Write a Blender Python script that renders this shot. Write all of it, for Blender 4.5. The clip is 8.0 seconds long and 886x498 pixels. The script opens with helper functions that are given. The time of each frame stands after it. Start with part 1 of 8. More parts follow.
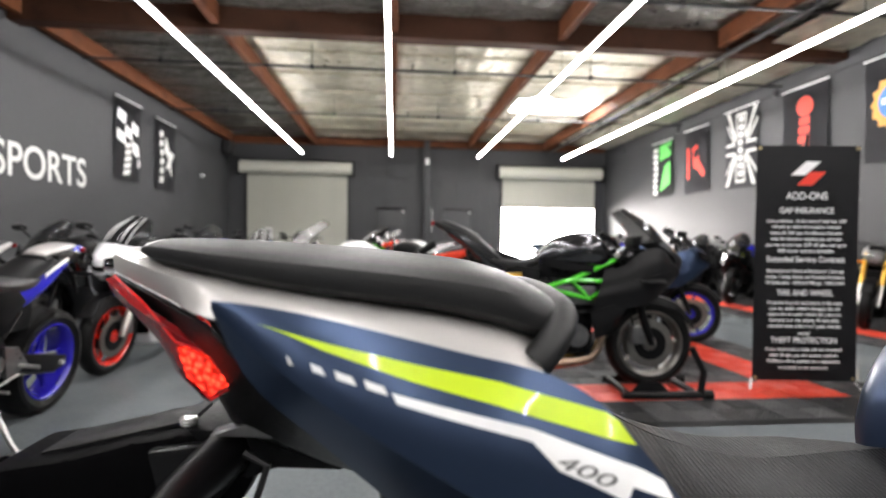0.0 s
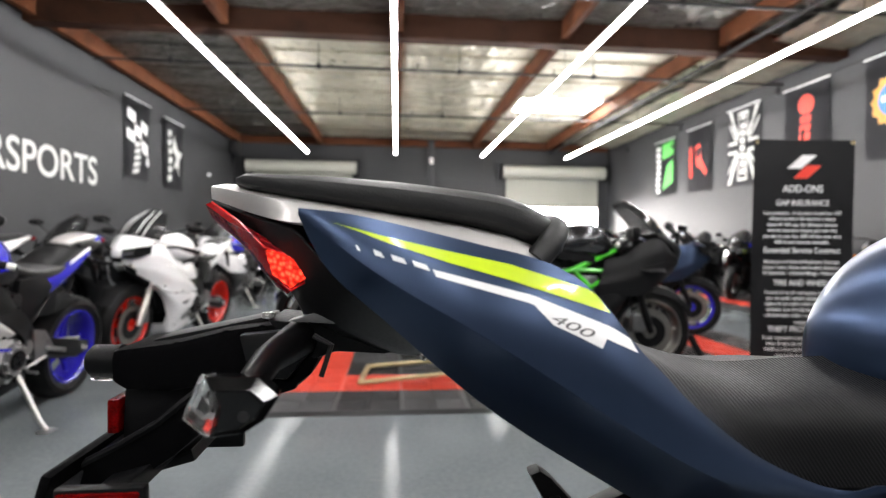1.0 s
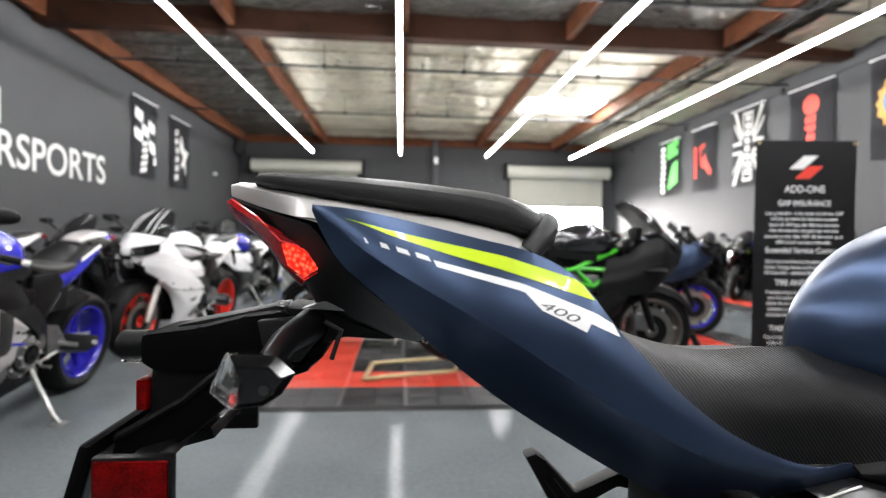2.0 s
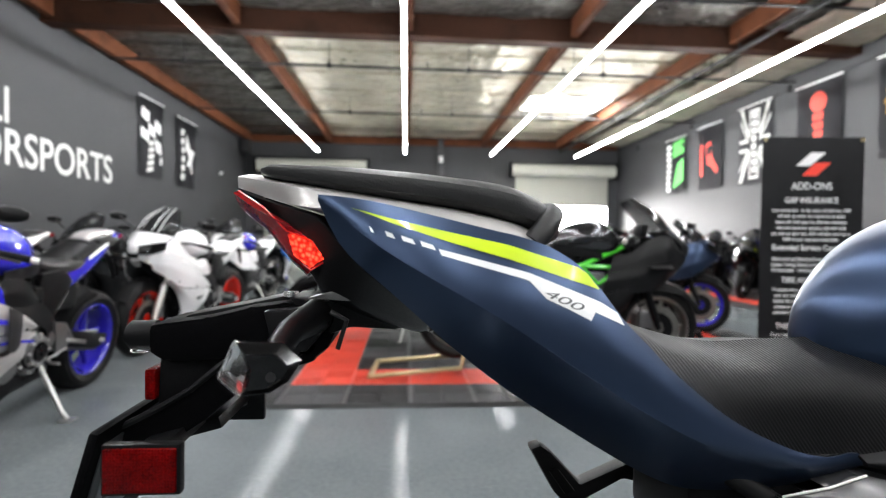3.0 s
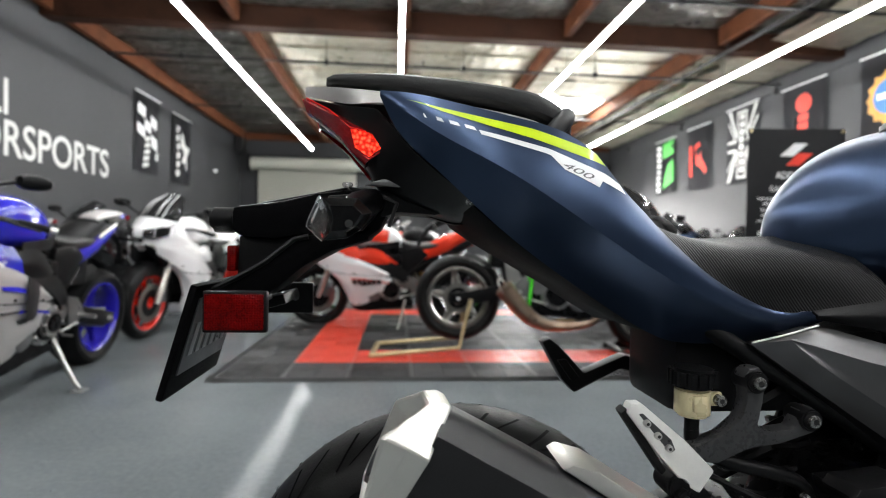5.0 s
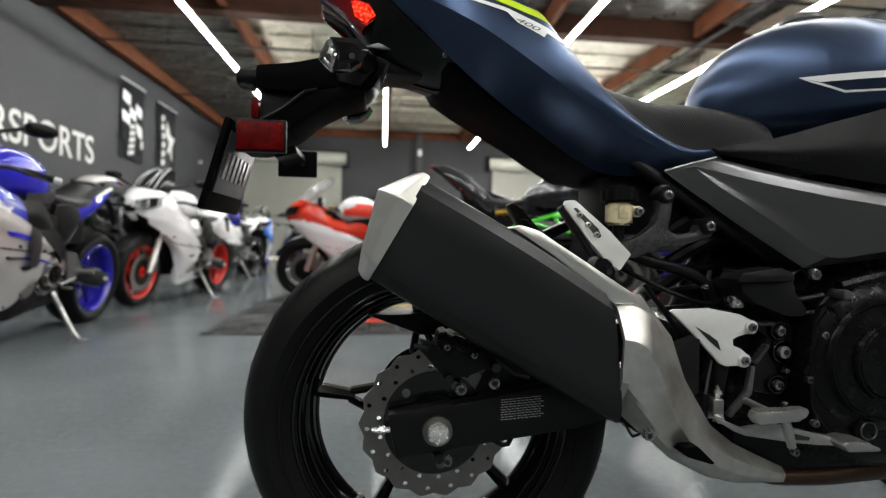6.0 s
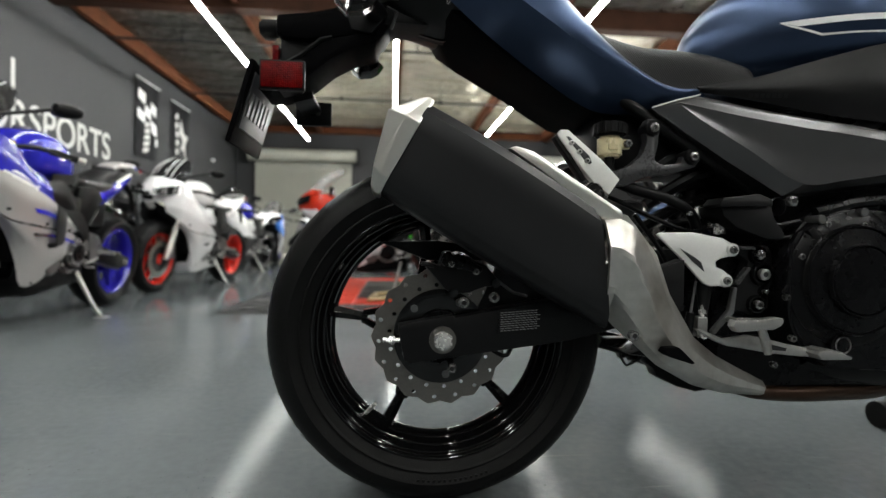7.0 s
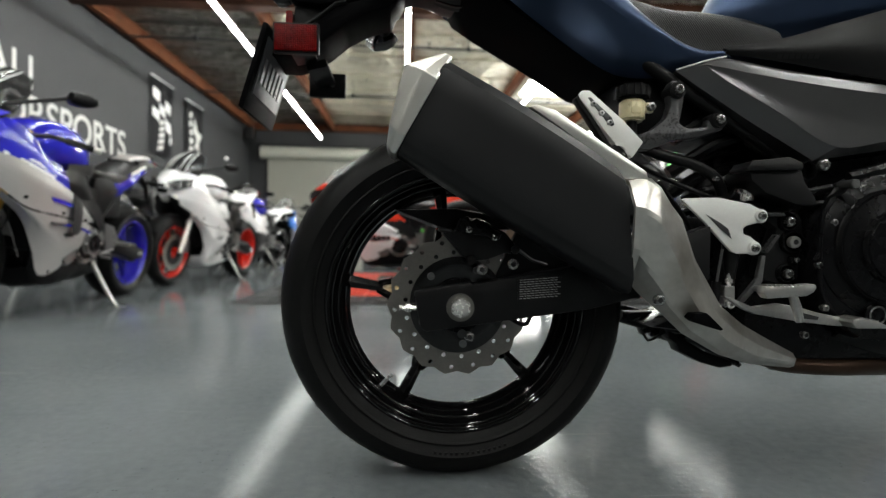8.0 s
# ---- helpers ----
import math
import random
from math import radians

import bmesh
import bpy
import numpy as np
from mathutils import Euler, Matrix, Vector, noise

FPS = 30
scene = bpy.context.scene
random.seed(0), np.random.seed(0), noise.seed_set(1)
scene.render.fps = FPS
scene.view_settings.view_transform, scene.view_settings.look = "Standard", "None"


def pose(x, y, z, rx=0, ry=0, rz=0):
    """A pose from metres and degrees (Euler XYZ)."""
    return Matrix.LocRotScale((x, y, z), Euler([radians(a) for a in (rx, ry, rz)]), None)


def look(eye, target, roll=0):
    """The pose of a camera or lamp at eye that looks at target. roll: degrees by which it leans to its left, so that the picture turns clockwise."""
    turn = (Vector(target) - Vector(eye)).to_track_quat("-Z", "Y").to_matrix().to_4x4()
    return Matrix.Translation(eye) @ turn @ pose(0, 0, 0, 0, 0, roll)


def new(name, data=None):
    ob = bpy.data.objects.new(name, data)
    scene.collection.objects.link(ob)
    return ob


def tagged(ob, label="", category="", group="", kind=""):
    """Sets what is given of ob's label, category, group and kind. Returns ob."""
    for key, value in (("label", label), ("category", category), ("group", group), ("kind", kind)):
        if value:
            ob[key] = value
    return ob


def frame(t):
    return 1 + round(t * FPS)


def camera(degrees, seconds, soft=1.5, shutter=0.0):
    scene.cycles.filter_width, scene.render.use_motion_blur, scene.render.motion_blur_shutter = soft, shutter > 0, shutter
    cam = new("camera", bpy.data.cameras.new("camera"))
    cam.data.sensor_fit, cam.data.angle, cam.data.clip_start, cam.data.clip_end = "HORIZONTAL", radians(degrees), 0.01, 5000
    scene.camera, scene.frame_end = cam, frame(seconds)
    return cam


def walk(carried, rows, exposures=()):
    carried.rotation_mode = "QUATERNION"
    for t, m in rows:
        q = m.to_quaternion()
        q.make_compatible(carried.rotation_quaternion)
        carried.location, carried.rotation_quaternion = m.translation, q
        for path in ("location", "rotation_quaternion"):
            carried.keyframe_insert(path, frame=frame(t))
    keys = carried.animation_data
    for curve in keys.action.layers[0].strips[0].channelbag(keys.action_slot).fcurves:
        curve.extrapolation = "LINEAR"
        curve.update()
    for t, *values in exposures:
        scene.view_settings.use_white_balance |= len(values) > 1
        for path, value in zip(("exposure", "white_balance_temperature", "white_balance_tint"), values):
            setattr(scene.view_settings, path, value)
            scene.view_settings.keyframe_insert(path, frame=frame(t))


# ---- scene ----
cam = camera(81.2, 8.0, soft=1.1)
PATH = [
    (0, (0.012, -0.285, 1.058), (0.204, 1.705, 1.02), 0.6),
    (0.5, (-0.014, -0.356, 1.016), (0.174, 1.635, 0.979), 0.7),
    (1, (-0.018, -0.405, 0.99), (0.161, 1.587, 0.955), 0.6),
    (1.5, (-0.018, -0.442, 0.985), (0.154, 1.551, 0.95), 0.7),
    (3, (-0.018, -0.455, 0.975), (0.125, 1.54, 0.935), 0.7),
    (3.5, (-0.019, -0.453, 0.966), (0.122, 1.542, 0.927), 0.6),
    (4, (-0.019, -0.452, 0.965), (0.123, 1.543, 0.927), 0.7),
    (5.3, (-0.09, -0.633, 0.764), (0.117, 1.356, 0.741), 1.1),
    (5.5, (-0.089, -0.67, 0.715), (0.153, 1.315, 0.682), 0.7),
    (6, (-0.086, -0.758, 0.584), (0.146, 1.228, 0.561), 1.0),
    (6.5, (-0.076, -0.787, 0.511), (0.137, 1.201, 0.482), 0.8),
    (7, (-0.084, -0.838, 0.461), (0.11, 1.153, 0.440), 0.8),
    (7.5, (-0.095, -0.853, 0.419), (0.041, 1.143, 0.396), 0.8),
    (8, (-0.091, -0.816, 0.406), (0.059, 1.178, 0.381), 0.7),
]
cam.data.dof.use_dof, cam.data.dof.focus_distance, cam.data.dof.aperture_fstop = True, 0.66, 3.6
walk(cam, [(t, look(e, a, r)) for t, e, a, r in PATH], exposures=[(0, 1.12, 6900, 14), (1.2, 1.2, 6800, 13), (4.2, 1.25, 6550, 10), (5.5, 0.92, 6750, 9), (8, 0.88, 6900, 6)])

# ---- light and exposure ----
world = bpy.data.worlds.new("world")
scene.world = world
world.use_nodes = True
wn = world.node_tree.nodes
sky = wn.new("ShaderNodeTexSky")
sky.sky_type, sky.sun_disc = "NISHITA", False
sky.sun_elevation, sky.sun_rotation = radians(48), radians(20)
wn["Background"].inputs[1].default_value = 0.12
world.node_tree.links.new(sky.outputs[0], wn["Background"].inputs[0])
sun = new("sun", bpy.data.lights.new("sun", "SUN"))
sun.data.energy, sun.data.angle, sun.data.color = 3.5, radians(0.5), (1.0, 0.95, 0.88)
sun.matrix_world = look((0, 0, 0), (-0.25, -0.62, -0.74))
LED_POWER = 45.0
SKYLIGHT_POWER = 28.0

# ---- materials ----
def shader(name, color, rough=0.5, metal=0.0, vary=0.12, scale=6.0, fine=90.0, bump=0.0, bumpscale=200.0,
           coat=0.0, alpha=1.0, emit=None, power=0.0, trans=0.0, ior=1.45, tone=None, toneamount=0.0, rvary=0.08, depth=0.002):
    """A surface with two scales of variation in colour and gloss, and fine relief."""
    m = bpy.data.materials.new(name)
    m.use_nodes = True
    n, l = m.node_tree.nodes, m.node_tree.links
    b = n["Principled BSDF"]
    tc = n.new("ShaderNodeTexCoord")
    big = n.new("ShaderNodeTexNoise")
    big.inputs["Scale"].default_value, big.inputs["Detail"].default_value = scale, 4
    small = n.new("ShaderNodeTexNoise")
    small.inputs["Scale"].default_value, small.inputs["Detail"].default_value = fine, 3
    l.new(tc.outputs["Object"], big.inputs["Vector"])
    l.new(tc.outputs["Object"], small.inputs["Vector"])
    add = n.new("ShaderNodeMath")
    add.operation = "ADD"
    l.new(big.outputs["Fac"], add.inputs[0])
    l.new(small.outputs["Fac"], add.inputs[1])
    ramp = n.new("ShaderNodeMapRange")
    ramp.inputs["From Min"].default_value, ramp.inputs["From Max"].default_value = 0.6, 1.4
    ramp.inputs["To Min"].default_value, ramp.inputs["To Max"].default_value = 1 - vary, 1 + vary
    l.new(add.outputs[0], ramp.inputs["Value"])
    mul = n.new("ShaderNodeVectorMath")
    mul.operation = "SCALE"
    mul.inputs[0].default_value = color
    l.new(ramp.outputs["Result"], mul.inputs["Scale"])
    out = mul.outputs["Vector"]
    if tone:
        mix = n.new("ShaderNodeMix")
        mix.data_type = "RGBA"
        mix.inputs[7].default_value = (*tone, 1)
        pat = n.new("ShaderNodeMapRange")
        pat.inputs["From Min"].default_value, pat.inputs["From Max"].default_value = 0.45, 0.7
        pat.inputs["To Max"].default_value = toneamount
        l.new(big.outputs["Fac"], pat.inputs["Value"])
        l.new(pat.outputs["Result"], mix.inputs[0])
        l.new(out, mix.inputs[6])
        out = mix.outputs[2]
    l.new(out, b.inputs["Base Color"])
    rr = n.new("ShaderNodeMapRange")
    rr.inputs["From Min"].default_value, rr.inputs["From Max"].default_value = 0.6, 1.4
    rr.inputs["To Min"].default_value, rr.inputs["To Max"].default_value = max(0.02, rough - rvary), min(1, rough + rvary)
    l.new(add.outputs[0], rr.inputs["Value"])
    l.new(rr.outputs["Result"], b.inputs["Roughness"])
    b.inputs["Metallic"].default_value = metal
    b.inputs["Coat Weight"].default_value = coat
    b.inputs["Coat Roughness"].default_value = 0.06
    b.inputs["Alpha"].default_value = alpha
    b.inputs["Transmission Weight"].default_value = trans
    b.inputs["IOR"].default_value = ior
    if emit:
        b.inputs["Emission Color"].default_value = (*emit, 1)
        b.inputs["Emission Strength"].default_value = power
    if bump:
        tex = n.new("ShaderNodeTexNoise")
        tex.inputs["Scale"].default_value, tex.inputs["Detail"].default_value = bumpscale, 3
        l.new(tc.outputs["Object"], tex.inputs["Vector"])
        bp = n.new("ShaderNodeBump")
        bp.inputs["Strength"].default_value, bp.inputs["Distance"].default_value = bump, depth
        l.new(tex.outputs["Fac"], bp.inputs["Height"])
        l.new(bp.outputs["Normal"], b.inputs["Normal"])
    return m


def wood_shader(name, color, dark):
    m = shader(name, color, 0.7, vary=0.25, scale=3, fine=30, tone=dark, toneamount=0.7, bump=0.4, bumpscale=40, ior=1.2)
    return m


def floor_shader():
    m = shader("epoxy_floor", (0.115, 0.127, 0.134), 0.04, vary=0.2, scale=1.3, fine=45, bump=0.22, bumpscale=75, ior=1.075,
               tone=(0.145, 0.158, 0.164), toneamount=0.5, rvary=0.03)
    n, l = m.node_tree.nodes, m.node_tree.links
    b = n["Principled BSDF"]
    # light scuffs and dark specks in the coating
    tc = n.new("ShaderNodeTexCoord")
    vor = n.new("ShaderNodeTexVoronoi")
    vor.inputs["Scale"].default_value = 9
    l.new(tc.outputs["Object"], vor.inputs["Vector"])
    speck = n.new("ShaderNodeMapRange")
    speck.inputs["From Min"].default_value, speck.inputs["From Max"].default_value = 0.035, 0.02
    speck.inputs["To Max"].default_value = 0.75
    l.new(vor.outputs["Distance"], speck.inputs["Value"])
    mix = n.new("ShaderNodeMix")
    mix.data_type = "RGBA"
    mix.inputs[7].default_value = (0.02, 0.021, 0.022, 1)
    l.new(speck.outputs["Result"], mix.inputs[0])
    l.new(b.inputs["Base Color"].links[0].from_socket, mix.inputs[6])
    # finer grit and pale scratches
    grit = n.new("ShaderNodeTexVoronoi")
    grit.inputs["Scale"].default_value = 46
    l.new(tc.outputs["Object"], grit.inputs["Vector"])
    dots = n.new("ShaderNodeMapRange")
    dots.inputs["From Min"].default_value, dots.inputs["From Max"].default_value = 0.11, 0.06
    dots.inputs["To Max"].default_value = 0.6
    l.new(grit.outputs["Distance"], dots.inputs["Value"])
    patchy = n.new("ShaderNodeTexNoise")
    patchy.inputs["Scale"].default_value = 2.2
    l.new(tc.outputs["Object"], patchy.inputs["Vector"])
    some = n.new("ShaderNodeMapRange")
    some.inputs["From Min"].default_value, some.inputs["From Max"].default_value = 0.5, 0.62
    l.new(patchy.outputs["Fac"], some.inputs["Value"])
    both_masks = n.new("ShaderNodeMath")
    both_masks.operation = "MULTIPLY"
    l.new(dots.outputs["Result"], both_masks.inputs[0])
    l.new(some.outputs["Result"], both_masks.inputs[1])
    mix2 = n.new("ShaderNodeMix")
    mix2.data_type = "RGBA"
    mix2.inputs[7].default_value = (0.03, 0.031, 0.031, 1)
    l.new(both_masks.outputs[0], mix2.inputs[0])
    l.new(mix.outputs[2], mix2.inputs[6])
    stretch = n.new("ShaderNodeMapping")
    stretch.inputs["Scale"].default_value, stretch.inputs["Rotation"].default_value = (3, 90, 1), (0, 0, 0.6)
    scratch = n.new("ShaderNodeTexNoise")
    scratch.inputs["Scale"].default_value, scratch.inputs["Detail"].default_value = 1.0, 2
    l.new(tc.outputs["Object"], stretch.inputs["Vector"])
    l.new(stretch.outputs["Vector"], scratch.inputs["Vector"])
    thin = n.new("ShaderNodeMapRange")
    thin.inputs["From Min"].default_value, thin.inputs["From Max"].default_value = 0.70, 0.76
    thin.inputs["To Max"].default_value = 0.5
    l.new(scratch.outputs["Fac"], thin.inputs["Value"])
    mix3 = n.new("ShaderNodeMix")
    mix3.data_type = "RGBA"
    mix3.inputs[7].default_value = (0.24, 0.25, 0.25, 1)
    l.new(thin.outputs["Result"], mix3.inputs[0])
    l.new(mix2.outputs[2], mix3.inputs[6])
    l.new(mix3.outputs[2], b.inputs["Base Color"])
    return m


def seat_shader():
    """Black vinyl with fine diagonal ribs."""
    m = shader("ribbed_vinyl", (0.005, 0.005, 0.0055), 0.5, vary=0.2, scale=14, fine=200, ior=1.24)
    n, l = m.node_tree.nodes, m.node_tree.links
    tc = n.new("ShaderNodeTexCoord")
    mp = n.new("ShaderNodeMapping")
    mp.inputs["Rotation"].default_value = (0, radians(35), radians(10))
    wave = n.new("ShaderNodeTexWave")
    wave.inputs["Scale"].default_value, wave.inputs["Distortion"].default_value = 88, 0.3
    wave.inputs["Detail Scale"].default_value = 0.4
    bp = n.new("ShaderNodeBump")
    bp.inputs["Strength"].default_value, bp.inputs["Distance"].default_value = 0.4, 0.0012
    l.new(tc.outputs["Object"], mp.inputs["Vector"])
    l.new(mp.outputs["Vector"], wave.inputs["Vector"])
    l.new(wave.outputs["Fac"], bp.inputs["Height"])
    l.new(bp.outputs["Normal"], n["Principled BSDF"].inputs["Normal"])
    return m


WALL = shader("charcoal_wall_paint", (0.031, 0.032, 0.0345), 0.62, vary=0.14, scale=0.8, fine=14, bump=0.25, bumpscale=60)
DARKWALL = shader("charcoal_panel_paint", (0.031, 0.032, 0.0345), 0.6, vary=0.15, scale=1.1, fine=20, bump=0.2, bumpscale=50)
FLOOR = floor_shader()
FOIL = shader("insulation_foil", (0.50, 0.47, 0.375), 0.33, 0.7, vary=0.22, scale=1.4, fine=9, bump=1.0, bumpscale=4.0, depth=0.14, tone=(0.27, 0.255, 0.21), toneamount=0.7)
# the same foil with the ceiling's dimmer zones put into its colour
FOILSHADED = shader("shaded_insulation_foil", (0.14, 0.135, 0.122), 0.33, 0.65, vary=0.25, scale=1.6, fine=10, bump=1.0, bumpscale=4.0, depth=0.14)
WOOD = wood_shader("red_brown_timber", (0.105, 0.036, 0.016), (0.045, 0.018, 0.010))
GLULAM = wood_shader("dark_glulam_timber", (0.036, 0.015, 0.009), (0.018, 0.009, 0.006))
PIPE = shader("black_steel_pipe", (0.018, 0.018, 0.019), 0.5, 0.3, vary=0.2)
CURTAIN = shader("beige_roller_slats", (0.44, 0.44, 0.385), 0.5, 0.1, vary=0.08, scale=2, fine=30)
LED = shader("white_led_diffuser", (0.9, 0.9, 0.9), 0.4, emit=(0.955, 0.985, 1.0), power=LED_POWER)
SKYLIGHT = shader("skylight_acrylic", (0.9, 0.9, 0.9), 0.4, emit=(0.95, 0.98, 1.0), power=SKYLIGHT_POWER)
OUTSIDE = shader("sunlit_yard", (0.8, 0.8, 0.8), 0.9, emit=(1.0, 1.0, 1.0), power=34.0)
CONCRETE = shader("outdoor_concrete", (0.45, 0.44, 0.42), 0.9, vary=0.1, scale=2, fine=30)
WHITE = shader("white_paint", (0.78, 0.78, 0.78), 0.5, vary=0.04)
OFFWHITE = shader("off_white_print", (0.6, 0.6, 0.58), 0.6, vary=0.08)
BLACK = shader("satin_black_plastic", (0.0048, 0.0048, 0.0053), 0.4, vary=0.2, scale=8, fine=260, bump=0.12, bumpscale=700, ior=1.22)
MATTE = shader("matte_black_paint", (0.0055, 0.0055, 0.006), 0.42, vary=0.15, scale=10, fine=300, bump=0.05, bumpscale=900, ior=1.3)
CANBLACK = shader("matte_black_exhaust_coating", (0.0095, 0.0095, 0.0105), 0.4, vary=0.15, scale=10, fine=300, bump=0.06, bumpscale=900, ior=1.4)
GLOSSBLACK = shader("gloss_black_paint", (0.003, 0.003, 0.0033), 0.08, vary=0.1, coat=0.0, ior=1.5, rvary=0.03)
RUBBER = shader("tyre_rubber", (0.0065, 0.0065, 0.0066), 0.46, vary=0.22, scale=12, fine=160, bump=0.2, bumpscale=400, ior=1.22)
BANNER = shader("black_banner_vinyl", (0.016, 0.016, 0.018), 0.45, vary=0.15, scale=3, fine=40, bump=0.1, bumpscale=9)
FABRIC = shader("dark_banner_cloth", (0.028, 0.028, 0.032), 0.8, vary=0.2, scale=3, fine=60, bump=0.5, bumpscale=7)
STEEL = shader("brushed_stainless", (0.74, 0.72, 0.67), 0.33, 0.88, vary=0.05, scale=9, fine=25, bump=0.0, rvary=0.02)
ALU = shader("cast_aluminium", (0.42, 0.415, 0.40), 0.35, 0.9, vary=0.12, scale=20, fine=200, bump=0.1, bumpscale=500)
SILVERPLASTIC = shader("silver_painted_plastic", (0.66, 0.66, 0.64), 0.4, 0.15, vary=0.05, scale=18, fine=300)
CHROME = shader("bright_zinc_steel", (0.8, 0.79, 0.77), 0.26, 0.7, vary=0.1, scale=40, fine=200)
STAINED = shader("heat_stained_steel", (0.60, 0.585, 0.55), 0.36, 0.9, vary=0.16, scale=11, fine=60, tone=(0.30, 0.265, 0.22), toneamount=0.75, rvary=0.05)
BOLTSTEEL = shader("zinc_bolt_head", (0.25, 0.247, 0.24), 0.26, 0.88, vary=0.15, scale=60, fine=400)
GOLD = shader("gold_anodised_steel", (0.62, 0.36, 0.07), 0.3, 0.9, vary=0.12)
BRASS = shader("worn_brass_tube", (0.42, 0.34, 0.19), 0.38, 0.85, vary=0.2)
DISCSTEEL = shader("brake_disc_steel", (0.20, 0.19, 0.175), 0.36, 0.9, vary=0.15, scale=30, fine=300, bump=0.06, bumpscale=600)
DARKMETAL = shader("dark_engine_casting", (0.0035, 0.0035, 0.004), 0.28, 0.0, vary=0.15, scale=14, fine=60, bump=0.02, bumpscale=350, ior=1.24, rvary=0.04)
CASTGREY = shader("grey_cast_bracket", (0.05, 0.05, 0.052), 0.3, 0.45, vary=0.1, scale=20, fine=200, bump=0.02, bumpscale=400)
GREYMETAL = shader("grey_engine_casting", (0.16, 0.16, 0.16), 0.33, 0.75, vary=0.2, scale=20, fine=120, bump=0.1, bumpscale=300)
SEAT = seat_shader()
VINYL = shader("smooth_black_vinyl", (0.008, 0.008, 0.0085), 0.5, vary=0.2, scale=14, fine=220, bump=0.2, bumpscale=500)
NAVY = shader("navy_metallic_paint", (0.034, 0.054, 0.102), 0.30, 0.76, vary=0.03, scale=5, fine=36, coat=0.0, rvary=0.015)
LIME = shader("lime_decal", (0.48, 0.64, 0.008), 0.3, vary=0.05, coat=0.5)
WHITEDECAL = shader("white_decal", (0.8, 0.8, 0.8), 0.35, vary=0.03)
SILVER = shader("silver_grey_paint", (0.46, 0.44, 0.43), 0.35, 0.35, vary=0.06, fine=400, coat=0.3)
GRAPHITE = shader("graphite_metallic_paint", (0.12, 0.118, 0.121), 0.3, 0.82, vary=0.02, scale=5, fine=30, coat=0.0, rvary=0.01)
TAILSILVER = shader("warm_silver_paint", (0.47, 0.455, 0.44), 0.4, 0.3, vary=0.04, scale=9, fine=300, coat=0.2, rvary=0.03)
LAMPRED = shader("red_lamp_plastic", (0.22, 0.003, 0.005), 0.1, vary=0.25, scale=60, fine=240, coat=0.8, bump=0.5, bumpscale=220)
LAMPGLOW = shader("lit_red_lamp", (0.8, 0.02, 0.01), 0.2, vary=0.3, scale=60, fine=200, emit=(1.0, 0.035, 0.015), power=0.8)
glow_nodes, glow_links = LAMPGLOW.node_tree.nodes, LAMPGLOW.node_tree.links
cells = glow_nodes.new("ShaderNodeTexVoronoi")
cells.inputs["Scale"].default_value = 190
spread = glow_nodes.new("ShaderNodeMapRange")
spread.inputs["From Min"].default_value, spread.inputs["From Max"].default_value = 0.15, 0.6
spread.inputs["To Min"].default_value, spread.inputs["To Max"].default_value = 2.6, 0.12
glow_links.new(glow_nodes["Texture Coordinate"].outputs["Object"], cells.inputs["Vector"])
glow_links.new(cells.outputs["Distance"], spread.inputs["Value"])
glow_links.new(spread.outputs["Result"], glow_nodes["Principled BSDF"].inputs["Emission Strength"])
REFLECTOR = shader("red_reflector", (0.10, 0.001, 0.0012), 0.18, vary=0.7, scale=60, fine=500, ior=1.22)
prism_nodes, prism_links = REFLECTOR.node_tree.nodes, REFLECTOR.node_tree.links
prisms = prism_nodes.new("ShaderNodeTexVoronoi")
prisms.inputs["Scale"].default_value, prisms.inputs["Randomness"].default_value = 330, 0.25
facets = prism_nodes.new("ShaderNodeBump")
facets.inputs["Strength"].default_value, facets.inputs["Distance"].default_value = 0.45, 0.002
prism_links.new(prism_nodes["Texture Coordinate"].outputs["Object"], prisms.inputs["Vector"])
prism_links.new(prisms.outputs["Distance"], facets.inputs["Height"])
prism_links.new(facets.outputs["Normal"], prism_nodes["Principled BSDF"].inputs["Normal"])
PLATEBAR = shader("worn_plate_embossing", (0.2, 0.2, 0.205), 0.32, 0.7)
PLATEMETAL = shader("dull_plate_metal", (0.085, 0.087, 0.092), 0.4, 0.6, vary=0.15, scale=30, fine=200)
FENDERBLACK = shader("moulded_black_fender", (0.0032, 0.0032, 0.0036), 0.42, vary=0.2, scale=9, fine=240, bump=0.1, bumpscale=600, ior=1.06)
REDEDGE = shader("bright_red_lamp_edge", (0.75, 0.02, 0.02), 0.15, coat=0.5)
CLEAR = shader("clear_lens", (0.9, 0.9, 0.9), 0.05, vary=0.1, trans=0.97, bump=0.3, bumpscale=120)
FLUID = shader("yellowed_reservoir", (0.66, 0.58, 0.36), 0.3, vary=0.1, scale=30, trans=0.1)
STEELBROWN = shader("browned_steel", (0.32, 0.23, 0.17), 0.32, 0.9, vary=0.25, scale=12, fine=90)
COPPER = shader("heat_tinted_pipe", (0.045, 0.024, 0.014), 0.36, 0.7, vary=0.25, scale=12, fine=90)
SMOKE = shader("smoked_screen", (0.012, 0.012, 0.013), 0.06, alpha=0.72)
GLASS = shader("clear_screen", (0.5, 0.5, 0.5), 0.06, alpha=0.3)
LABELGREY = shader("grey_print", (0.28, 0.28, 0.28), 0.6)
RED = shader("red_gloss_paint", (0.62, 0.035, 0.014), 0.2, vary=0.06, coat=0.6)
WHITEGLOSS = shader("white_gloss_paint", (0.74, 0.74, 0.75), 0.2, vary=0.04, coat=0.6)
BLUE = shader("blue_gloss_paint", (0.018, 0.018, 0.42), 0.2, vary=0.07, coat=0.6)
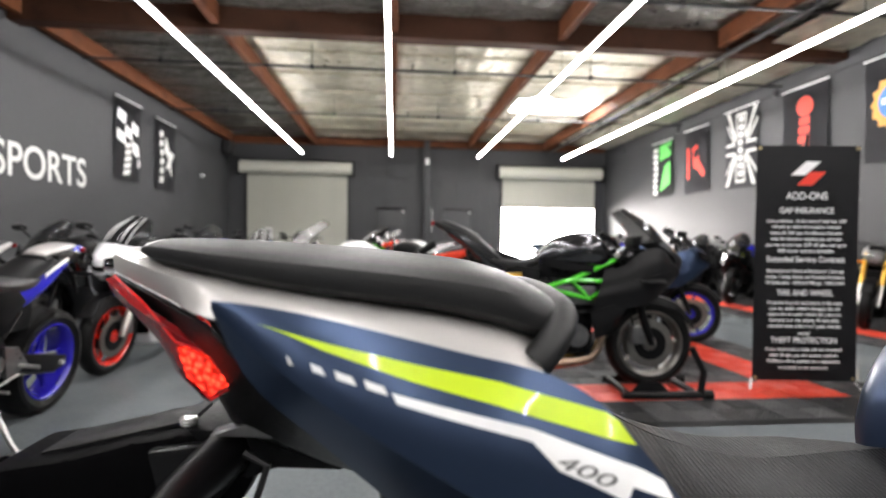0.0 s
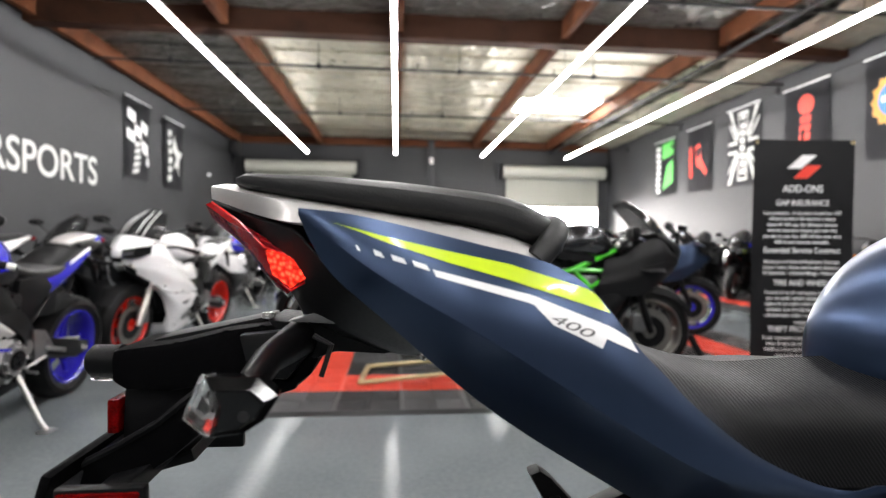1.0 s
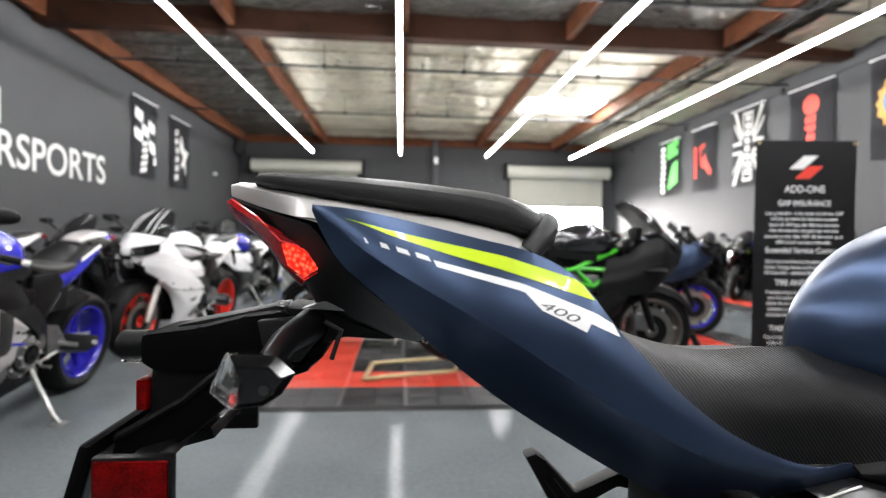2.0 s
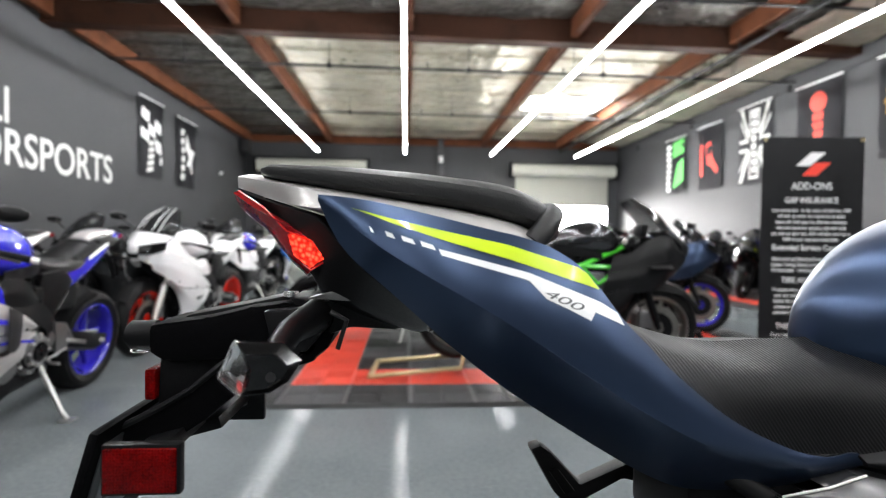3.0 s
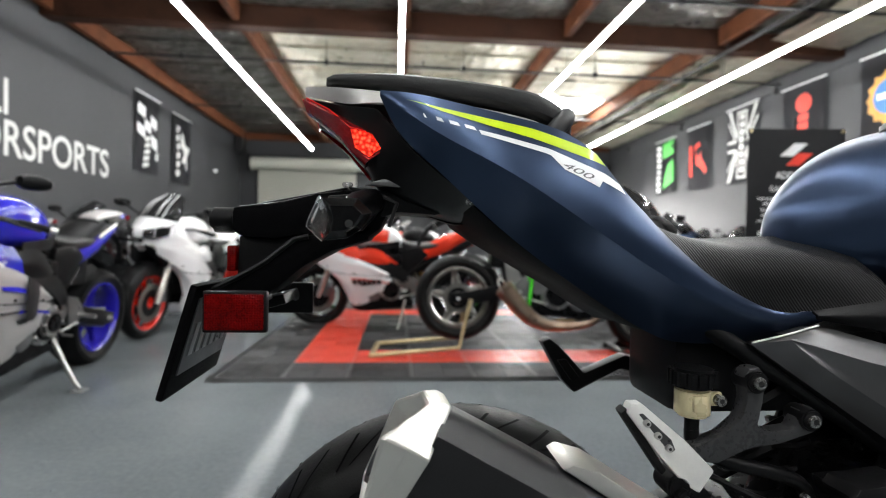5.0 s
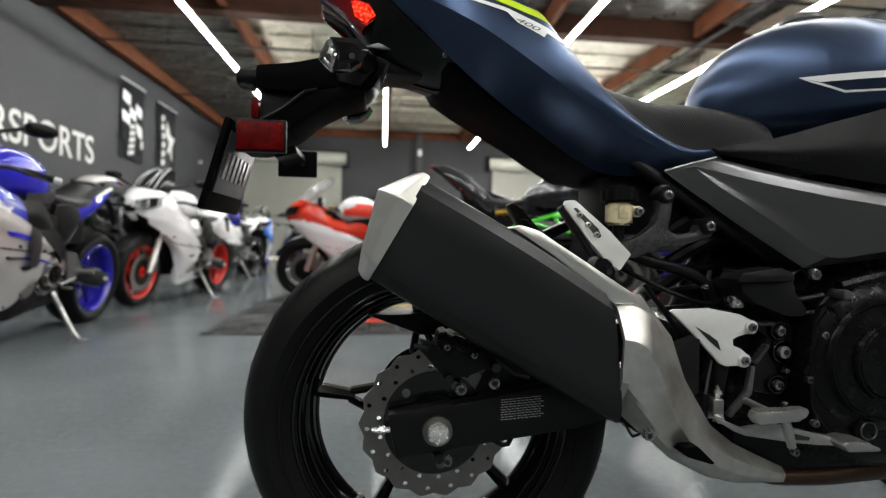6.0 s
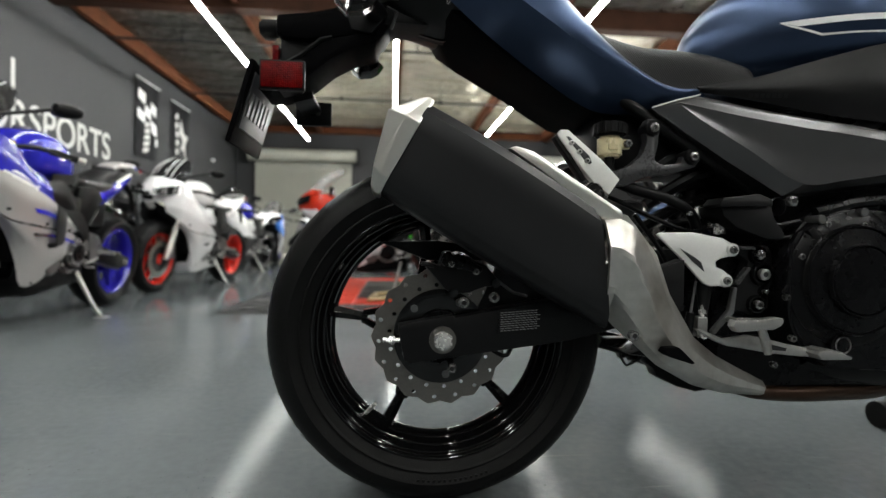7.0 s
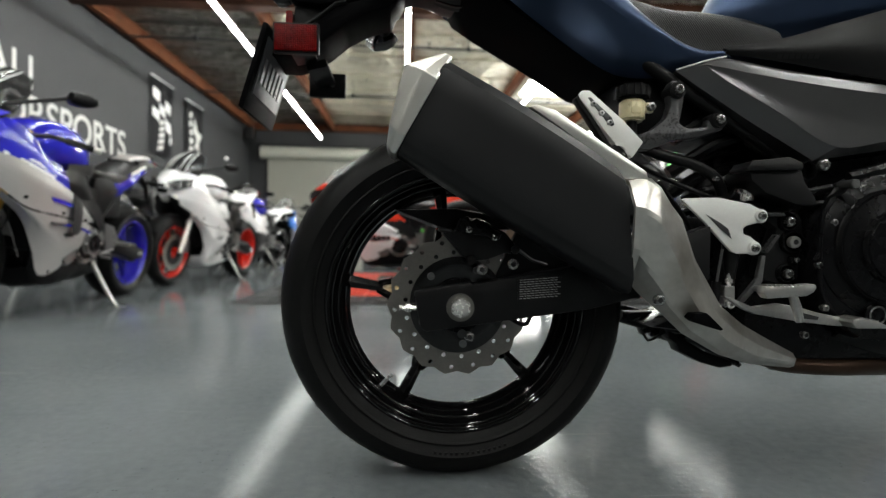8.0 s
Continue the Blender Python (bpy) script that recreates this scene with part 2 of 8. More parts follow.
SKYBLUE = shader("light_blue_gloss_paint", (0.03, 0.14, 0.5), 0.2, vary=0.07, coat=0.6)
GREEN = shader("green_gloss_paint", (0.06, 0.52, 0.03), 0.22, vary=0.06, coat=0.5)
REDWHEEL = shader("red_wheel_paint", (0.55, 0.02, 0.012), 0.22, coat=0.5)
BLUEWHEEL = shader("blue_wheel_paint", (0.02, 0.015, 0.33), 0.22, coat=0.5)
MIRRORSILVER = shader("dark_mirror_paint", (0.10, 0.10, 0.105), 0.16, 0.9, vary=0.06, rvary=0.03)
MATGREY = shader("grey_mat_plastic", (0.052, 0.052, 0.054), 0.6, vary=0.15, scale=9)
MATBLACK = shader("black_mat_plastic", (0.016, 0.016, 0.017), 0.55, vary=0.15, scale=9)
MATRED = shader("red_mat_plastic", (0.56, 0.055, 0.03), 0.45, vary=0.12, scale=9)
ORANGE = shader("amber_lens", (0.8, 0.22, 0.01), 0.2)
BANNERGREEN = shader("green_print", (0.12, 0.6, 0.12), 0.6)
BANNERRED = shader("red_print", (0.72, 0.05, 0.03), 0.6)
BANNERBLUE = shader("blue_print", (0.05, 0.16, 0.4), 0.6)
BANNERGOLD = shader("ochre_print", (0.5, 0.25, 0.05), 0.6)


# ---- mesh helpers ----
def thing(name, label, category, m=None, group="", kind=""):
    root = new(name)
    root.empty_display_size = 0.05
    if m is not None:
        root.matrix_basis = m
    return tagged(root, label, category, group, kind)


def to_object(name, bm, material, smooth=True):
    me = bpy.data.meshes.new(name)
    bmesh.ops.recalc_face_normals(bm, faces=bm.faces)
    for f in bm.faces:
        f.smooth = smooth
    bm.to_mesh(me)
    bm.free()
    if smooth:
        me.set_sharp_from_angle(angle=radians(38))
    me.materials.append(material)
    return new(name, me)


def part(name, bm, material, parent, label="", smooth=True):
    ob = to_object(name, bm, material, smooth)
    ob.parent = parent
    if label:
        tagged(ob, label)
    return ob


def structure(name, bm, material, label, category, kind="structure", smooth=False):
    return tagged(to_object(name, bm, material, smooth), label, category, kind=kind)


def spline(pts, n):
    """n points along a Catmull-Rom curve through pts, evenly by length."""
    p = [Vector(q) for q in pts]
    if len(p) == 2:
        return [p[0].lerp(p[1], i / (n - 1)) for i in range(n)]
    p = [2 * p[0] - p[1], *p, 2 * p[-1] - p[-2]]
    fine = []
    for i in range(1, len(p) - 2):
        for k in range(12):
            t = k / 12
            a, b, c, d = p[i - 1], p[i], p[i + 1], p[i + 2]
            fine.append(0.5 * (2 * b + (c - a) * t + (2 * a - 5 * b + 4 * c - d) * t * t + (3 * b - a - 3 * c + d) * t ** 3))
    fine.append(p[-2])
    return even(fine, n)


def even(fine, n):
    cum = [0.0]
    for a, b in zip(fine, fine[1:]):
        cum.append(cum[-1] + (b - a).length)
    out, j = [], 0
    for i in range(n):
        s = cum[-1] * i / (n - 1)
        while j < len(cum) - 2 and cum[j + 1] < s:
            j += 1
        span = cum[j + 1] - cum[j]
        out.append(fine[j].lerp(fine[j + 1], 0 if span < 1e-9 else (s - cum[j]) / span))
    return out


def straight(pts, n):
    return even([Vector(q) for q in pts], n)


def grid(rows, bm=None):
    bm = bm or bmesh.new()
    vs = [[bm.verts.new(p) for p in r] for r in rows]
    for r0, r1 in zip(vs, vs[1:]):
        for i in range(len(r0) - 1):
            bm.faces.new((r0[i], r0[i + 1], r1[i + 1], r1[i]))
    return bm


def skin(rows, n=14, m=10, thick=0.003, side=1, sharp=False, crease=False):
    """A shell through several curves; side -1 mirrors it in y."""
    cut = straight if sharp else spline
    rs = [cut([(x, y * side, z) for x, y, z in r], n) for r in rows]
    cols = [spline([r[i] for r in rs], m) if not (sharp or crease) else straight([r[i] for r in rs], m) for i in range(n)]
    bm = grid([[cols[i][j] for i in range(n)] for j in range(m)])
    bmesh.ops.remove_doubles(bm, verts=bm.verts, dist=0.0004)
    if thick:
        bmesh.ops.recalc_face_normals(bm, faces=bm.faces)
        bmesh.ops.solidify(bm, geom=bm.faces[:], thickness=thick)
    return bm


def ring_loft(rings, bm=None, cap=True):
    bm = bm or bmesh.new()
    vs = [[bm.verts.new(p) for p in r] for r in rings]
    n = len(vs[0])
    for a, b in zip(vs, vs[1:]):
        for i in range(n):
            bm.faces.new((a[i], a[(i + 1) % n], b[(i + 1) % n], b[i]))
    if cap:
        bm.faces.new(vs[0][::-1])
        bm.faces.new(vs[-1])
    return bm


def loft(sections, n=20, steps=18, power=2.4, y=0.0):
    """A body through upright sections (x, middle z, half width, half height)."""
    cols = spline([(s[0], s[1], 0) for s in sections], steps), spline([(s[0], s[2], s[3]) for s in sections], steps)
    cen = spline([Vector((s[0], s[1], s[2])) for s in sections], steps)
    hh = spline([Vector((s[0], s[3], 0)) for s in sections], steps)
    rings = []
    for i in range(steps):
        x, z, w = cen[i]
        h = hh[min(range(steps), key=lambda k: abs(hh[k].x - x))].y
        r = []
        for k in range(n):
            a = 2 * math.pi * k / n
            c, s = math.cos(a), math.sin(a)
            r.append((x, y + w * math.copysign(abs(c) ** (2 / power), c), z + h * math.copysign(abs(s) ** (2 / power), s)))
        rings.append(r)
    return ring_loft(rings)


def tube(pts, r, n=10, steps=0, flat=False):
    """A round bar along points; r may be one radius or one for each point."""
    p = [Vector(q) for q in pts]
    radii = r if isinstance(r, (list, tuple)) else [r] * len(p)
    if steps:
        rp = spline([Vector((i, radii[i], 0)) for i in range(len(p))], steps)
        p, radii = spline(p, steps), [q.y for q in rp]
    rings, up = [], Vector((0, 0, 1))
    for i, q in enumerate(p):
        d = (p[min(i + 1, len(p) - 1)] - p[max(i - 1, 0)]).normalized()
        if abs(d.dot(up)) > 0.95:
            up = Vector((1, 0, 0)) if abs(d.x) < 0.9 else Vector((0, 1, 0))
        u = d.cross(up).normalized()
        w = u.cross(d).normalized()
        up = w
        rings.append([q + radii[i] * (math.cos(2 * math.pi * k / n) * u + math.sin(2 * math.pi * k / n) * w) for k in range(n)])
    return ring_loft(rings)


def prism(poly, y0, y1, bevel=0.0, to=None):
    """An outline in x and z, made solid from y0 to y1."""
    bm = bmesh.new()
    a = [bm.verts.new((x, y0, z)) for x, z in poly]
    b = [bm.verts.new((x, y1, z)) for x, z in poly]
    n = len(a)
    bm.faces.new(a)
    bm.faces.new(b[::-1])
    for i in range(n):
        bm.faces.new((a[i], b[i], b[(i + 1) % n], a[(i + 1) % n]))
    if bevel:
        bmesh.ops.recalc_face_normals(bm, faces=bm.faces)
        bmesh.ops.bevel(bm, geom=bm.edges[:], offset=bevel, segments=2, profile=0.6, affect="EDGES", clamp_overlap=True)
    return merge(to, bm) if to else bm


def merge(a, b):
    me = bpy.data.meshes.new("join")
    b.to_mesh(me)
    b.free()
    a.from_mesh(me)
    bpy.data.meshes.remove(me)
    return a


def box(x0, x1, y0, y1, z0, z1, bevel=0.0, turn=None):
    bm = bmesh.new()
    bmesh.ops.create_cube(bm, size=1)
    bmesh.ops.transform(bm, verts=bm.verts, matrix=Matrix.LocRotScale(((x0 + x1) / 2, (y0 + y1) / 2, (z0 + z1) / 2), None, (abs(x1 - x0), abs(y1 - y0), abs(z1 - z0))))
    if bevel:
        bmesh.ops.bevel(bm, geom=bm.edges[:], offset=bevel, segments=2, profile=0.6, affect="EDGES", clamp_overlap=True)
    if turn is not None:
        bmesh.ops.transform(bm, verts=bm.verts, matrix=turn)
    return bm


def lathe(profile, c, n=48, closed=True):
    """A ring round the y axis through c; profile: (radius, y) pairs."""
    bm = bmesh.new()
    rings = []
    for k in range(n):
        a = 2 * math.pi * k / n
        rings.append([bm.verts.new((c[0] + r * math.cos(a), c[1] + y, c[2] + r * math.sin(a))) for r, y in profile])
    m = len(profile)
    for k in range(n):
        p, q = rings[k], rings[(k + 1) % n]
        for i in range(m if closed else m - 1):
            bm.faces.new((p[i], p[(i + 1) % m], q[(i + 1) % m], q[i]))
    return bm


def drum(c, r, y0, y1, n=20, bevel=0.0, axis="y"):
    bm = bmesh.new()
    bmesh.ops.create_cone(bm, cap_ends=True, segments=n, radius1=r, radius2=r, depth=abs(y1 - y0))
    if bevel:
        bmesh.ops.bevel(bm, geom=[e for e in bm.edges if e.calc_face_angle(0) > 1], offset=bevel, segments=2, affect="EDGES", clamp_overlap=True)
    rot = Matrix.Rotation(math.pi / 2, 4, "X") if axis == "y" else Matrix.Rotation(math.pi / 2, 4, "Y") if axis == "x" else Matrix()
    mid = (y0 + y1) / 2
    off = (c[0], mid, c[1]) if axis == "y" else (mid, c[0], c[1]) if axis == "x" else (c[0], c[1], mid)
    bmesh.ops.transform(bm, verts=bm.verts, matrix=Matrix.Translation(off) @ rot)
    return bm


def bolt(parent, x, y, z, r=0.009, label="", material=None, out=0.006):
    """A socket-head bolt whose head looks to -y."""
    bm = drum((x, z), r, y - out, y + 0.004, 12, r * 0.15)
    merge(bm, lathe([(r * 0.95, -out - 0.0004), (r * 0.5, -out - 0.0014), (r * 0.5, -out + 0.003), (r * 0.95, -out + 0.003)], (x, y, z), 12))
    head = part("bolt", bm, material or CHROME, parent, label)
    part("socket", drum((x, z), r * 0.48, y - out - 0.0012, y - out + 0.001, 6), PIPE, head, smooth=False)
    return head


def text_mesh(words, size, m, material, parent, name, align="CENTER", label="", depth=0.0005, width=1.0, bold=0.0, letters=False):
    cu = bpy.data.curves.new(name, "FONT")
    cu.body, cu.size, cu.align_x, cu.extrude, cu.offset = words, size, align, depth, bold
    tmp = bpy.data.objects.new(name, cu)
    scene.collection.objects.link(tmp)
    me = bpy.data.meshes.new_from_object(tmp.evaluated_get(bpy.context.evaluated_depsgraph_get()))
    bpy.data.objects.remove(tmp)
    bpy.data.curves.remove(cu)
    me.transform(m @ Matrix.Diagonal((width, 1, 1, 1)))
    me.materials.clear()
    me.materials.append(material)
    if letters:
        whole = bmesh.new()
        whole.from_mesh(me)
        left = set(whole.faces)
        while left:
            stack, island = [left.pop()], []
            while stack:
                f = stack.pop()
                island.append(f)
                for v in f.verts:
                    for g in v.link_faces:
                        if g in left:
                            left.discard(g)
                            stack.append(g)
            one, seen = bmesh.new(), {}
            for f in island:
                for v in f.verts:
                    if v not in seen:
                        seen[v] = one.verts.new(v.co)
                one.faces.new([seen[v] for v in f.verts])
            part("letter", one, material, parent, smooth=False)
        whole.free()
        return None
    ob = new(name, me)
    ob.parent = parent
    if label:
        tagged(ob, label)
    return ob


# ---- the hall ----
X0, X1, Y0, Y1, ZC = -5.15, 7.05, -7.0, 16.5, 4.3

structure("floor", box(X0 - 0.2, X1 + 0.2, Y0 - 0.2, Y1 + 0.2, -0.15, 0), FLOOR, "glossy grey epoxy-coated concrete floor with scuffs", "floor")
structure("ground", grid([[Vector((x, y, -0.16)) for x in (-3000, 3000)] for y in (-3000, 3000)]), CONCRETE, "pale outdoor concrete around the building", "ground")
structure("wall_west", box(X0 - 0.2, X0, Y0, Y1, 0, 4.6), WALL, "charcoal painted block wall", "wall")
structure("wall_east", box(X1, X1 + 0.2, Y0, Y1, 0, 4.6), WALL, "charcoal painted block wall", "wall")
structure("wall_south", box(X0 - 0.2, X1 + 0.2, Y0 - 0.2, Y0, 0, 4.6), WALL, "charcoal painted block wall", "wall")

DOORS = ((-4.61, -1.39), (3.50, 6.75))
bm = bmesh.new()
for x0, x1, z0, z1 in ((X0 - 0.2, DOORS[0][0], 0, 4.6), (DOORS[0][1], DOORS[1][0], 0, 4.6), (DOORS[1][1], X1 + 0.2, 0, 4.6),
                       (DOORS[0][0], DOORS[0][1], 3.1, 4.6), (DOORS[1][0], DOORS[1][1], 3.1, 4.6)):
    merge(bm, box(x0, x1, Y1, Y1 + 0.2, z0, z1))
structure("wall_north", bm, DARKWALL, "charcoal painted end wall with two loading openings", "wall")

# panel seams and battens of the end wall
for i, (x, z0, z1) in enumerate(((-0.95, 0, 3.9), (-0.2, 2.15, 3.9), (2.1, 2.15, 3.9), (2.85, 0, 3.9), (3.2, 0, 3.9))):
    structure("trim", box(x - 0.025, x + 0.025, Y1 - 0.02, Y1 + 0.01, z0, z1), DARKWALL, "thin charcoal batten on the end wall", "batten")
for x0, x1 in ((-1.3, 0.85), (1.3, 3.4)):
    structure("trim", box(x0, x1, Y1 - 0.024, Y1 + 0.01, 2.98, 3.03), DARKWALL, "thin charcoal batten on the end wall", "batten")


def man_door(x0, x1, name):
    d = tagged(thing(name, "closed charcoal steel door in the end wall", "door", pose((x0 + x1) / 2, Y1, 0), kind="structure"))
    w = (x1 - x0) / 2
    part("leaf", box(-w + 0.04, w - 0.04, -0.03, 0.02, 0.01, 1.99, 0.004), DARKWALL, d)
    for s in (-1, 1):
        part("jamb", box(s * w - 0.02, s * w + 0.02, -0.06, 0.02, 0, 2.03, 0.004), WALL, d)
    part("lintel", box(-w - 0.02, w + 0.02, -0.065, 0.02, 2.0, 2.05, 0.004), BLACK, d)
    part("handle", tube([(w - 0.12, -0.03, 1.0), (w - 0.12, -0.09, 1.0), (w - 0.24, -0.09, 1.0)], 0.01, 8), CHROME, d)
    part("plate", box(w - 0.1, w - 0.06, -0.07, -0.03, 1.9, 1.96), WHITE, d, "small white tab")
    return d


man_door(-0.52, 0.40, "door_1")
man_door(1.65, 2.56, "door_2")

col = thing("column", "charcoal square steel post at the end wall", "column", pose(1.07, 16.25, 0), kind="structure")
part("shaft", box(-0.09, 0.09, -0.09, 0.09, 0.0, 4.2, 0.01), DARKWALL, col)
part("base_plate", box(-0.16, 0.16, -0.16, 0.16, 0.0, 0.02, 0.004), DARKWALL, col)
part("notice", box(-0.06, 0.06, -0.1, -0.094, 3.42, 3.62), WHITE, col, "small white notice")
part("pull_cord", tube([(0.14, -0.1, 2.05), (0.17, -0.1, 1.9), (0.15, -0.1, 1.3)], 0.012, 8, 8), CHROME, col)


def roller_door(x0, x1, bottom, name, label):
    d = thing(name, label, "roller door", pose((x0 + x1) / 2, Y1, 0), kind="structure")
    w = (x1 - x0) / 2
    part("housing", drum((-0.2, 3.25), 0.2, -w - 0.12, w + 0.1, 28, 0.01, axis="x"), CURTAIN, d)
    for s in (-1, 1):
        part("bracket", box(s * (w + 0.13) - 0.02, s * (w + 0.13) + 0.02, -0.42, 0.0, 3.0, 3.5, 0.01), BLACK, d)
        part("guide", box(s * w - 0.05 * (s > 0) - 0.01, s * w + 0.05 * (s < 0) + 0.01, -0.07, 0.03, 0, 3.08, 0.005), PIPE, d)
    h = 0.077
    k, z = 0, 3.07
    me = None
    while z - h > bottom - 0.001:
        if me is None:
            prof = [(-0.02, h / 2), (-0.052, h * 0.36), (-0.06, 0.0), (-0.052, -h * 0.36), (-0.02, -h / 2 + 0.004), (-0.012, 0)]
            rings = [[(x, -0.0 + y, q) for y, q in prof] for x in (-w + 0.03, w - 0.03)]
            ob = part("slat", ring_loft(rings), CURTAIN, d, smooth=False)
            me = ob.data
        else:
            ob = new("slat", me)
            ob.parent = d
        ob.location = (0, 0, z - h / 2)
        z -= h
    part("bottom_bar", box(-w + 0.03, w - 0.03, -0.07, -0.0, z - 0.05, z, 0.006), CURTAIN, d)
    part("cover", box(-w + 0.02, w - 0.02, 0.0, 0.02, z - 0.04, 3.2), CURTAIN, d)
    return d


roller_door(*DOORS[0], 0.06, "roller_door_1", "closed beige steel roller door with narrow slats")
roller_door(*DOORS[1], 2.08, "roller_door_2", "partly raised beige roller door with daylight below")
paper = thing("notice", "white paper notice on the closed roller door", "notice", pose(-3.9, Y1 - 0.07, 1.2))
part("sheet", box(-0.12, 0.12, 0, 0.004, -0.17, 0.17), WHITE, paper)
part("print", box(-0.08, 0.08, -0.002, 0.0, 0.02, 0.1), LABELGREY, paper)

structure("backdrop", box(DOORS[1][0] - 6, DOORS[1][1] + 6, 26, 26.1, -0.15, 7), OUTSIDE, "glaring sunlit yard beyond the open door", "backdrop")

# ceiling: foil sheets between the purlins, sagging and creased, on one mesh
PURLINS = (-4.98, -2.45, 0.0, 2.45, 4.92)
SKY_X, SKY_Y = (2.85, 4.75), (11.0, 13.0)
bm = bmesh.new()
edges_x = [X0, *PURLINS[1:], X1]
rnd = random.Random(4)
for bx0, bx1 in zip(edges_x, edges_x[1:]):
    y = Y0
    while y < Y1 - 0.1:
        y2 = min(y + 1.22, Y1)
        if bx0 == PURLINS[3] and SKY_Y[0] - 0.3 < y + 0.6 < SKY_Y[1] + 0.1:
            x_list = ((bx0, SKY_X[0]), (SKY_X[1], bx1))
        else:
            x_list = ((bx0, bx1),)
        lift = rnd.uniform(-0.02, 0.03)
        for qx0, qx1 in x_list:
            nx, ny = max(2, int((qx1 - qx0) / 0.12)), 10
            rows = []
            for j in range(ny + 1):
                v = j / ny
                row = []
                for i in range(nx + 1):
                    u = i / nx
                    px, py = qx0 + (qx1 - qx0) * u, y + (y2 - y) * v
                    sag = -0.05 * math.sin(math.pi * v) * (0.5 + 0.5 * math.sin(math.pi * u))
                    cr = 0.03 * noise.noise(Vector((px * 2.2, py * 5.0, 3.1))) + 0.014 * noise.noise(Vector((px * 9, py * 9, 1.7)))
                    row.append(Vector((px, py, ZC + lift * math.sin(math.pi * v) + sag + cr)))
                rows.append(row)
            grid(rows, bm)
        # seam batten along the sheet's edge
        merge(bm, box(bx0 + 0.05, bx1 - 0.05, y - 0.02, y + 0.02, ZC - 0.045, ZC - 0.005))
        y = y2
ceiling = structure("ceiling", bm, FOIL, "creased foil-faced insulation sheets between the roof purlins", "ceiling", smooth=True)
# bays by the entrance and along the lettered wall: shade painted as darker foil
ceiling.data.materials.append(FOILSHADED)
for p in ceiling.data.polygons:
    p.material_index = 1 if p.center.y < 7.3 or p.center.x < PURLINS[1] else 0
structure("roof", box(X0 - 0.3, X1 + 0.3, Y0 - 0.3, Y1 + 0.3, 4.62, 4.75), CONCRETE, "plain roof deck above the insulation", "roof")

skl = thing("skylight", "glowing white acrylic skylight between the purlins", "skylight", pose(3.8, 12.0, ZC), kind="structure")
hx, hy = (SKY_X[1] - SKY_X[0]) / 2, (SKY_Y[1] - SKY_Y[0]) / 2
part("dome", box(-hx, hx, -hy, hy, 0.16, 0.2, 0.01), SKYLIGHT, skl)
for x0, x1, y0, y1 in ((-hx - 0.03, -hx, -hy, hy), (hx, hx + 0.03, -hy, hy), (-hx - 0.03, hx + 0.03, -hy - 0.03, -hy), (-hx - 0.03, hx + 0.03, hy, hy + 0.03)):
    part("curb", box(x0, x1, y0, y1, -0.03, 0.3), WHITE, skl)
part("rod", tube([(-hx, 0.3, -0.02), (hx, 0.3, -0.02)], 0.012, 6), PIPE, skl)

# timber: purlins run to the end wall, two deep glulam beams cross the hall
for x in PURLINS:
    for y0, y1 in ((-6.9, 0.85), (1.15, 7.15), (7.45, 16.35)):
        structure("purlin", box(x - 0.055, x + 0.055, y0, y1, 3.99, 4.27, 0.006), WOOD, "red-brown timber roof purlin", "purlin")
for y in (1.0, 7.3):
    structure("glulam_beam", box(X0 + 0.02, X1 - 0.02, y - 0.13, y + 0.13, 3.93, 4.4, 0.01), GLULAM, "deep dark brown laminated timber beam", "beam")
structure("ledger", box(X0 + 0.05, X1 - 0.05, 16.36, 16.48, 4.0, 4.22, 0.006), WOOD, "red-brown timber ledger along the end wall", "beam")
# dark foil strips that hang by the right side of the ceiling
rows = [[Vector((x, 3.0 + 13 * j / 60, 4.14 - 0.10 * u + 0.05 * noise.noise(Vector((x * 3, j * 0.7, 2))))) for u, x in ((0, 5.75), (0.5, 6.3), (1, 6.95))] for j in range(61)]
structure("insulation_flap", grid(rows), FOIL, "loose pale foil insulation hanging beside the wall", "insulation", smooth=True)


def hanger(parent, x, y, z):
    part("hanger", tube([(x, y, z), (x, y, 4.25)], 0.006, 6), PIPE, parent)
    part("clip", box(x - 0.03, x + 0.03, y - 0.03, y + 0.03, z - 0.035, z + 0.05, 0.005), PIPE, parent)


def sprinkler_pipe(x0, y0, x1, y1, r, label):
    p = thing("sprinkler_pipe", label, "pipe")
    part("pipe", tube([(x0, y0, 3.87), (x1, y1, 3.87)], r, 10), PIPE, p)
    n = max(2, int(math.dist((x0, y0), (x1, y1)) / 2.2))
    for i in range(n):
        t = (i + 0.5) / n
        hanger(p, x0 + (x1 - x0) * t, y0 + (y1 - y0) * t, 3.87)
    for i in range(n):
        t = (i + 0.2) / n
        x, y = x0 + (x1 - x0) * t, y0 + (y1 - y0) * t
        part("sprinkler_head", tube([(x, y, 3.86), (x, y, 3.96), (x, y, 3.97)], [0.012, 0.012, 0.03], 8), PIPE, p)
    return p


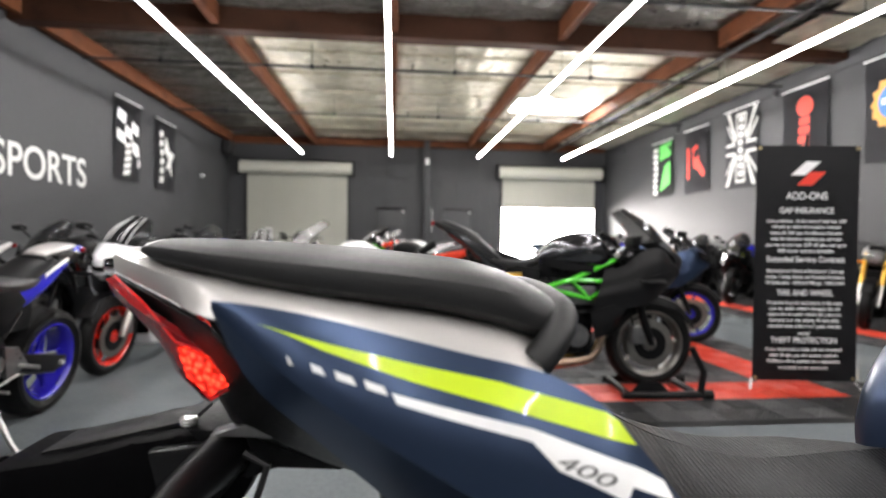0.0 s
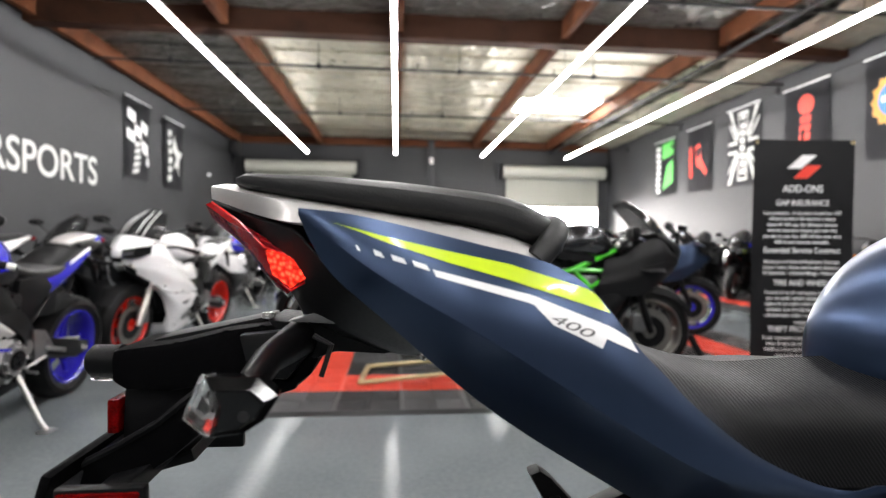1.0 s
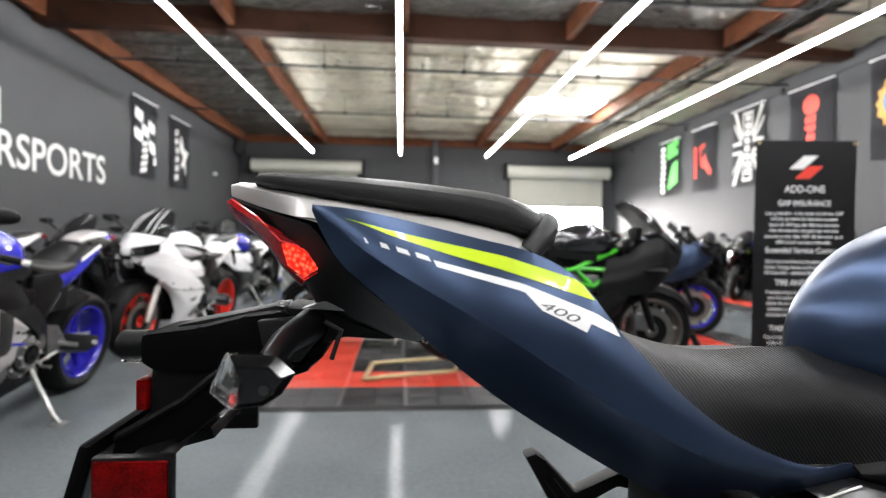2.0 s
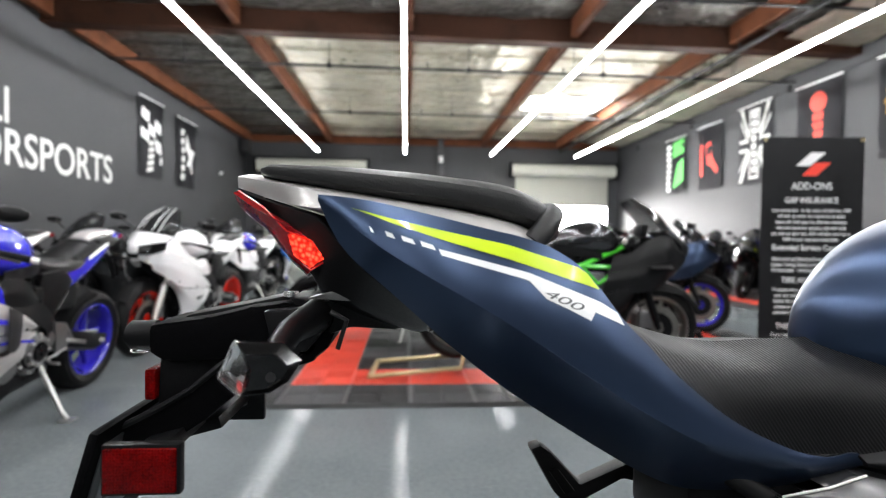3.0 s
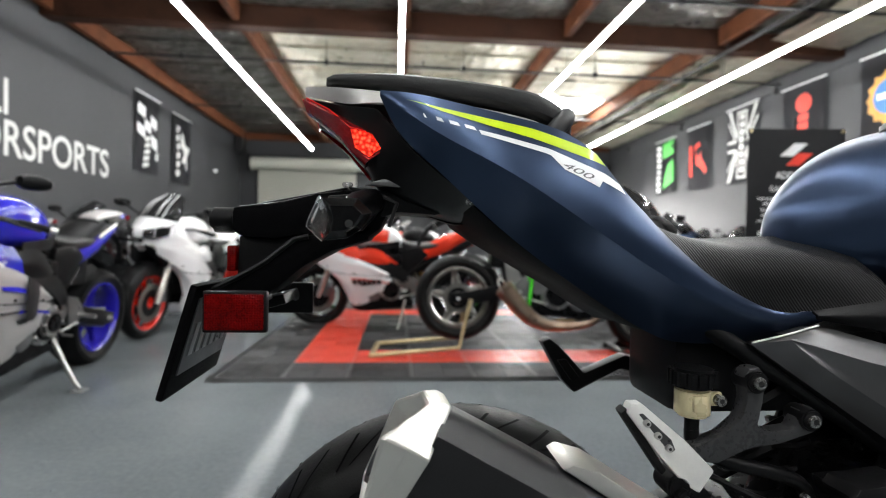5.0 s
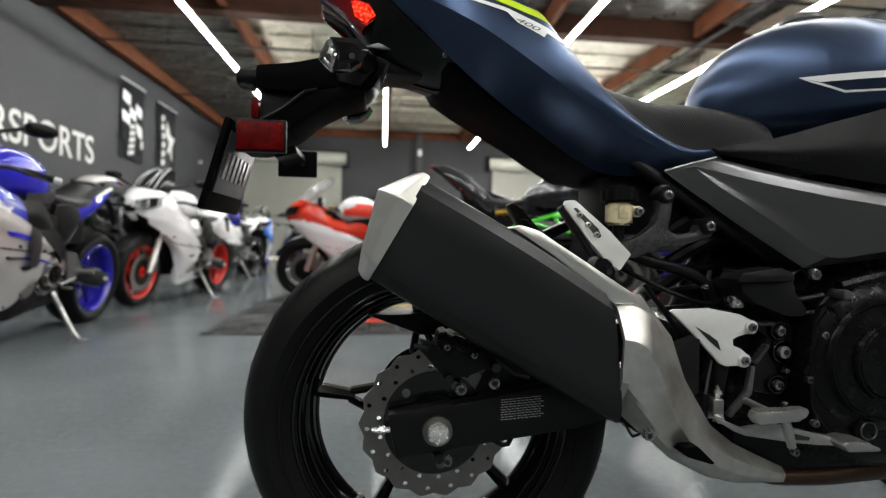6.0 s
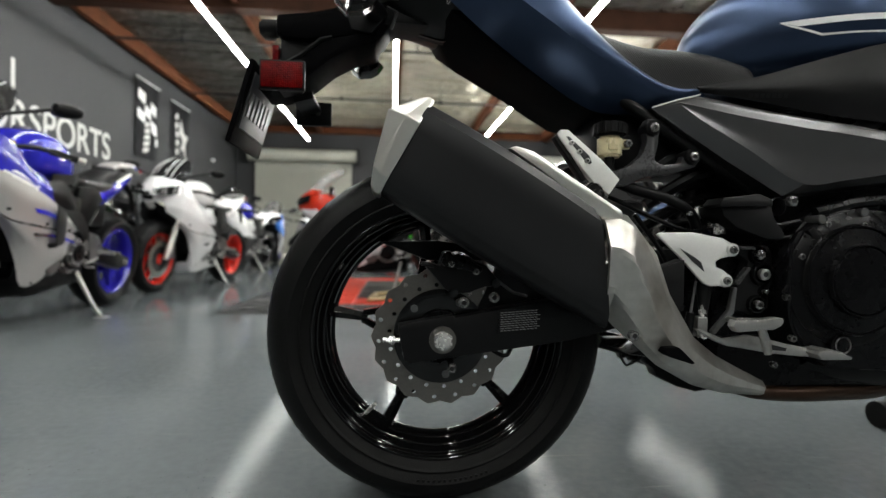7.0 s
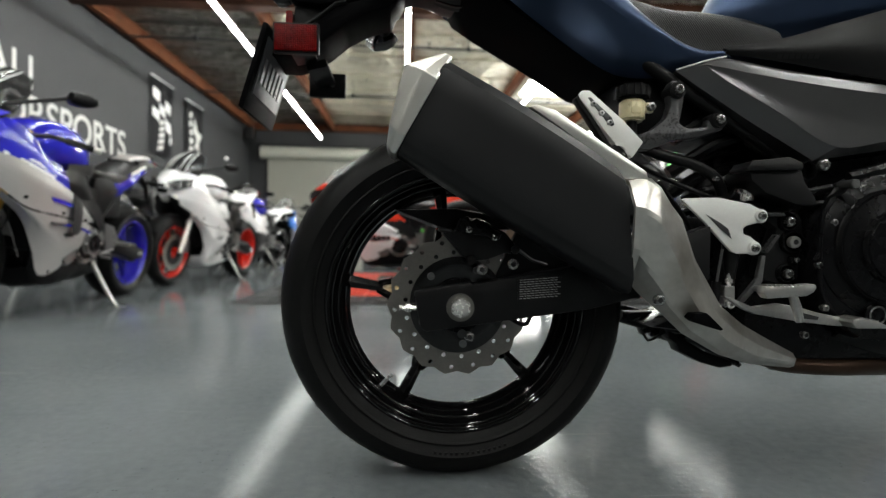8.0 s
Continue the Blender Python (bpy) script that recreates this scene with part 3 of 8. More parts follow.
for y in (5.6, 8.45, 11.7):
    sprinkler_pipe(X0 + 0.25, y, X1 - 0.1, y, 0.021, "thin black sprinkler branch pipe under the purlins")
sprinkler_pipe(4.98, -3.0, 4.98, 16.2, 0.032, "black sprinkler main under the purlins")
cond = thing("conduit", "thin black conduit along the painted wall", "conduit")
part("pipe", tube([(X1 - 0.03, -3.0, 3.80), (X1 - 0.03, 15.8, 3.80)], 0.014, 8), PIPE, cond)
for y in (2, 5.5, 8.7, 12, 15):
    part("clip", box(X1 - 0.06, X1, y - 0.05, y + 0.05, 3.76, 3.88, 0.005), PIPE, cond)
camera_box = thing("conduit_box", "small dark junction box in the wall corner", "junction box", pose(-4.95, 15.9, 3.75))
part("body", box(-0.12, 0.12, -0.15, 0.15, -0.2, 0.2, 0.02), PIPE, camera_box)
cam_dome = thing("wall_sensor", "small white wall sensor on the charcoal wall", "sensor", pose(X0, 14.2, 2.7))
part("body", box(0, 0.08, -0.04, 0.04, -0.04, 0.04, 0.01), WHITE, cam_dome)

# four long LED battens under the purlins
for x in (-2.62, -0.07, 2.50, 5.07):
    lamp = thing("led_batten", "long glowing white LED batten hung below the roof", "ceiling light", pose(x, 5.5, 3.5), group="ceiling lights")
    for i in range(18):
        part("diffuser", drum((0, 0), 0.0245, 0.5 + (i - 10) * 1.1875 - 0.592, 0.5 + (i - 10) * 1.1875 + 0.592, 12), LED, lamp)
    part("tray", box(-0.024, 0.024, -11.9, 9.4, 0.0255, 0.045, 0.004), WHITE, lamp)
    for y in (-11, -8, -3.5, 1.8, 6.0, 9.0):
        part("cable", tube([(0, y, 0.04), (0, y, 0.75)], 0.004, 6), PIPE, lamp)


# ---- wall lettering and banners ----
west = thing("wall_lettering", "large white painted lettering on the charcoal wall", "lettering", pose(X0 + 0.004, 8.99, 0))
turn_w = Matrix(((0, 0, 1, 0), (1, 0, 0, 0), (0, 1, 0, 0), (0, 0, 0, 1)))
text_mesh("MOTORSPORTS", 0.66, Matrix.Translation((0, 0.0, 1.87)) @ turn_w, OFFWHITE, west, "word", "RIGHT", width=0.92, bold=0.006, letters=True)
text_mesh("CALI", 0.66, Matrix.Translation((0, -2.32, 2.40)) @ turn_w, OFFWHITE, west, "word", "RIGHT", width=0.92, bold=0.006, letters=True)


def wall_banner(side, y0, y1, z0, z1, label, shapes):
    """A cloth banner on a rod; shapes: (material, outline in 0..1 across and up)."""
    x = X0 + 0.03 if side < 0 else X1 - 0.03
    b = thing("wall_banner", label, "banner", pose(x, (y0 + y1) / 2, (z0 + z1) / 2), group="wall banners")
    w, h = (y1 - y0) / 2, (z1 - z0) / 2

    def place(u, v, off):
        s = 0.012 * math.sin(7 * u + 2 * v + y0) + 0.01 * math.sin(11 * v + y0 * 3)
        return Vector((-side * (0.012 + s * 0.8 + off), (0.5 - u) * 2 * w * side, (v - 0.5) * 2 * h))

    rows = [[place(i / 12, j / 18, 0) for i in range(13)] for j in range(19)]
    bm = grid(rows)
    bmesh.ops.solidify(bm, geom=bm.faces[:], thickness=0.003)
    part("cloth", bm, FABRIC, b)
    part("rod", tube([(-side * 0.03, -w - 0.03, h), (-side * 0.03, w + 0.03, h)], 0.012, 8), WHITE, b, "white hanging rod")
    for material, outline in shapes:
        bm = bmesh.new()
        vs = [bm.verts.new(place(u, v, 0.006)) for u, v in outline]
        bm.faces.new(vs)
        bmesh.ops.triangulate(bm, faces=bm.faces[:])
        bmesh.ops.subdivide_edges(bm, edges=bm.edges[:], cuts=2)
        part("print", bm, material, b)
    return b


def bar(u0, u1, v0, v1):
    return [(u0, v0), (u1, v0), (u1, v1), (u0, v1)]


chk = [(WHITE, [(0.08 + 0.28 * c, 0.62 + 0.125 * r - 0.05 * c), (0.36 + 0.28 * c, 0.57 + 0.125 * r - 0.05 * c), (0.36 + 0.28 * c, 0.70 + 0.125 * r - 0.05 * c), (0.08 + 0.28 * c, 0.745 + 0.125 * r - 0.05 * c)])
       for c in range(3) for r in range(-1, 2) if (c + r) % 2 == 1]
chk += [(WHITE, [(0.66, 0.36), (0.92, 0.32), (0.92, 0.45), (0.66, 0.49)]), (WHITE, [(0.86, 0.2), (0.96, 0.2), (0.96, 0.3), (0.86, 0.3)])]
chk += [(OFFWHITE, [(0.30 + 0.012 * k, 0.06 + 0.085 * k), (0.52 + 0.012 * k, 0.09 + 0.085 * k), (0.54 + 0.012 * k, 0.15 + 0.085 * k), (0.32 + 0.012 * k, 0.12 + 0.085 * k)]) for k in range(5)]
wall_banner(-1, 9.83, 10.78, 2.12, 3.66, "dark cloth banner with white checks and print", chk)
star = [(OFFWHITE, [(0.45, 0.62), (0.55, 0.8), (0.72, 0.6), (0.95, 0.57), (0.78, 0.42), (0.85, 0.2), (0.68, 0.36), (0.55, 0.3)])]
star += [(OFFWHITE, [(0.2 + 0.02 * (k % 2), 0.1 + 0.13 * k), (0.36, 0.12 + 0.13 * k), (0.38, 0.2 + 0.13 * k), (0.2, 0.19 + 0.13 * k)]) for k in range(6)]
wall_banner(-1, 11.45, 12.43, 2.08, 3.62, "dark cloth banner with a white star emblem", star)
kw = [(WHITE, bar(0.06, 0.26, 0.06 + 0.11 * k, 0.14 + 0.11 * k)) for k in range(8)]
kw += [(BANNERGREEN, [(0.4, 0.1), (0.95, 0.22), (0.8, 0.45), (0.92, 0.62), (0.6, 0.55), (0.5, 0.35)]), (BANNERGREEN, [(0.35, 0.66), (0.95, 0.72), (0.95, 0.97), (0.35, 0.94)])]
wall_banner(1, 12.2, 13.14, 2.22, 3.66, "dark cloth banner with green and white print", kw)
ho = [(BANNERRED, [(0.35, 0.7), (0.55, 0.75), (0.62, 0.5), (0.85, 0.3), (0.8, 0.22), (0.6, 0.34), (0.4, 0.4)]), (BANNERRED, bar(0.1, 0.22, 0.22, 0.72))]
wall_banner(1, 10.7, 11.6, 2.2, 3.69, "dark cloth banner with a red wing emblem", ho)
tr = [(OFFWHITE, bar(0.34, 0.38, 0.08, 0.92)), (OFFWHITE, bar(0.62, 0.66, 0.08, 0.92)), (OFFWHITE, bar(0.34, 0.66, 0.06, 0.09)), (OFFWHITE, bar(0.34, 0.66, 0.91, 0.94))]
tr += [(OFFWHITE, bar(0.43, 0.58, 0.14 + 0.098 * k, 0.21 + 0.098 * k)) for k in range(8)]
tr += [(OFFWHITE, bar(0.02, 0.3, v, v + 0.035)) for v in (0.42, 0.54)] + [(OFFWHITE, bar(0.7, 0.98, v, v + 0.035)) for v in (0.42, 0.54)]
tr += [(OFFWHITE, [(a, 0.98 if up else 0.02), (a + s * 0.1, 0.98 if up else 0.02), (0.5 - s * 0.18, 0.66 if up else 0.34), (0.5 - s * 0.18, 0.58 if up else 0.42)]) for a, s in ((0.02, 1), (0.98, -1)) for up in (True, False)]
tr += [(OFFWHITE, [(a, 0.85 if up else 0.15), (a, 0.80 if up else 0.20), (0.5 - s * 0.18, 0.52 if up else 0.46), (0.5 - s * 0.18, 0.56 if up else 0.42)]) for a, s in ((0.02, 1), (0.98, -1)) for up in (True, False)]
wall_banner(1, 9.12, 10.07, 2.18, 3.77, "dark cloth banner with white crossed stripes", tr)
circle = [(0.5 + 0.2 * math.cos(a * math.pi / 12), 0.78 + 0.11 * math.sin(a * math.pi / 12)) for a in range(24)]
inner = [(0.5 + 0.15 * math.cos(a * math.pi / 12), 0.78 + 0.083 * math.sin(a * math.pi / 12)) for a in range(24)]
ya = [(BANNERRED, circle)] + [(BANNERRED, bar(0.36, 0.62, 0.08 + 0.1 * k, 0.155 + 0.1 * k)) for k in range(6)]
wall_banner(1, 7.5, 8.45, 2.2, 3.74, "dark cloth banner with red roundel and print", ya)
ge = [(BANNERGOLD, [(0.5 + (0.36 if k % 2 else 0.42) * math.cos(k * math.pi / 14), 0.55 + (0.24 if k % 2 else 0.28) * math.sin(k * math.pi / 14)) for k in range(28)])]
wall_banner(1, 5.85, 6.82, 2.25, 3.75, "dark cloth banner with an ochre and blue gear", ge)
disc_b = thing("banner_badge", "blue round patch sewn on the gear banner", "patch", pose(X1 - 0.075, 6.33, 3.08))
part("patch", drum((0, 0), 0.26, -0.004, 0.004, 28, axis="x"), BANNERBLUE, disc_b)
part("stripe", box(-0.008, -0.004, -0.2, 0.2, -0.03, 0.05), WHITE, disc_b)

# ---- display banner on the mat ----
sg = thing("banner_stand", "tall black vinyl banner stand with white text and red logo", "banner stand", pose(2.95, 3.14, 0, 0, 0, -7))
sw, sb, st = 0.363, 0.07, 1.75
rows = [[Vector((-sw + 2 * sw * i / 14, 0.006 * math.sin(5 * i / 14 + j * 0.2), sb + (st - sb) * j / 20)) for i in range(15)] for j in range(21)]
bm = grid(rows)
bmesh.ops.solidify(bm, geom=bm.faces[:], thickness=0.002)
part("vinyl", bm, BANNER, sg)
part("pole", tube([(0, 0.22, 0.55), (0.0, 0.1, 1.2), (0, 0.02, 1.83)], 0.009, 8), PIPE, sg)
for s in (-1, 1):
    part("arm", tube([(0, 0.1, 1.0), (s * sw, 0.012, st)], 0.005, 8), PIPE, sg)
    part("leg", tube([(0, 0.1, 0.9), (s * sw, 0.012, sb), (s * (sw + 0.03), -0.03, 0.01)], 0.006, 8), CHROME, sg)
    part("hook", drum((s * (sw - 0.02), st - 0.02), 0.012, -0.008, 0.004, 12), BRASS, sg)
    part("hook", drum((s * (sw - 0.02), sb + 0.02), 0.012, -0.008, 0.004, 12), BRASS, sg)
part("rear_leg", tube([(0, 0.1, 0.9), (-0.05, 0.5, 0.01)], 0.008, 8), REDWHEEL, sg, "red rear leg")
for mt, pts in ((WHITE, [(-0.126, 1.539), (-0.028, 1.539), (0.083, 1.637), (-0.021, 1.637)]), (BANNERRED, [(-0.082, 1.468), (0.021, 1.468), (0.12, 1.563), (0.011, 1.563)])):
    part("logo", prism(pts, -0.011, -0.008), mt, sg, smooth=False)
UPR = Matrix(((1, 0, 0, 0), (0, 0, -1, -0.009), (0, 1, 0, 0), (0, 0, 0, 1)))
LINES = (
    ("ADD-ONS", 0.074, 1.367),
    ("GAP INSURANCE", 0.058, 1.269),
    ("Loan protection - In the event of total loss, GAP", 0.034, 1.203),
    ("will pick up where the insurance company", 0.034, 1.162),
    ("leaves off. GAP pays the difference between", 0.034, 1.118),
    ("what the insurance company pays and what", 0.034, 1.076),
    ("you owe on your loan. GAP will also cover up to", 0.034, 1.033),
    ("$500 of your insurance deductible.", 0.034, 0.990),
    ("Extended Service Contract", 0.058, 0.922),
    ("Mechanical and Electrical Breakdown Coverage", 0.034, 0.846),
    ("Inclues Towing, Rental, and Roadside Assistance", 0.034, 0.804),
    ("$0 Deductible - Unlimited Mileage - Nationwide", 0.034, 0.763),
    ("TIRE AND WHEEL", 0.058, 0.682),
    ("Protection from all road hazards. In the event", 0.034, 0.619),
    ("your tire and/or wheel is damaged, this will", 0.034, 0.578),
    ("replace the tire and/or wheel with a new one", 0.034, 0.537),
    ("(whatever is on the vehicle). $0 deductible,", 0.034, 0.494),
    ("unlimited claims within 3 or 5 years. Includes", 0.034, 0.452),
    ("towing!", 0.034, 0.401),
    ("THEFT PROTECTION", 0.058, 0.342),
    ("If your motorcycle is stolen and not recovered", 0.034, 0.286),
    ("within 30 days, you will receieve credit for", 0.034, 0.243),
    ("$5,000 as a down payment on a replacement", 0.034, 0.201),
    ("motorcycle on our showroom", 0.034, 0.155),
)
for words, size, z in LINES:
    text_mesh(words, size, Matrix.Translation((-0.01, 0, z)) @ UPR, WHITE, sg, "text_line", width=0.83 if size < 0.05 else 0.86, bold=0.0004)


# ---- motorcycles ----
def tyre_profile(rim, r, w):
    """Section of a motorcycle tyre: bead, bulging sidewall, round crown."""
    pts = [(rim - 0.006, -w * 0.36), (rim + 0.012, -w * 0.43), (rim + (r - rim) * 0.45, -w * 0.5), (r - 0.03, -w * 0.47), (r - 0.012, -w * 0.33), (r - 0.002, -w * 0.15)]
    return pts + [(r, 0)] + [(a, -b) for a, b in reversed(pts)]


def rim_profile(r, w):
    return [(r + 0.004, -w * 0.42), (r - 0.004, -w * 0.43), (r - 0.016, -w * 0.36), (r - 0.022, -w * 0.2), (r - 0.026, 0), (r - 0.022, w * 0.2),
            (r - 0.016, w * 0.36), (r - 0.004, w * 0.43), (r + 0.004, w * 0.42), (r - 0.004, w * 0.3), (r - 0.01, 0), (r - 0.004, -w * 0.3)]


def spoke_bm(c, a, r0, r1, w0, w1, t, lean=0.0):
    """One tapered spoke at angle a from radius r0 to r1."""
    rings = []
    for k in range(4):
        u = k / 3
        r, w = r0 + (r1 - r0) * u, w0 + (w1 - w0) * u
        aa = a + lean * u
        d, s = Vector((math.cos(aa), 0, math.sin(aa))), Vector((-math.sin(aa), 0, math.cos(aa)))
        o = Vector(c) + d * r
        rings.append([o + s * w + Vector((0, -t * 0.6, 0)), o + Vector((0, -t, 0)), o - s * w + Vector((0, -t * 0.6, 0)), o - s * w + Vector((0, t * 0.6, 0)), o + Vector((0, t, 0)), o + s * w + Vector((0, t * 0.6, 0))])
    return ring_loft(rings)


def wheel(parent, c, r, w, material, spokes=5, split=True, phase=0.3, rim=0.222, discs=(0.155,), tread=False, star=False):
    t = part("tyre", lathe(tyre_profile(rim, r, w), c, 64), RUBBER, parent)
    rm = part("rim", lathe(rim_profile(rim, w), c, 64), material, parent)
    part("hub", lathe([(0.018, -0.05), (0.045, -0.05), (0.05, -0.02), (0.06, 0), (0.05, 0.02), (0.045, 0.05), (0.018, 0.05)], c, 24), material, rm)
    for k in range(spokes):
        a = phase + 2 * math.pi * k / spokes
        if star:
            bm = spoke_bm(c, a, 0.04, rim - 0.012, 0.034, 0.006, 0.022)
            for side in (-1, 1):
                part("spoke_edge", spoke_bm((c[0], c[1] - 0.016, c[2]), a + side * 0.36, 0.062, rim - 0.014, 0.006, 0.004, 0.012, -side * 0.33), CHROME, rm)
        elif split:
            bm = spoke_bm(c, a, 0.125, rim - 0.014, 0.008, 0.013, 0.016)
            merge(bm, spoke_bm(c, a + 0.42, 0.04, 0.135, 0.009, 0.007, 0.014, -0.38))
            merge(bm, spoke_bm(c, a - 0.42, 0.04, 0.135, 0.009, 0.007, 0.014, 0.38))
        else:
            bm = spoke_bm(c, a - 0.1, 0.04, rim - 0.014, 0.014, 0.01, 0.016, 0.2)
        part("spoke", bm, material, rm)
    for s, rd in zip((-1, 1), discs):
        y = s * (w * 0.5 - 0.012 if len(discs) > 1 else w * 0.42)
        d = part("brake_disc", lathe([(rd, y - 0.0025), (rd * 0.68, y - 0.0025), (rd * 0.68, y + 0.0025), (rd, y + 0.0025)], c, 40), DISCSTEEL, parent)
        part("carrier", lathe([(rd * 0.7, y - 0.004), (0.05, y - 0.002), (0.05, y + 0.004), (rd * 0.7, y + 0.004)], c, 20), BLACK, d)
    return t


def flip(pts, s):
    return [(x, y * s, z) for x, y, z in pts]


def sport_bike(label, m, tank=None, upper=None, lower=None, tail=None, wheels=None, frame=None, fork=None, screen=None, nose=None,
               mirrors=True, stand=True, naked=False, half=False, star=False, trellis=False, stripes=None, exhaust=None, lean=6.0,
               belly=None, lamps=True, big_exhaust=False, badge=None, middle=None, fender=None, rise=0.0, scoop=None, slot=False, accent=None, cheek=None, hump=None):
    tank, upper, lower = tank or BLACK, upper or BLACK, lower or upper or BLACK
    middle, fender = middle or upper, fender or BLACK
    tail, wheels, frame, fork = tail or upper, wheels or GLOSSBLACK, frame or BLACK, fork or BLACK
    b = thing("motorcycle", label, "motorcycle", m @ pose(0, 0, 0, -lean if stand else 0, 0, 0), group="parked motorcycles")
    P = lambda name, bm, mat, lab="": part(name, bm, mat, b, lab)
    wheel(b, (0, 0, 0.315), 0.315, 0.19, wheels, 5, not star, 0.5, star=star, discs=(0.11,))
    wheel(b, (1.41, 0, 0.30), 0.30, 0.12, wheels, 5, True, 0.1, discs=(0.16, 0.16))
    # swingarm, frame, engine
    for s in (-1, 1):
        P("swingarm", prism([(-0.06, 0.345), (-0.06, 0.285), (0.06, 0.27), (0.30, 0.33), (0.46, 0.38), (0.46, 0.47), (0.30, 0.43)], s * 0.115 - 0.016, s * 0.115 + 0.016, 0.006), frame if not trellis else BLACK)
    P("axle_nut", drum((0, 0.315), 0.016, -0.15, 0.15, 6, 0.002), CHROME)
    if trellis:
        for s in (-1, 1):
            bm = tube([(1.12, s * 0.08, 0.86), (0.80, s * 0.2, 0.72), (0.52, s * 0.18, 0.62), (0.47, s * 0.15, 0.40)], 0.016, 8)
            for a, c in (((1.08, 0.72), (0.80, 0.72)), ((1.08, 0.72), (0.93, 0.60)), ((0.93, 0.60), (0.80, 0.72)), ((0.93, 0.60), (0.62, 0.66)), ((0.52, 0.62), (0.50, 0.30))):
                merge(bm, tube([(a[0], s * 0.19, a[1]), (c[0], s * 0.19, c[1])], 0.014, 8))
            P("trellis_frame", bm, frame, "bright green tubular frame")
    else:
        for s in (-1, 1):
            P("frame_spar", skin([[(1.14, 0.07, 0.88), (0.9, 0.17, 0.74), (0.62, 0.17, 0.62), (0.48, 0.14, 0.50)], [(1.16, 0.09, 0.80), (0.92, 0.2, 0.65), (0.66, 0.19, 0.52), (0.5, 0.15, 0.36)]], 10, 5, 0.02, s), frame)
    bm = box(0.46 if trellis else 0.50, 0.98, -0.14, 0.14, 0.22, 0.54, 0.03)
    merge(bm, box(0.60, 1.0, -0.15, 0.15, 0.50, 0.72, 0.03))
    engine = P("engine", bm, DARKMETAL)
    for s in (-1, 1):
        cv = part("cover", drum((0.70, 0.39), 0.112, min(s * 0.13, s * 0.18), max(s * 0.13, s * 0.18), 28, 0.012), GREYMETAL, engine)
        part("cover", drum((0.70, 0.39), 0.082, min(s * 0.17, s * 0.2), max(s * 0.17, s * 0.2), 28, 0.012), DARKMETAL, engine)
        part("cover", drum((0.87, 0.35), 0.075, min(s * 0.13, s * 0.185), max(s * 0.13, s * 0.185), 24, 0.012), GREYMETAL, engine)
        part("cover", drum((0.56, 0.43), 0.05, min(s * 0.13, s * 0.17), max(s * 0.13, s * 0.17), 20, 0.01), GREYMETAL, engine)
        part("head_cover", box(0.70, 0.98, min(s * 0.14, s * 0.17), max(s * 0.14, s * 0.17), 0.56, 0.68, 0.012), GREYMETAL, engine)
        part("cam_cover", drum((0.78, 0.61), 0.035, min(s * 0.16, s * 0.185), max(s * 0.16, s * 0.185), 18, 0.005), DARKMETAL, engine)
        for k in range(7):
            a = 0.3 + k * 0.9
            part("bolt", drum((0.70 + 0.099 * math.cos(a), 0.39 + 0.099 * math.sin(a)), 0.007, min(s * 0.175, s * 0.186), max(s * 0.175, s * 0.186), 8), CHROME, engine)
        P("water_hose", tube([(0.60, s * 0.13, 0.50), (0.68, s * 0.175, 0.53), (0.80, s * 0.175, 0.50), (0.98, s * 0.15, 0.52)], 0.014, 8, 12), BLACK)
        P("wire_loom", tube([(0.34, s * 0.10, 0.66), (0.48, s * 0.14, 0.58), (0.56, s * 0.14, 0.50), (0.50, s * 0.13, 0.36)], 0.008, 6, 12), BLACK)
        P("side_plate", prism([(0.34, 0.72), (0.44, 0.62), (0.50, 0.50), (0.58, 0.50), (0.62, 0.66), (0.60, 0.78), (0.42, 0.80)], min(s * 0.10, s * 0.125), max(s * 0.10, s * 0.125), 0.006), BLACK)
        P("shift_rod", tube([(0.44, s * 0.185, 0.36), (0.58, s * 0.18, 0.33)], 0.006, 6), ALU)
        P("toe_lever", tube([(0.58, s * 0.185, 0.33), (0.61, s * 0.21, 0.32), (0.61, s * 0.26, 0.32)], 0.007, 6), ALU)
        P("brake_hose", tube([(1.30, s * 0.07, 0.36), (1.24, s * 0.11, 0.5), (1.20, s * 0.12, 0.75), (1.17, s * 0.08, 0.9)], 0.006, 6, 12), BLACK)
    P("radiator", box(1.02, 1.07, -0.17, 0.17, 0.36, 0.72, 0.01, Matrix.Translation((0.04, 0, 0))), BLACK)
    P("chain", tube([(0, 0.10, 0.37), (0.5, 0.10, 0.44), (0.53, 0.10, 0.36), (0, 0.10, 0.26)], 0.009, 6), GREYMETAL)
    P("shock", tube([(0.36, 0, 0.42), (0.42, 0, 0.70)], 0.03, 10), GOLD if fork is GOLD else REDWHEEL)
    # fork, bars
    for s in (-1, 1):
        f = P("fork_leg", tube([(1.40, s * 0.10, 0.30), (1.355, s * 0.10, 0.42), (1.30, s * 0.10, 0.57)], [0.02, 0.028, 0.024], 10), STEEL if fork is not BLACK else BLACK)
        part("fork_tube", tube([(1.31, s * 0.10, 0.55), (1.16, s * 0.10, 0.94)], 0.027, 12), fork, f)
        part("caliper", box(1.26, 1.36, s * 0.07 - 0.03, s * 0.07 + 0.03, 0.30, 0.42, 0.015), GREYMETAL, f)
    P("triple_clamp", box(1.12, 1.22, -0.14, 0.14, 0.86, 0.90, 0.01), BLACK)
    P("front_fender", skin([[(1.41 + 0.335 * math.cos(a), yy, 0.30 + 0.335 * math.sin(a) - 0.06 * (abs(yy) > 0.05)) for a in (0.55, 1.1, 1.7, 2.3, 2.9)] for yy in (-0.075, -0.05, 0, 0.05, 0.075)], 16, 9, 0.003), fender)
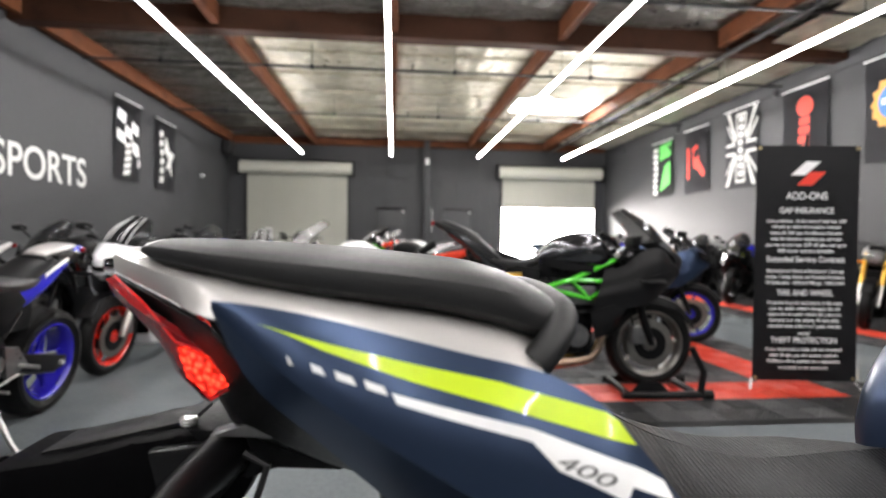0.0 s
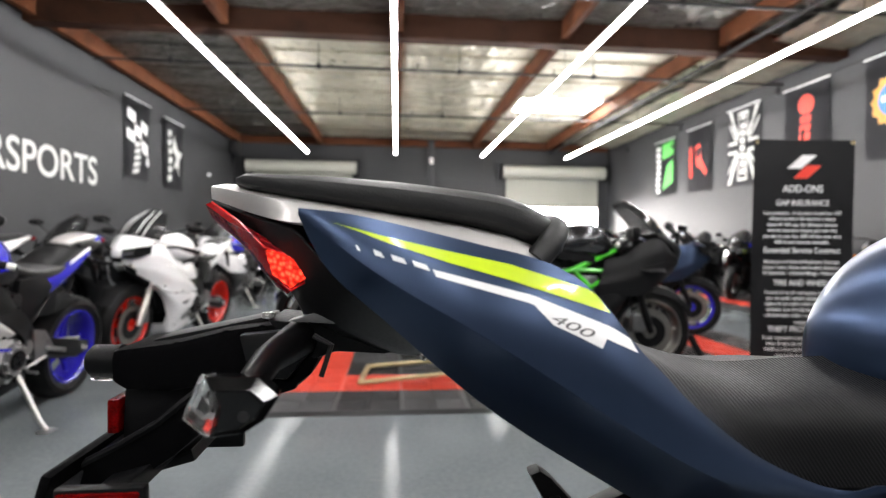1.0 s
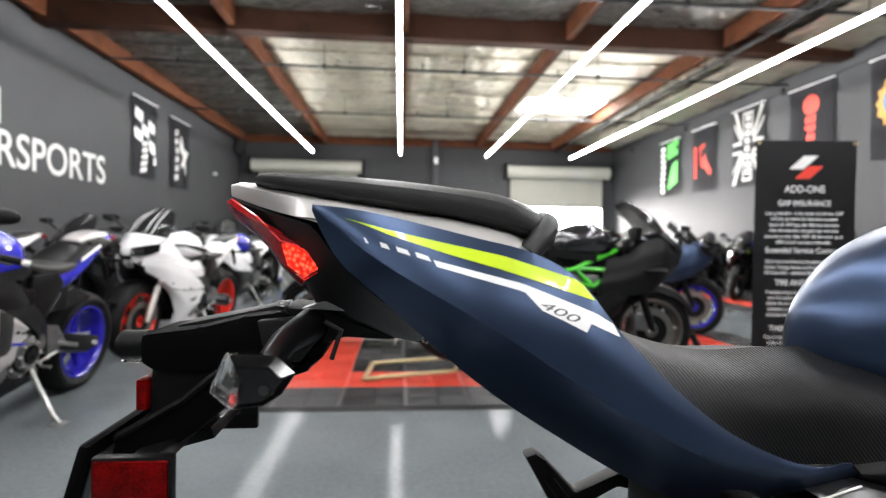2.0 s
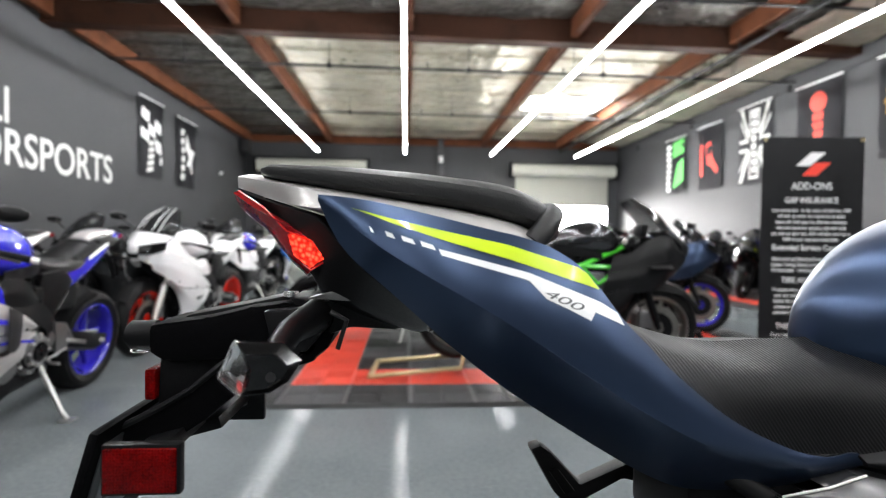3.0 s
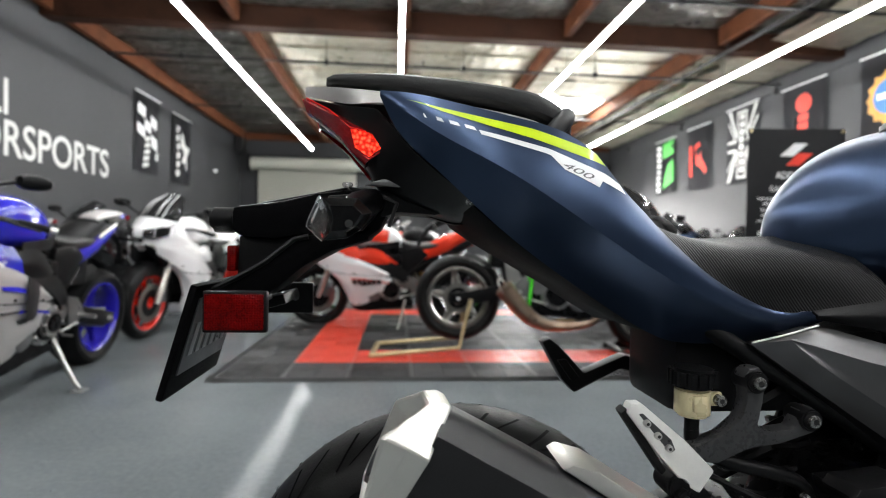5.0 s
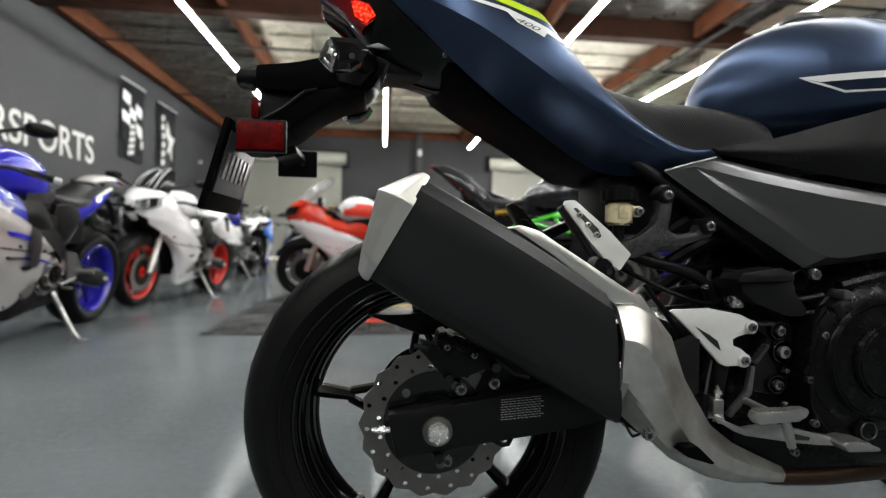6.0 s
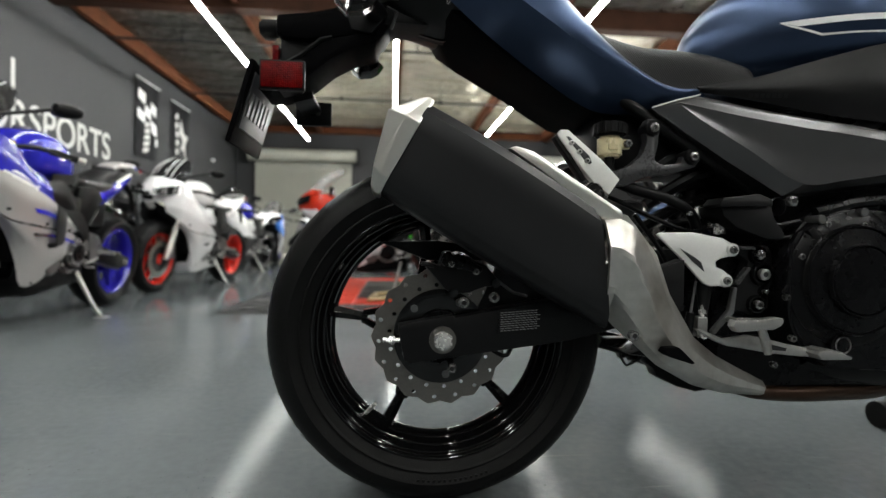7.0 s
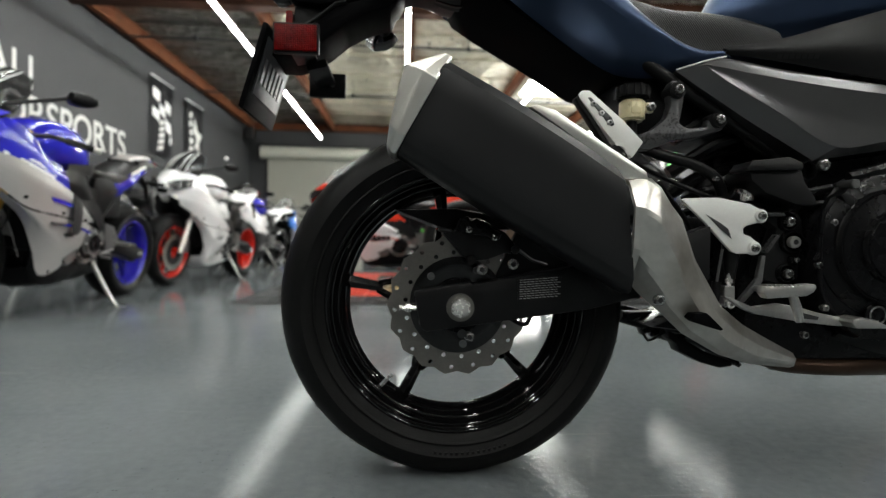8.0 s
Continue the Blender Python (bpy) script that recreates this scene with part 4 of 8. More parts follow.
    for s in (-1, 1):
        if naked:
            bar_pts = [(1.14, 0, 1.03), (1.14, s * 0.15, 1.06), (1.06, s * 0.38, 1.05)]
        else:
            bar_pts = [(1.17, s * 0.1, 0.92), (1.12, s * 0.2, 0.93), (1.04, s * 0.35, 0.90)]
        hb = P("handlebar", tube(bar_pts, 0.011, 8), PIPE)
        e = Vector(bar_pts[-1])
        d = (e - Vector(bar_pts[-2])).normalized()
        part("grip", tube([e - d * 0.12, e], 0.017, 10), RUBBER, hb)
        part("bar_end", tube([e, e + d * 0.03], 0.015, 10), STEEL, hb)
        part("lever", tube([e - d * 0.14 + Vector((0.04, 0, 0)), e - d * 0.08 + Vector((0.08, 0, 0)), e + Vector((0.06, 0, -0.01))], 0.006, 6), PIPE, hb)
        if mirrors:
            if naked:
                st, hd = (1.12, s * 0.26, 1.06), (1.10, s * 0.36, 1.25)
            else:
                st, hd = (1.38, s * 0.15, 1.02), (1.28, s * 0.36, 1.10)
            mr = P("mirror", tube([st, hd], 0.009, 8), PIPE)
            part("mirror_head", loft([(-0.05, 0, 0.012, 0.02), (-0.02, 0, 0.03, 0.03), (0.02, 0, 0.07, 0.034), (0.045, 0, 0.075, 0.03), (0.05, 0, 0.07, 0.026)], 14, 8), BLACK, mr).matrix_local = pose(hd[0], hd[1] + s * 0.03, hd[2], 0, 0, 180)
    P("instrument_panel", box(1.24, 1.29, -0.08, 0.08, 0.94, 1.03, 0.01), BLACK)
    # tank, seat, tail
    tk = P("tank", loft([(0.58, 0.80, 0.05, 0.04), (0.64, 0.84, 0.10, 0.085), (0.74, 0.88, 0.15, 0.12), (0.88, 0.905, 0.172, 0.135), (1.0, 0.90, 0.155, 0.12), (1.08, 0.87, 0.10, 0.08), (1.11, 0.85, 0.05, 0.04)], 24, 22, 2.7), tank)
    part("fuel_cap", drum((0.95, 0.0), 0.035, 1.03, 1.045, 18, 0.004, axis="z"), GREYMETAL, tk)
    for s in (-1, 1):
        if cheek:
            part("tank_cheek", skin([[(1.03, 0.13, 0.93), (0.93, 0.157, 0.975), (0.80, 0.158, 0.975), (0.72, 0.135, 0.955)], [(1.035, 0.152, 0.90), (0.93, 0.179, 0.915), (0.80, 0.175, 0.915), (0.73, 0.152, 0.90)], [(1.03, 0.152, 0.86), (0.93, 0.182, 0.86), (0.80, 0.178, 0.85), (0.74, 0.160, 0.85)]], 12, 8, 0.004, s), cheek, tk)
        part("tank_pad", skin([[(0.62, 0.12, 0.86), (0.75, 0.165, 0.84), (0.95, 0.18, 0.82)], [(0.62, 0.12, 0.80), (0.75, 0.168, 0.78), (0.95, 0.182, 0.77)]], 8, 4, 0.004, s), BLACK, tk)
    P("rider_seat", loft([(0.14, 0.85, 0.08, 0.02), (0.22, 0.83, 0.12, 0.03), (0.36, 0.80, 0.135, 0.035), (0.50, 0.80, 0.115, 0.035), (0.62, 0.83, 0.07, 0.03)], 18, 14, 3), VINYL)
    short = 0.15 if rise else 0.0
    up_tail = lambda secs: [(x + short * max(0, 0.42 - x) / 0.69, z + rise * max(0, 0.45 - x) / 0.7, w, h) for x, z, w, h in secs]
    up_tail3 = lambda pts: [(x + short * max(0, 0.42 - x) / 0.69, y, z + rise * max(0, 0.45 - x) / 0.7) for x, y, z in pts]
    tl = P("tail", loft(up_tail([(-0.27, 0.985, 0.025, 0.012), (-0.22, 0.975, 0.05, 0.025), (-0.08, 0.945, 0.085, 0.045), (0.08, 0.90, 0.115, 0.06), (0.25, 0.83, 0.125, 0.05), (0.42, 0.75, 0.11, 0.04), (0.52, 0.72, 0.06, 0.02)]), 18, 18, 2.6), tail)
    part("pillion_pad", loft(up_tail([(-0.20, 0.998, 0.04, 0.012), (-0.10, 0.985, 0.075, 0.02), (0.04, 0.955, 0.09, 0.025), (0.14, 0.925, 0.08, 0.02)]), 16, 10, 3), VINYL, tl)
    part("tail_lamp", box(-0.285 + short, -0.262 + short, -0.05, 0.05, 0.96 + rise, 0.99 + rise, 0.006), LAMPRED, tl)
    P("rear_hugger", skin([[(0.345 * math.cos(a), yy, 0.315 + 0.345 * math.sin(a) - 0.05 * (abs(yy) > 0.06)) for a in (0.35, 0.9, 1.5)] for yy in (-0.1, -0.07, 0, 0.07, 0.1)], 10, 7, 0.003), BLACK)
    P("plate_holder", tube([(-0.10, 0, 0.91), (-0.26, 0, 0.80), (-0.32, 0, 0.68)], [0.03, 0.02, 0.012], 8), BLACK)
    for s in (-1, 1):
        P("indicator", tube([(-0.2, s * 0.02, 0.83), (-0.21, s * 0.11, 0.83), (-0.22, s * 0.15, 0.83)], [0.008, 0.014, 0.012], 8), BLACK)
    for s in (-1, 1):
        part("tail_side", skin([up_tail3([(-0.24, 0.03, 0.985), (-0.06, 0.088, 0.945), (0.16, 0.122, 0.88), (0.42, 0.115, 0.76)]), up_tail3([(-0.2, 0.05, 0.955), (-0.02, 0.10, 0.89), (0.18, 0.128, 0.80), (0.44, 0.12, 0.70)]), up_tail3([(-0.16, 0.05, 0.93), (0.02, 0.085, 0.845), (0.2, 0.11, 0.745), (0.46, 0.11, 0.65)])], 12, 8, 0.004, s), tank if hump or half else tail, tl)
    if hump:
        part("hump", loft(up_tail([(-0.22, 0.998, 0.035, 0.010), (-0.12, 1.0, 0.07, 0.018), (0.02, 0.972, 0.08, 0.026), (0.12, 0.94, 0.06, 0.02)]), 16, 12, 3), hump, tl)
        part("tail_tip", loft(up_tail([(-0.29, 0.986, 0.026, 0.014), (-0.22, 0.972, 0.054, 0.034), (-0.14, 0.955, 0.08, 0.05), (-0.09, 0.948, 0.075, 0.03)]), 14, 10, 3), tank, tl)
        for s in (-1, 1):
            part("tail_recess", prism([(-0.16, 0.965), (-0.02, 0.985), (0.10, 0.955), (0.06, 0.90), (-0.06, 0.915)], min(s * 0.07, s * 0.106), max(s * 0.07, s * 0.106), 0.008), BLACK, tl)
    if half:
        # black filler added to block the door's glare through the gap under the seat
        P("under_seat_fill", prism([(0.10, 0.92), (0.16, 0.72), (0.30, 0.60), (0.34, 0.44), (0.52, 0.36), (0.62, 0.62), (0.56, 0.82), (0.30, 0.90)], -0.06, 0.06, 0.012), BLACK)
        for s in (-1, 1):
            P("footrest_hanger", prism([(0.30, 0.66), (0.36, 0.66), (0.44, 0.50), (0.40, 0.42), (0.34, 0.46)], min(s * 0.13, s * 0.15), max(s * 0.13, s * 0.15), 0.004), ALU)
            P("reservoir", tube([(0.38, s * 0.15, 0.72), (0.48, s * 0.15, 0.73)], 0.022, 12), GOLD)
    P("battery_box", box(0.22, 0.66, -0.085, 0.085, 0.55, 0.80, 0.02), BLACK)
    P("throttle_body", box(0.62, 1.02, -0.11, 0.11, 0.64, 0.82, 0.02), DARKMETAL)
    if stripes:
        for s in (-1, 1):
            part("stripe", skin([[(-0.12, 0.086, 0.965), (0.05, 0.115, 0.925), (0.22, 0.133, 0.86)], [(-0.12, 0.088, 0.952), (0.05, 0.118, 0.905), (0.22, 0.134, 0.84)]], 8, 3, 0.002, s), stripes, tl)
    # exhaust and footrests
    if big_exhaust:
        ex = P("exhaust", tube([(0.98, -0.1, 0.62), (1.06, -0.12, 0.45), (1.0, -0.12, 0.22), (0.75, -0.14, 0.16), (0.56, -0.17, 0.19), (0.43, -0.19, 0.29), (0.31, -0.21, 0.42)], [0.024, 0.024, 0.026, 0.036, 0.046, 0.062, 0.070], 16, 26), STEELBROWN, "heat-tinted steel exhaust")
        part("header", tube([(0.98, 0.05, 0.62), (1.08, 0.04, 0.45), (1.02, -0.05, 0.22), (0.7, -0.12, 0.18)], 0.022, 10, 16), GOLD, ex)
        part("end_ring", lathe([(0.072, -0.004), (0.062, -0.004), (0.062, 0.004), (0.072, 0.004)], (0, 0, 0), 24), STEEL, ex).matrix_local = pose(0.308, -0.211, 0.423, -30, 0, 60)
    else:
        ex = P("exhaust", tube([(0.44, -0.14, 0.26), (0.25, -0.19, 0.33), (0.05, -0.22, 0.42), (-0.16, -0.23, 0.53)], [0.035, 0.06, 0.065, 0.05], 14, 14), exhaust or MATTE)
        part("end_cap", tube([(-0.15, -0.23, 0.525), (-0.18, -0.23, 0.54)], [0.05, 0.03], 14), STEEL, ex)
    for s in (-1, 1):
        fb = P("footrest_bracket", prism([(0.36, 0.40), (0.50, 0.32), (0.54, 0.52), (0.44, 0.50)], s * 0.16, s * 0.175, 0.003), GREYMETAL)
        part("footrest", tube([(0.42, s * 0.17, 0.40), (0.42, s * 0.27, 0.40)], 0.012, 8), ALU, fb)
    if stand:
        k = P("side_stand", tube([(0.56, 0.13, 0.28), (0.62, 0.30, 0.075), (0.635, 0.345, 0.04)], [0.014, 0.012, 0.012], 8), ALU)
        part("foot", box(0.60, 0.68, 0.32, 0.38, 0.03, 0.042, 0.003), ALU, k)
    # bodywork
    if naked:
        P("headlight", loft([(1.30, 0.90, 0.06, 0.06), (1.36, 0.90, 0.10, 0.085), (1.42, 0.89, 0.10, 0.085), (1.45, 0.88, 0.07, 0.06)], 16, 10), upper)
        P("headlight_lens", loft([(1.445, 0.885, 0.07, 0.055), (1.465, 0.88, 0.06, 0.045), (1.47, 0.88, 0.03, 0.02)], 14, 6), CLEAR)
        for s in (-1, 1):
            P("radiator_shroud", skin([[(1.12, 0.18, 0.80), (0.95, 0.22, 0.80), (0.80, 0.19, 0.78)], [(1.12, 0.19, 0.62), (1.0, 0.22, 0.66), (0.88, 0.19, 0.70)]], 8, 5, 0.004, s), upper)
            P("indicator", tube([(1.33, s * 0.1, 0.82), (1.33, s * 0.2, 0.82)], [0.008, 0.02], 8), ORANGE)
        return b
    def strip(name, rows, mat, s, parent=None, n=18, m=8, crease=True):
        return part(name, skin(rows, n, m, 0.004, s, crease=crease), mat, parent or b)

    for s in (-1, 1):
        u0 = [(1.52, 0.10, 0.86), (1.40, 0.165, 0.955), (1.27, 0.185, 0.93), (1.14, 0.195, 0.83), (1.02, 0.19, 0.80)]
        u1 = [(1.56, 0.10, 0.80), (1.42, 0.195, 0.80), (1.28, 0.228, 0.765), (1.13, 0.238, 0.72), (0.98, 0.222, 0.675)]
        u2 = [(1.50, 0.11, 0.715), (1.40, 0.180, 0.650), (1.28, 0.222, 0.575), (1.10, 0.240, 0.55), (0.94, 0.224, 0.535)]
        if not half:
            u1 += [(0.82, 0.205, 0.60), (0.72, 0.19, 0.545)]
            u2 += [(0.82, 0.205, 0.525), (0.72, 0.19, 0.517)]
        up = strip("upper_fairing", [u0, [tuple(Vector(p).lerp(Vector(q), 0.55) + Vector((0, 0.012, 0.004))) for p, q in zip(u0, u1)], u1[:5]], upper, s, m=9)
        strip("middle_fairing", [[(x, y + 0.003, z) for x, y, z in u1], [tuple(Vector(p).lerp(Vector(q), 0.35) + Vector((0, 0.014, 0))) for p, q in zip(u1, u2)], u2], middle, s, m=10)
        # air scoop tucked in behind the upper fairing, with a dark gap round it
        if not half:
            strip("scoop", [[(1.12, 0.19, 0.73), (1.0, 0.195, 0.78), (0.853, 0.192, 0.785), (0.74, 0.175, 0.72), (0.64, 0.15, 0.64)],
                            [(1.11, 0.222, 0.715), (0.98, 0.214, 0.715), (0.84, 0.204, 0.70), (0.74, 0.186, 0.66), (0.65, 0.16, 0.62)],
                            [(1.10, 0.21, 0.70), (0.96, 0.205, 0.668), (0.83, 0.195, 0.635), (0.74, 0.18, 0.61), (0.66, 0.155, 0.605)]], scoop or upper, s)
            l0 = [(1.395, 0.176, 0.640), (1.28, 0.219, 0.568), (1.10, 0.238, 0.543), (0.94, 0.222, 0.528), (0.72, 0.187, 0.510), (0.68, 0.178, 0.455), (0.54, 0.15, 0.395)]
            l2 = [(1.37, 0.150, 0.615), (1.235, 0.165, 0.52), (1.13, 0.165, 0.36), (1.06, 0.158, 0.235), (0.93, 0.165, 0.255), (0.80, 0.162, 0.335), (0.54, 0.14, 0.365)]
            l1 = [tuple(Vector(p).lerp(Vector(q), 0.45) + Vector((0, 0.022, 0))) for p, q in zip(l0, l2)]
            lo = strip("lower_fairing", [l0, l1, l2], lower, s, n=24, m=12)
            strip("belly_pan", [[(1.12, 0.156, 0.35), (1.05, 0.152, 0.23), (0.92, 0.158, 0.25), (0.80, 0.156, 0.33), (0.52, 0.135, 0.36)],
                                [(1.10, 0.13, 0.27), (1.04, 0.14, 0.185), (0.92, 0.145, 0.175), (0.78, 0.14, 0.19), (0.48, 0.12, 0.22)],
                                [(1.09, 0.0, 0.25), (1.03, 0.0, 0.16), (0.92, 0.0, 0.145), (0.78, 0.0, 0.145), (0.48, 0.0, 0.16)]], belly or BLACK, s, m=10)
            part("vent", skin([[(1.00, 0.2275, 0.455), (0.93, 0.227, 0.462), (0.86, 0.215, 0.47)], [(0.98, 0.227, 0.435), (0.93, 0.226, 0.437), (0.88, 0.217, 0.45)]], 8, 3, 0.003, s), PIPE, lo)
            if slot:
                part("side_slot", skin([[(0.985, 0.2465, 0.665), (0.93, 0.242, 0.645), (0.875, 0.232, 0.62)], [(0.985, 0.254, 0.60), (0.93, 0.250, 0.585), (0.88, 0.240, 0.57)], [(0.97, 0.249, 0.455), (0.925, 0.247, 0.45), (0.885, 0.240, 0.47)]], 6, 9, 0.003, s, crease=True), PIPE, lo)
                part("clutch_cover", drum((0.70, 0.40), 0.082, min(s * 0.15, s * 0.214), max(s * 0.15, s * 0.214), 28, 0.014), GREYMETAL, engine)
                part("clutch_cap", drum((0.70, 0.40), 0.05, min(s * 0.2, s * 0.224), max(s * 0.2, s * 0.224), 24, 0.006), DARKMETAL, engine)
                for k in range(8):
                    part("bolt", drum((0.70 + 0.07 * math.cos(k * 0.785), 0.40 + 0.07 * math.sin(k * 0.785)), 0.006, min(s * 0.2, s * 0.219), max(s * 0.2, s * 0.219), 8), CHROME, engine)
                part("brand_bar", box(1.02, 1.12, min(s * 0.2, s * 0.2475), max(s * 0.2, s * 0.2475), 0.50, 0.512, 0.001), GRAPHITE, lo)
                part("accent_panel", skin([[(1.16, 0.249, 0.635), (1.06, 0.251, 0.625), (0.99, 0.246, 0.61)], [(1.14, 0.251, 0.612), (1.06, 0.253, 0.602), (0.99, 0.2485, 0.59)]], 8, 3, 0.002, s), BLUE, lo)
            if accent:
                part("accent", skin([[(1.08, 0.2395, 0.512), (0.93, 0.236, 0.50), (0.78, 0.213, 0.475), (0.60, 0.172, 0.425)], [(1.08, 0.2385, 0.500), (0.93, 0.2355, 0.488), (0.78, 0.213, 0.462), (0.60, 0.172, 0.415)]], 14, 3, 0.002, s), accent, lo)
                part("accent", skin([[(1.42, 0.197, 0.812), (1.28, 0.231, 0.777), (1.14, 0.241, 0.735)], [(1.42, 0.199, 0.795), (1.28, 0.233, 0.758), (1.14, 0.2435, 0.715)]], 10, 3, 0.002, s), WHITEDECAL, up)
            if badge:
                for k in range(6):
                    part("badge_bar", prism([(0.795 + 0.046 * k, 0.452), (0.829 + 0.046 * k, 0.455), (0.834 + 0.046 * k, 0.495), (0.80 + 0.046 * k, 0.492)], s * 0.2, s * (0.2315 + 0.003 * k), 0.001), badge, lo)
            for x, y, z in ((1.30, 0.232, 0.62), (1.05, 0.247, 0.56), (0.80, 0.212, 0.53), (0.66, 0.18, 0.455), (1.0, 0.17, 0.25)):
                part("screw", drum((x, z), 0.007, min(s * y, s * (y - 0.02)), max(s * y, s * (y - 0.02)), 10), DARKMETAL, lo)
        else:
            strip("side_wing", [[(1.20, 0.225, 0.62), (1.05, 0.245, 0.57), (0.93, 0.22, 0.52)], [(1.15, 0.235, 0.53), (1.05, 0.25, 0.48), (0.95, 0.215, 0.44)], [(1.12, 0.20, 0.44), (1.05, 0.22, 0.38), (0.98, 0.2, 0.34)]], upper, s, n=8)
            strip("winglet", [[(1.42, 0.19, 0.76), (1.34, 0.215, 0.755), (1.24, 0.23, 0.74)], [(1.40, 0.29, 0.73), (1.34, 0.30, 0.735), (1.28, 0.30, 0.73)]], upper, s, n=8, m=4)
            strip("belly_pan", [[(1.10, 0.14, 0.36), (0.95, 0.15, 0.22), (0.7, 0.15, 0.19)], [(1.08, 0.0, 0.30), (0.95, 0.0, 0.16), (0.7, 0.0, 0.15)]], MATTE, s, n=10, m=5)
        if stripes:
            part("stripe", skin([[(1.40, 0.199, 0.83), (1.26, 0.226, 0.80), (1.12, 0.231, 0.755)], [(1.39, 0.202, 0.81), (1.26, 0.231, 0.78), (1.12, 0.236, 0.735)]], 8, 3, 0.003, s), stripes, up)
    ns = nose or upper
    cowl = P("nose_cowl", skin([[(1.37, 0.172, 0.985), (1.45, 0.085, 1.0), (1.475, 0, 1.005), (1.45, -0.085, 1.0), (1.37, -0.172, 0.985)],
                                [(1.50, 0.125, 0.90), (1.585, 0.06, 0.895), (1.61, 0, 0.89), (1.585, -0.06, 0.895), (1.50, -0.125, 0.90)],
                                [(1.53, 0.105, 0.80), (1.57, 0.05, 0.785), (1.59, 0, 0.78), (1.57, -0.05, 0.785), (1.53, -0.105, 0.80)]], 15, 12, 0.004), ns)
    if lamps:
        for s in (-1, 1):
            hl = part("headlight", skin([[(1.604, 0.042, 0.900), (1.556, 0.120, 0.926), (1.462, 0.184, 0.946)], [(1.612, 0.048, 0.838), (1.570, 0.126, 0.842), (1.482, 0.192, 0.880)]], 10, 5, 0.012, s), GLOSSBLACK, cowl)
            part("lens", skin([[(1.608, 0.06, 0.884), (1.572, 0.112, 0.896)], [(1.612, 0.063, 0.860), (1.578, 0.114, 0.868)]], 5, 3, 0.008, s), CLEAR, hl)
        part("air_intake", skin([[(1.604, 0.05, 0.84), (1.612, 0, 0.838), (1.604, -0.05, 0.84)], [(1.592, 0.04, 0.80), (1.60, 0, 0.798), (1.592, -0.04, 0.80)]], 7, 4, 0.004), BLACK, cowl)
    ws = P("windscreen", skin([[(1.36, 0.172, 0.985), (1.45, 0.085, 1.003), (1.478, 0, 1.008), (1.45, -0.085, 1.003), (1.36, -0.172, 0.985)],
                               [(1.26, 0.16, 1.085), (1.345, 0.08, 1.115), (1.365, 0, 1.122), (1.345, -0.08, 1.115), (1.26, -0.16, 1.085)],
                               [(1.14, 0.09, 1.185), (1.18, 0.045, 1.215), (1.19, 0, 1.222), (1.18, -0.045, 1.215), (1.14, -0.09, 1.185)]], 15, 10, 0.003), screen or SMOKE)
    edge = [(1.36, 0.173, 0.985), (1.26, 0.161, 1.086), (1.14, 0.091, 1.187), (1.19, 0, 1.225), (1.14, -0.091, 1.187), (1.26, -0.161, 1.086), (1.36, -0.173, 0.985)]
    part("screen_edge", tube(edge, 0.003, 6, 30), BLACK, ws)
    P("mouth", skin([[(1.585, 0.045, 0.79), (1.50, 0.12, 0.74), (1.41, 0.165, 0.66)], [(1.50, 0.03, 0.72), (1.44, 0.09, 0.66), (1.38, 0.13, 0.60)], [(1.46, 0.0, 0.74), (1.40, 0.0, 0.70), (1.36, 0.0, 0.62)]], 10, 6, 0.003), BLACK)
    P("mouth", skin([[(1.585, 0.045, 0.79), (1.50, 0.12, 0.74), (1.41, 0.165, 0.66)], [(1.50, 0.03, 0.72), (1.44, 0.09, 0.66), (1.38, 0.13, 0.60)], [(1.46, 0.0, 0.74), (1.40, 0.0, 0.70), (1.36, 0.0, 0.62)]], 10, 6, 0.003, -1), BLACK)
    ws.visible_shadow = False
    if stripes:
        for y in (-0.085, -0.045, 0.045, 0.085):
            part("stripe", tube([(1.463 - 0.45 * (abs(y) - 0.045), y, 1.008), (1.36 - 0.5 * (abs(y) - 0.045), y * 0.95, 1.120), (1.185 - 0.6 * (abs(y) - 0.045), y * 0.6, 1.216)], 0.0032, 6, 14), WHITEDECAL, ws)
    return b


def at(x, y, heading):
    """A bike's place: rear wheel's point on the floor, and the way it faces in degrees from +x."""
    return pose(x, y, 0, 0, 0, heading)


def at_front(x, y, heading):
    return pose(x - 1.41 * math.cos(radians(heading)), y - 1.41 * math.sin(radians(heading)), 0, 0, 0, heading)


# row along the lettered wall, noses towards the entrance
sport_bike("blue and silver sport bike with blue wheels on its side stand", at(-2.13, 3.0, -89.5), tank=BLUE, upper=BLUE, middle=SILVER, lower=SILVER, scoop=BLACK, tail=BLACK, fender=SILVER, nose=BLUE, wheels=BLUEWHEEL, fork=GOLD, stripes=WHITEDECAL, slot=True, accent=BLUE, hump=SILVER)
sport_bike("white sport bike with red wheels and striped screen", at_front(-2.18, 3.88, -97), tank=WHITEGLOSS, upper=WHITEGLOSS, lower=WHITEGLOSS, tail=WHITEGLOSS, wheels=REDWHEEL, fork=STEEL, belly=WHITEGLOSS, stripes=WHITEDECAL)
sport_bike("white and purple-blue sport bike with black wheels", at_front(-2.50, 6.5, -100), tank=BLUE, upper=WHITEGLOSS, lower=BLACK, tail=WHITEGLOSS, wheels=GLOSSBLACK, nose=WHITEGLOSS)
sport_bike("white and light blue sport bike with dark screen", at_front(-2.40, 8.9, -84), tank=SKYBLUE, upper=SKYBLUE, lower=WHITEGLOSS, tail=WHITEGLOSS, wheels=BLUEWHEEL, nose=WHITEGLOSS, stripes=WHITEDECAL)
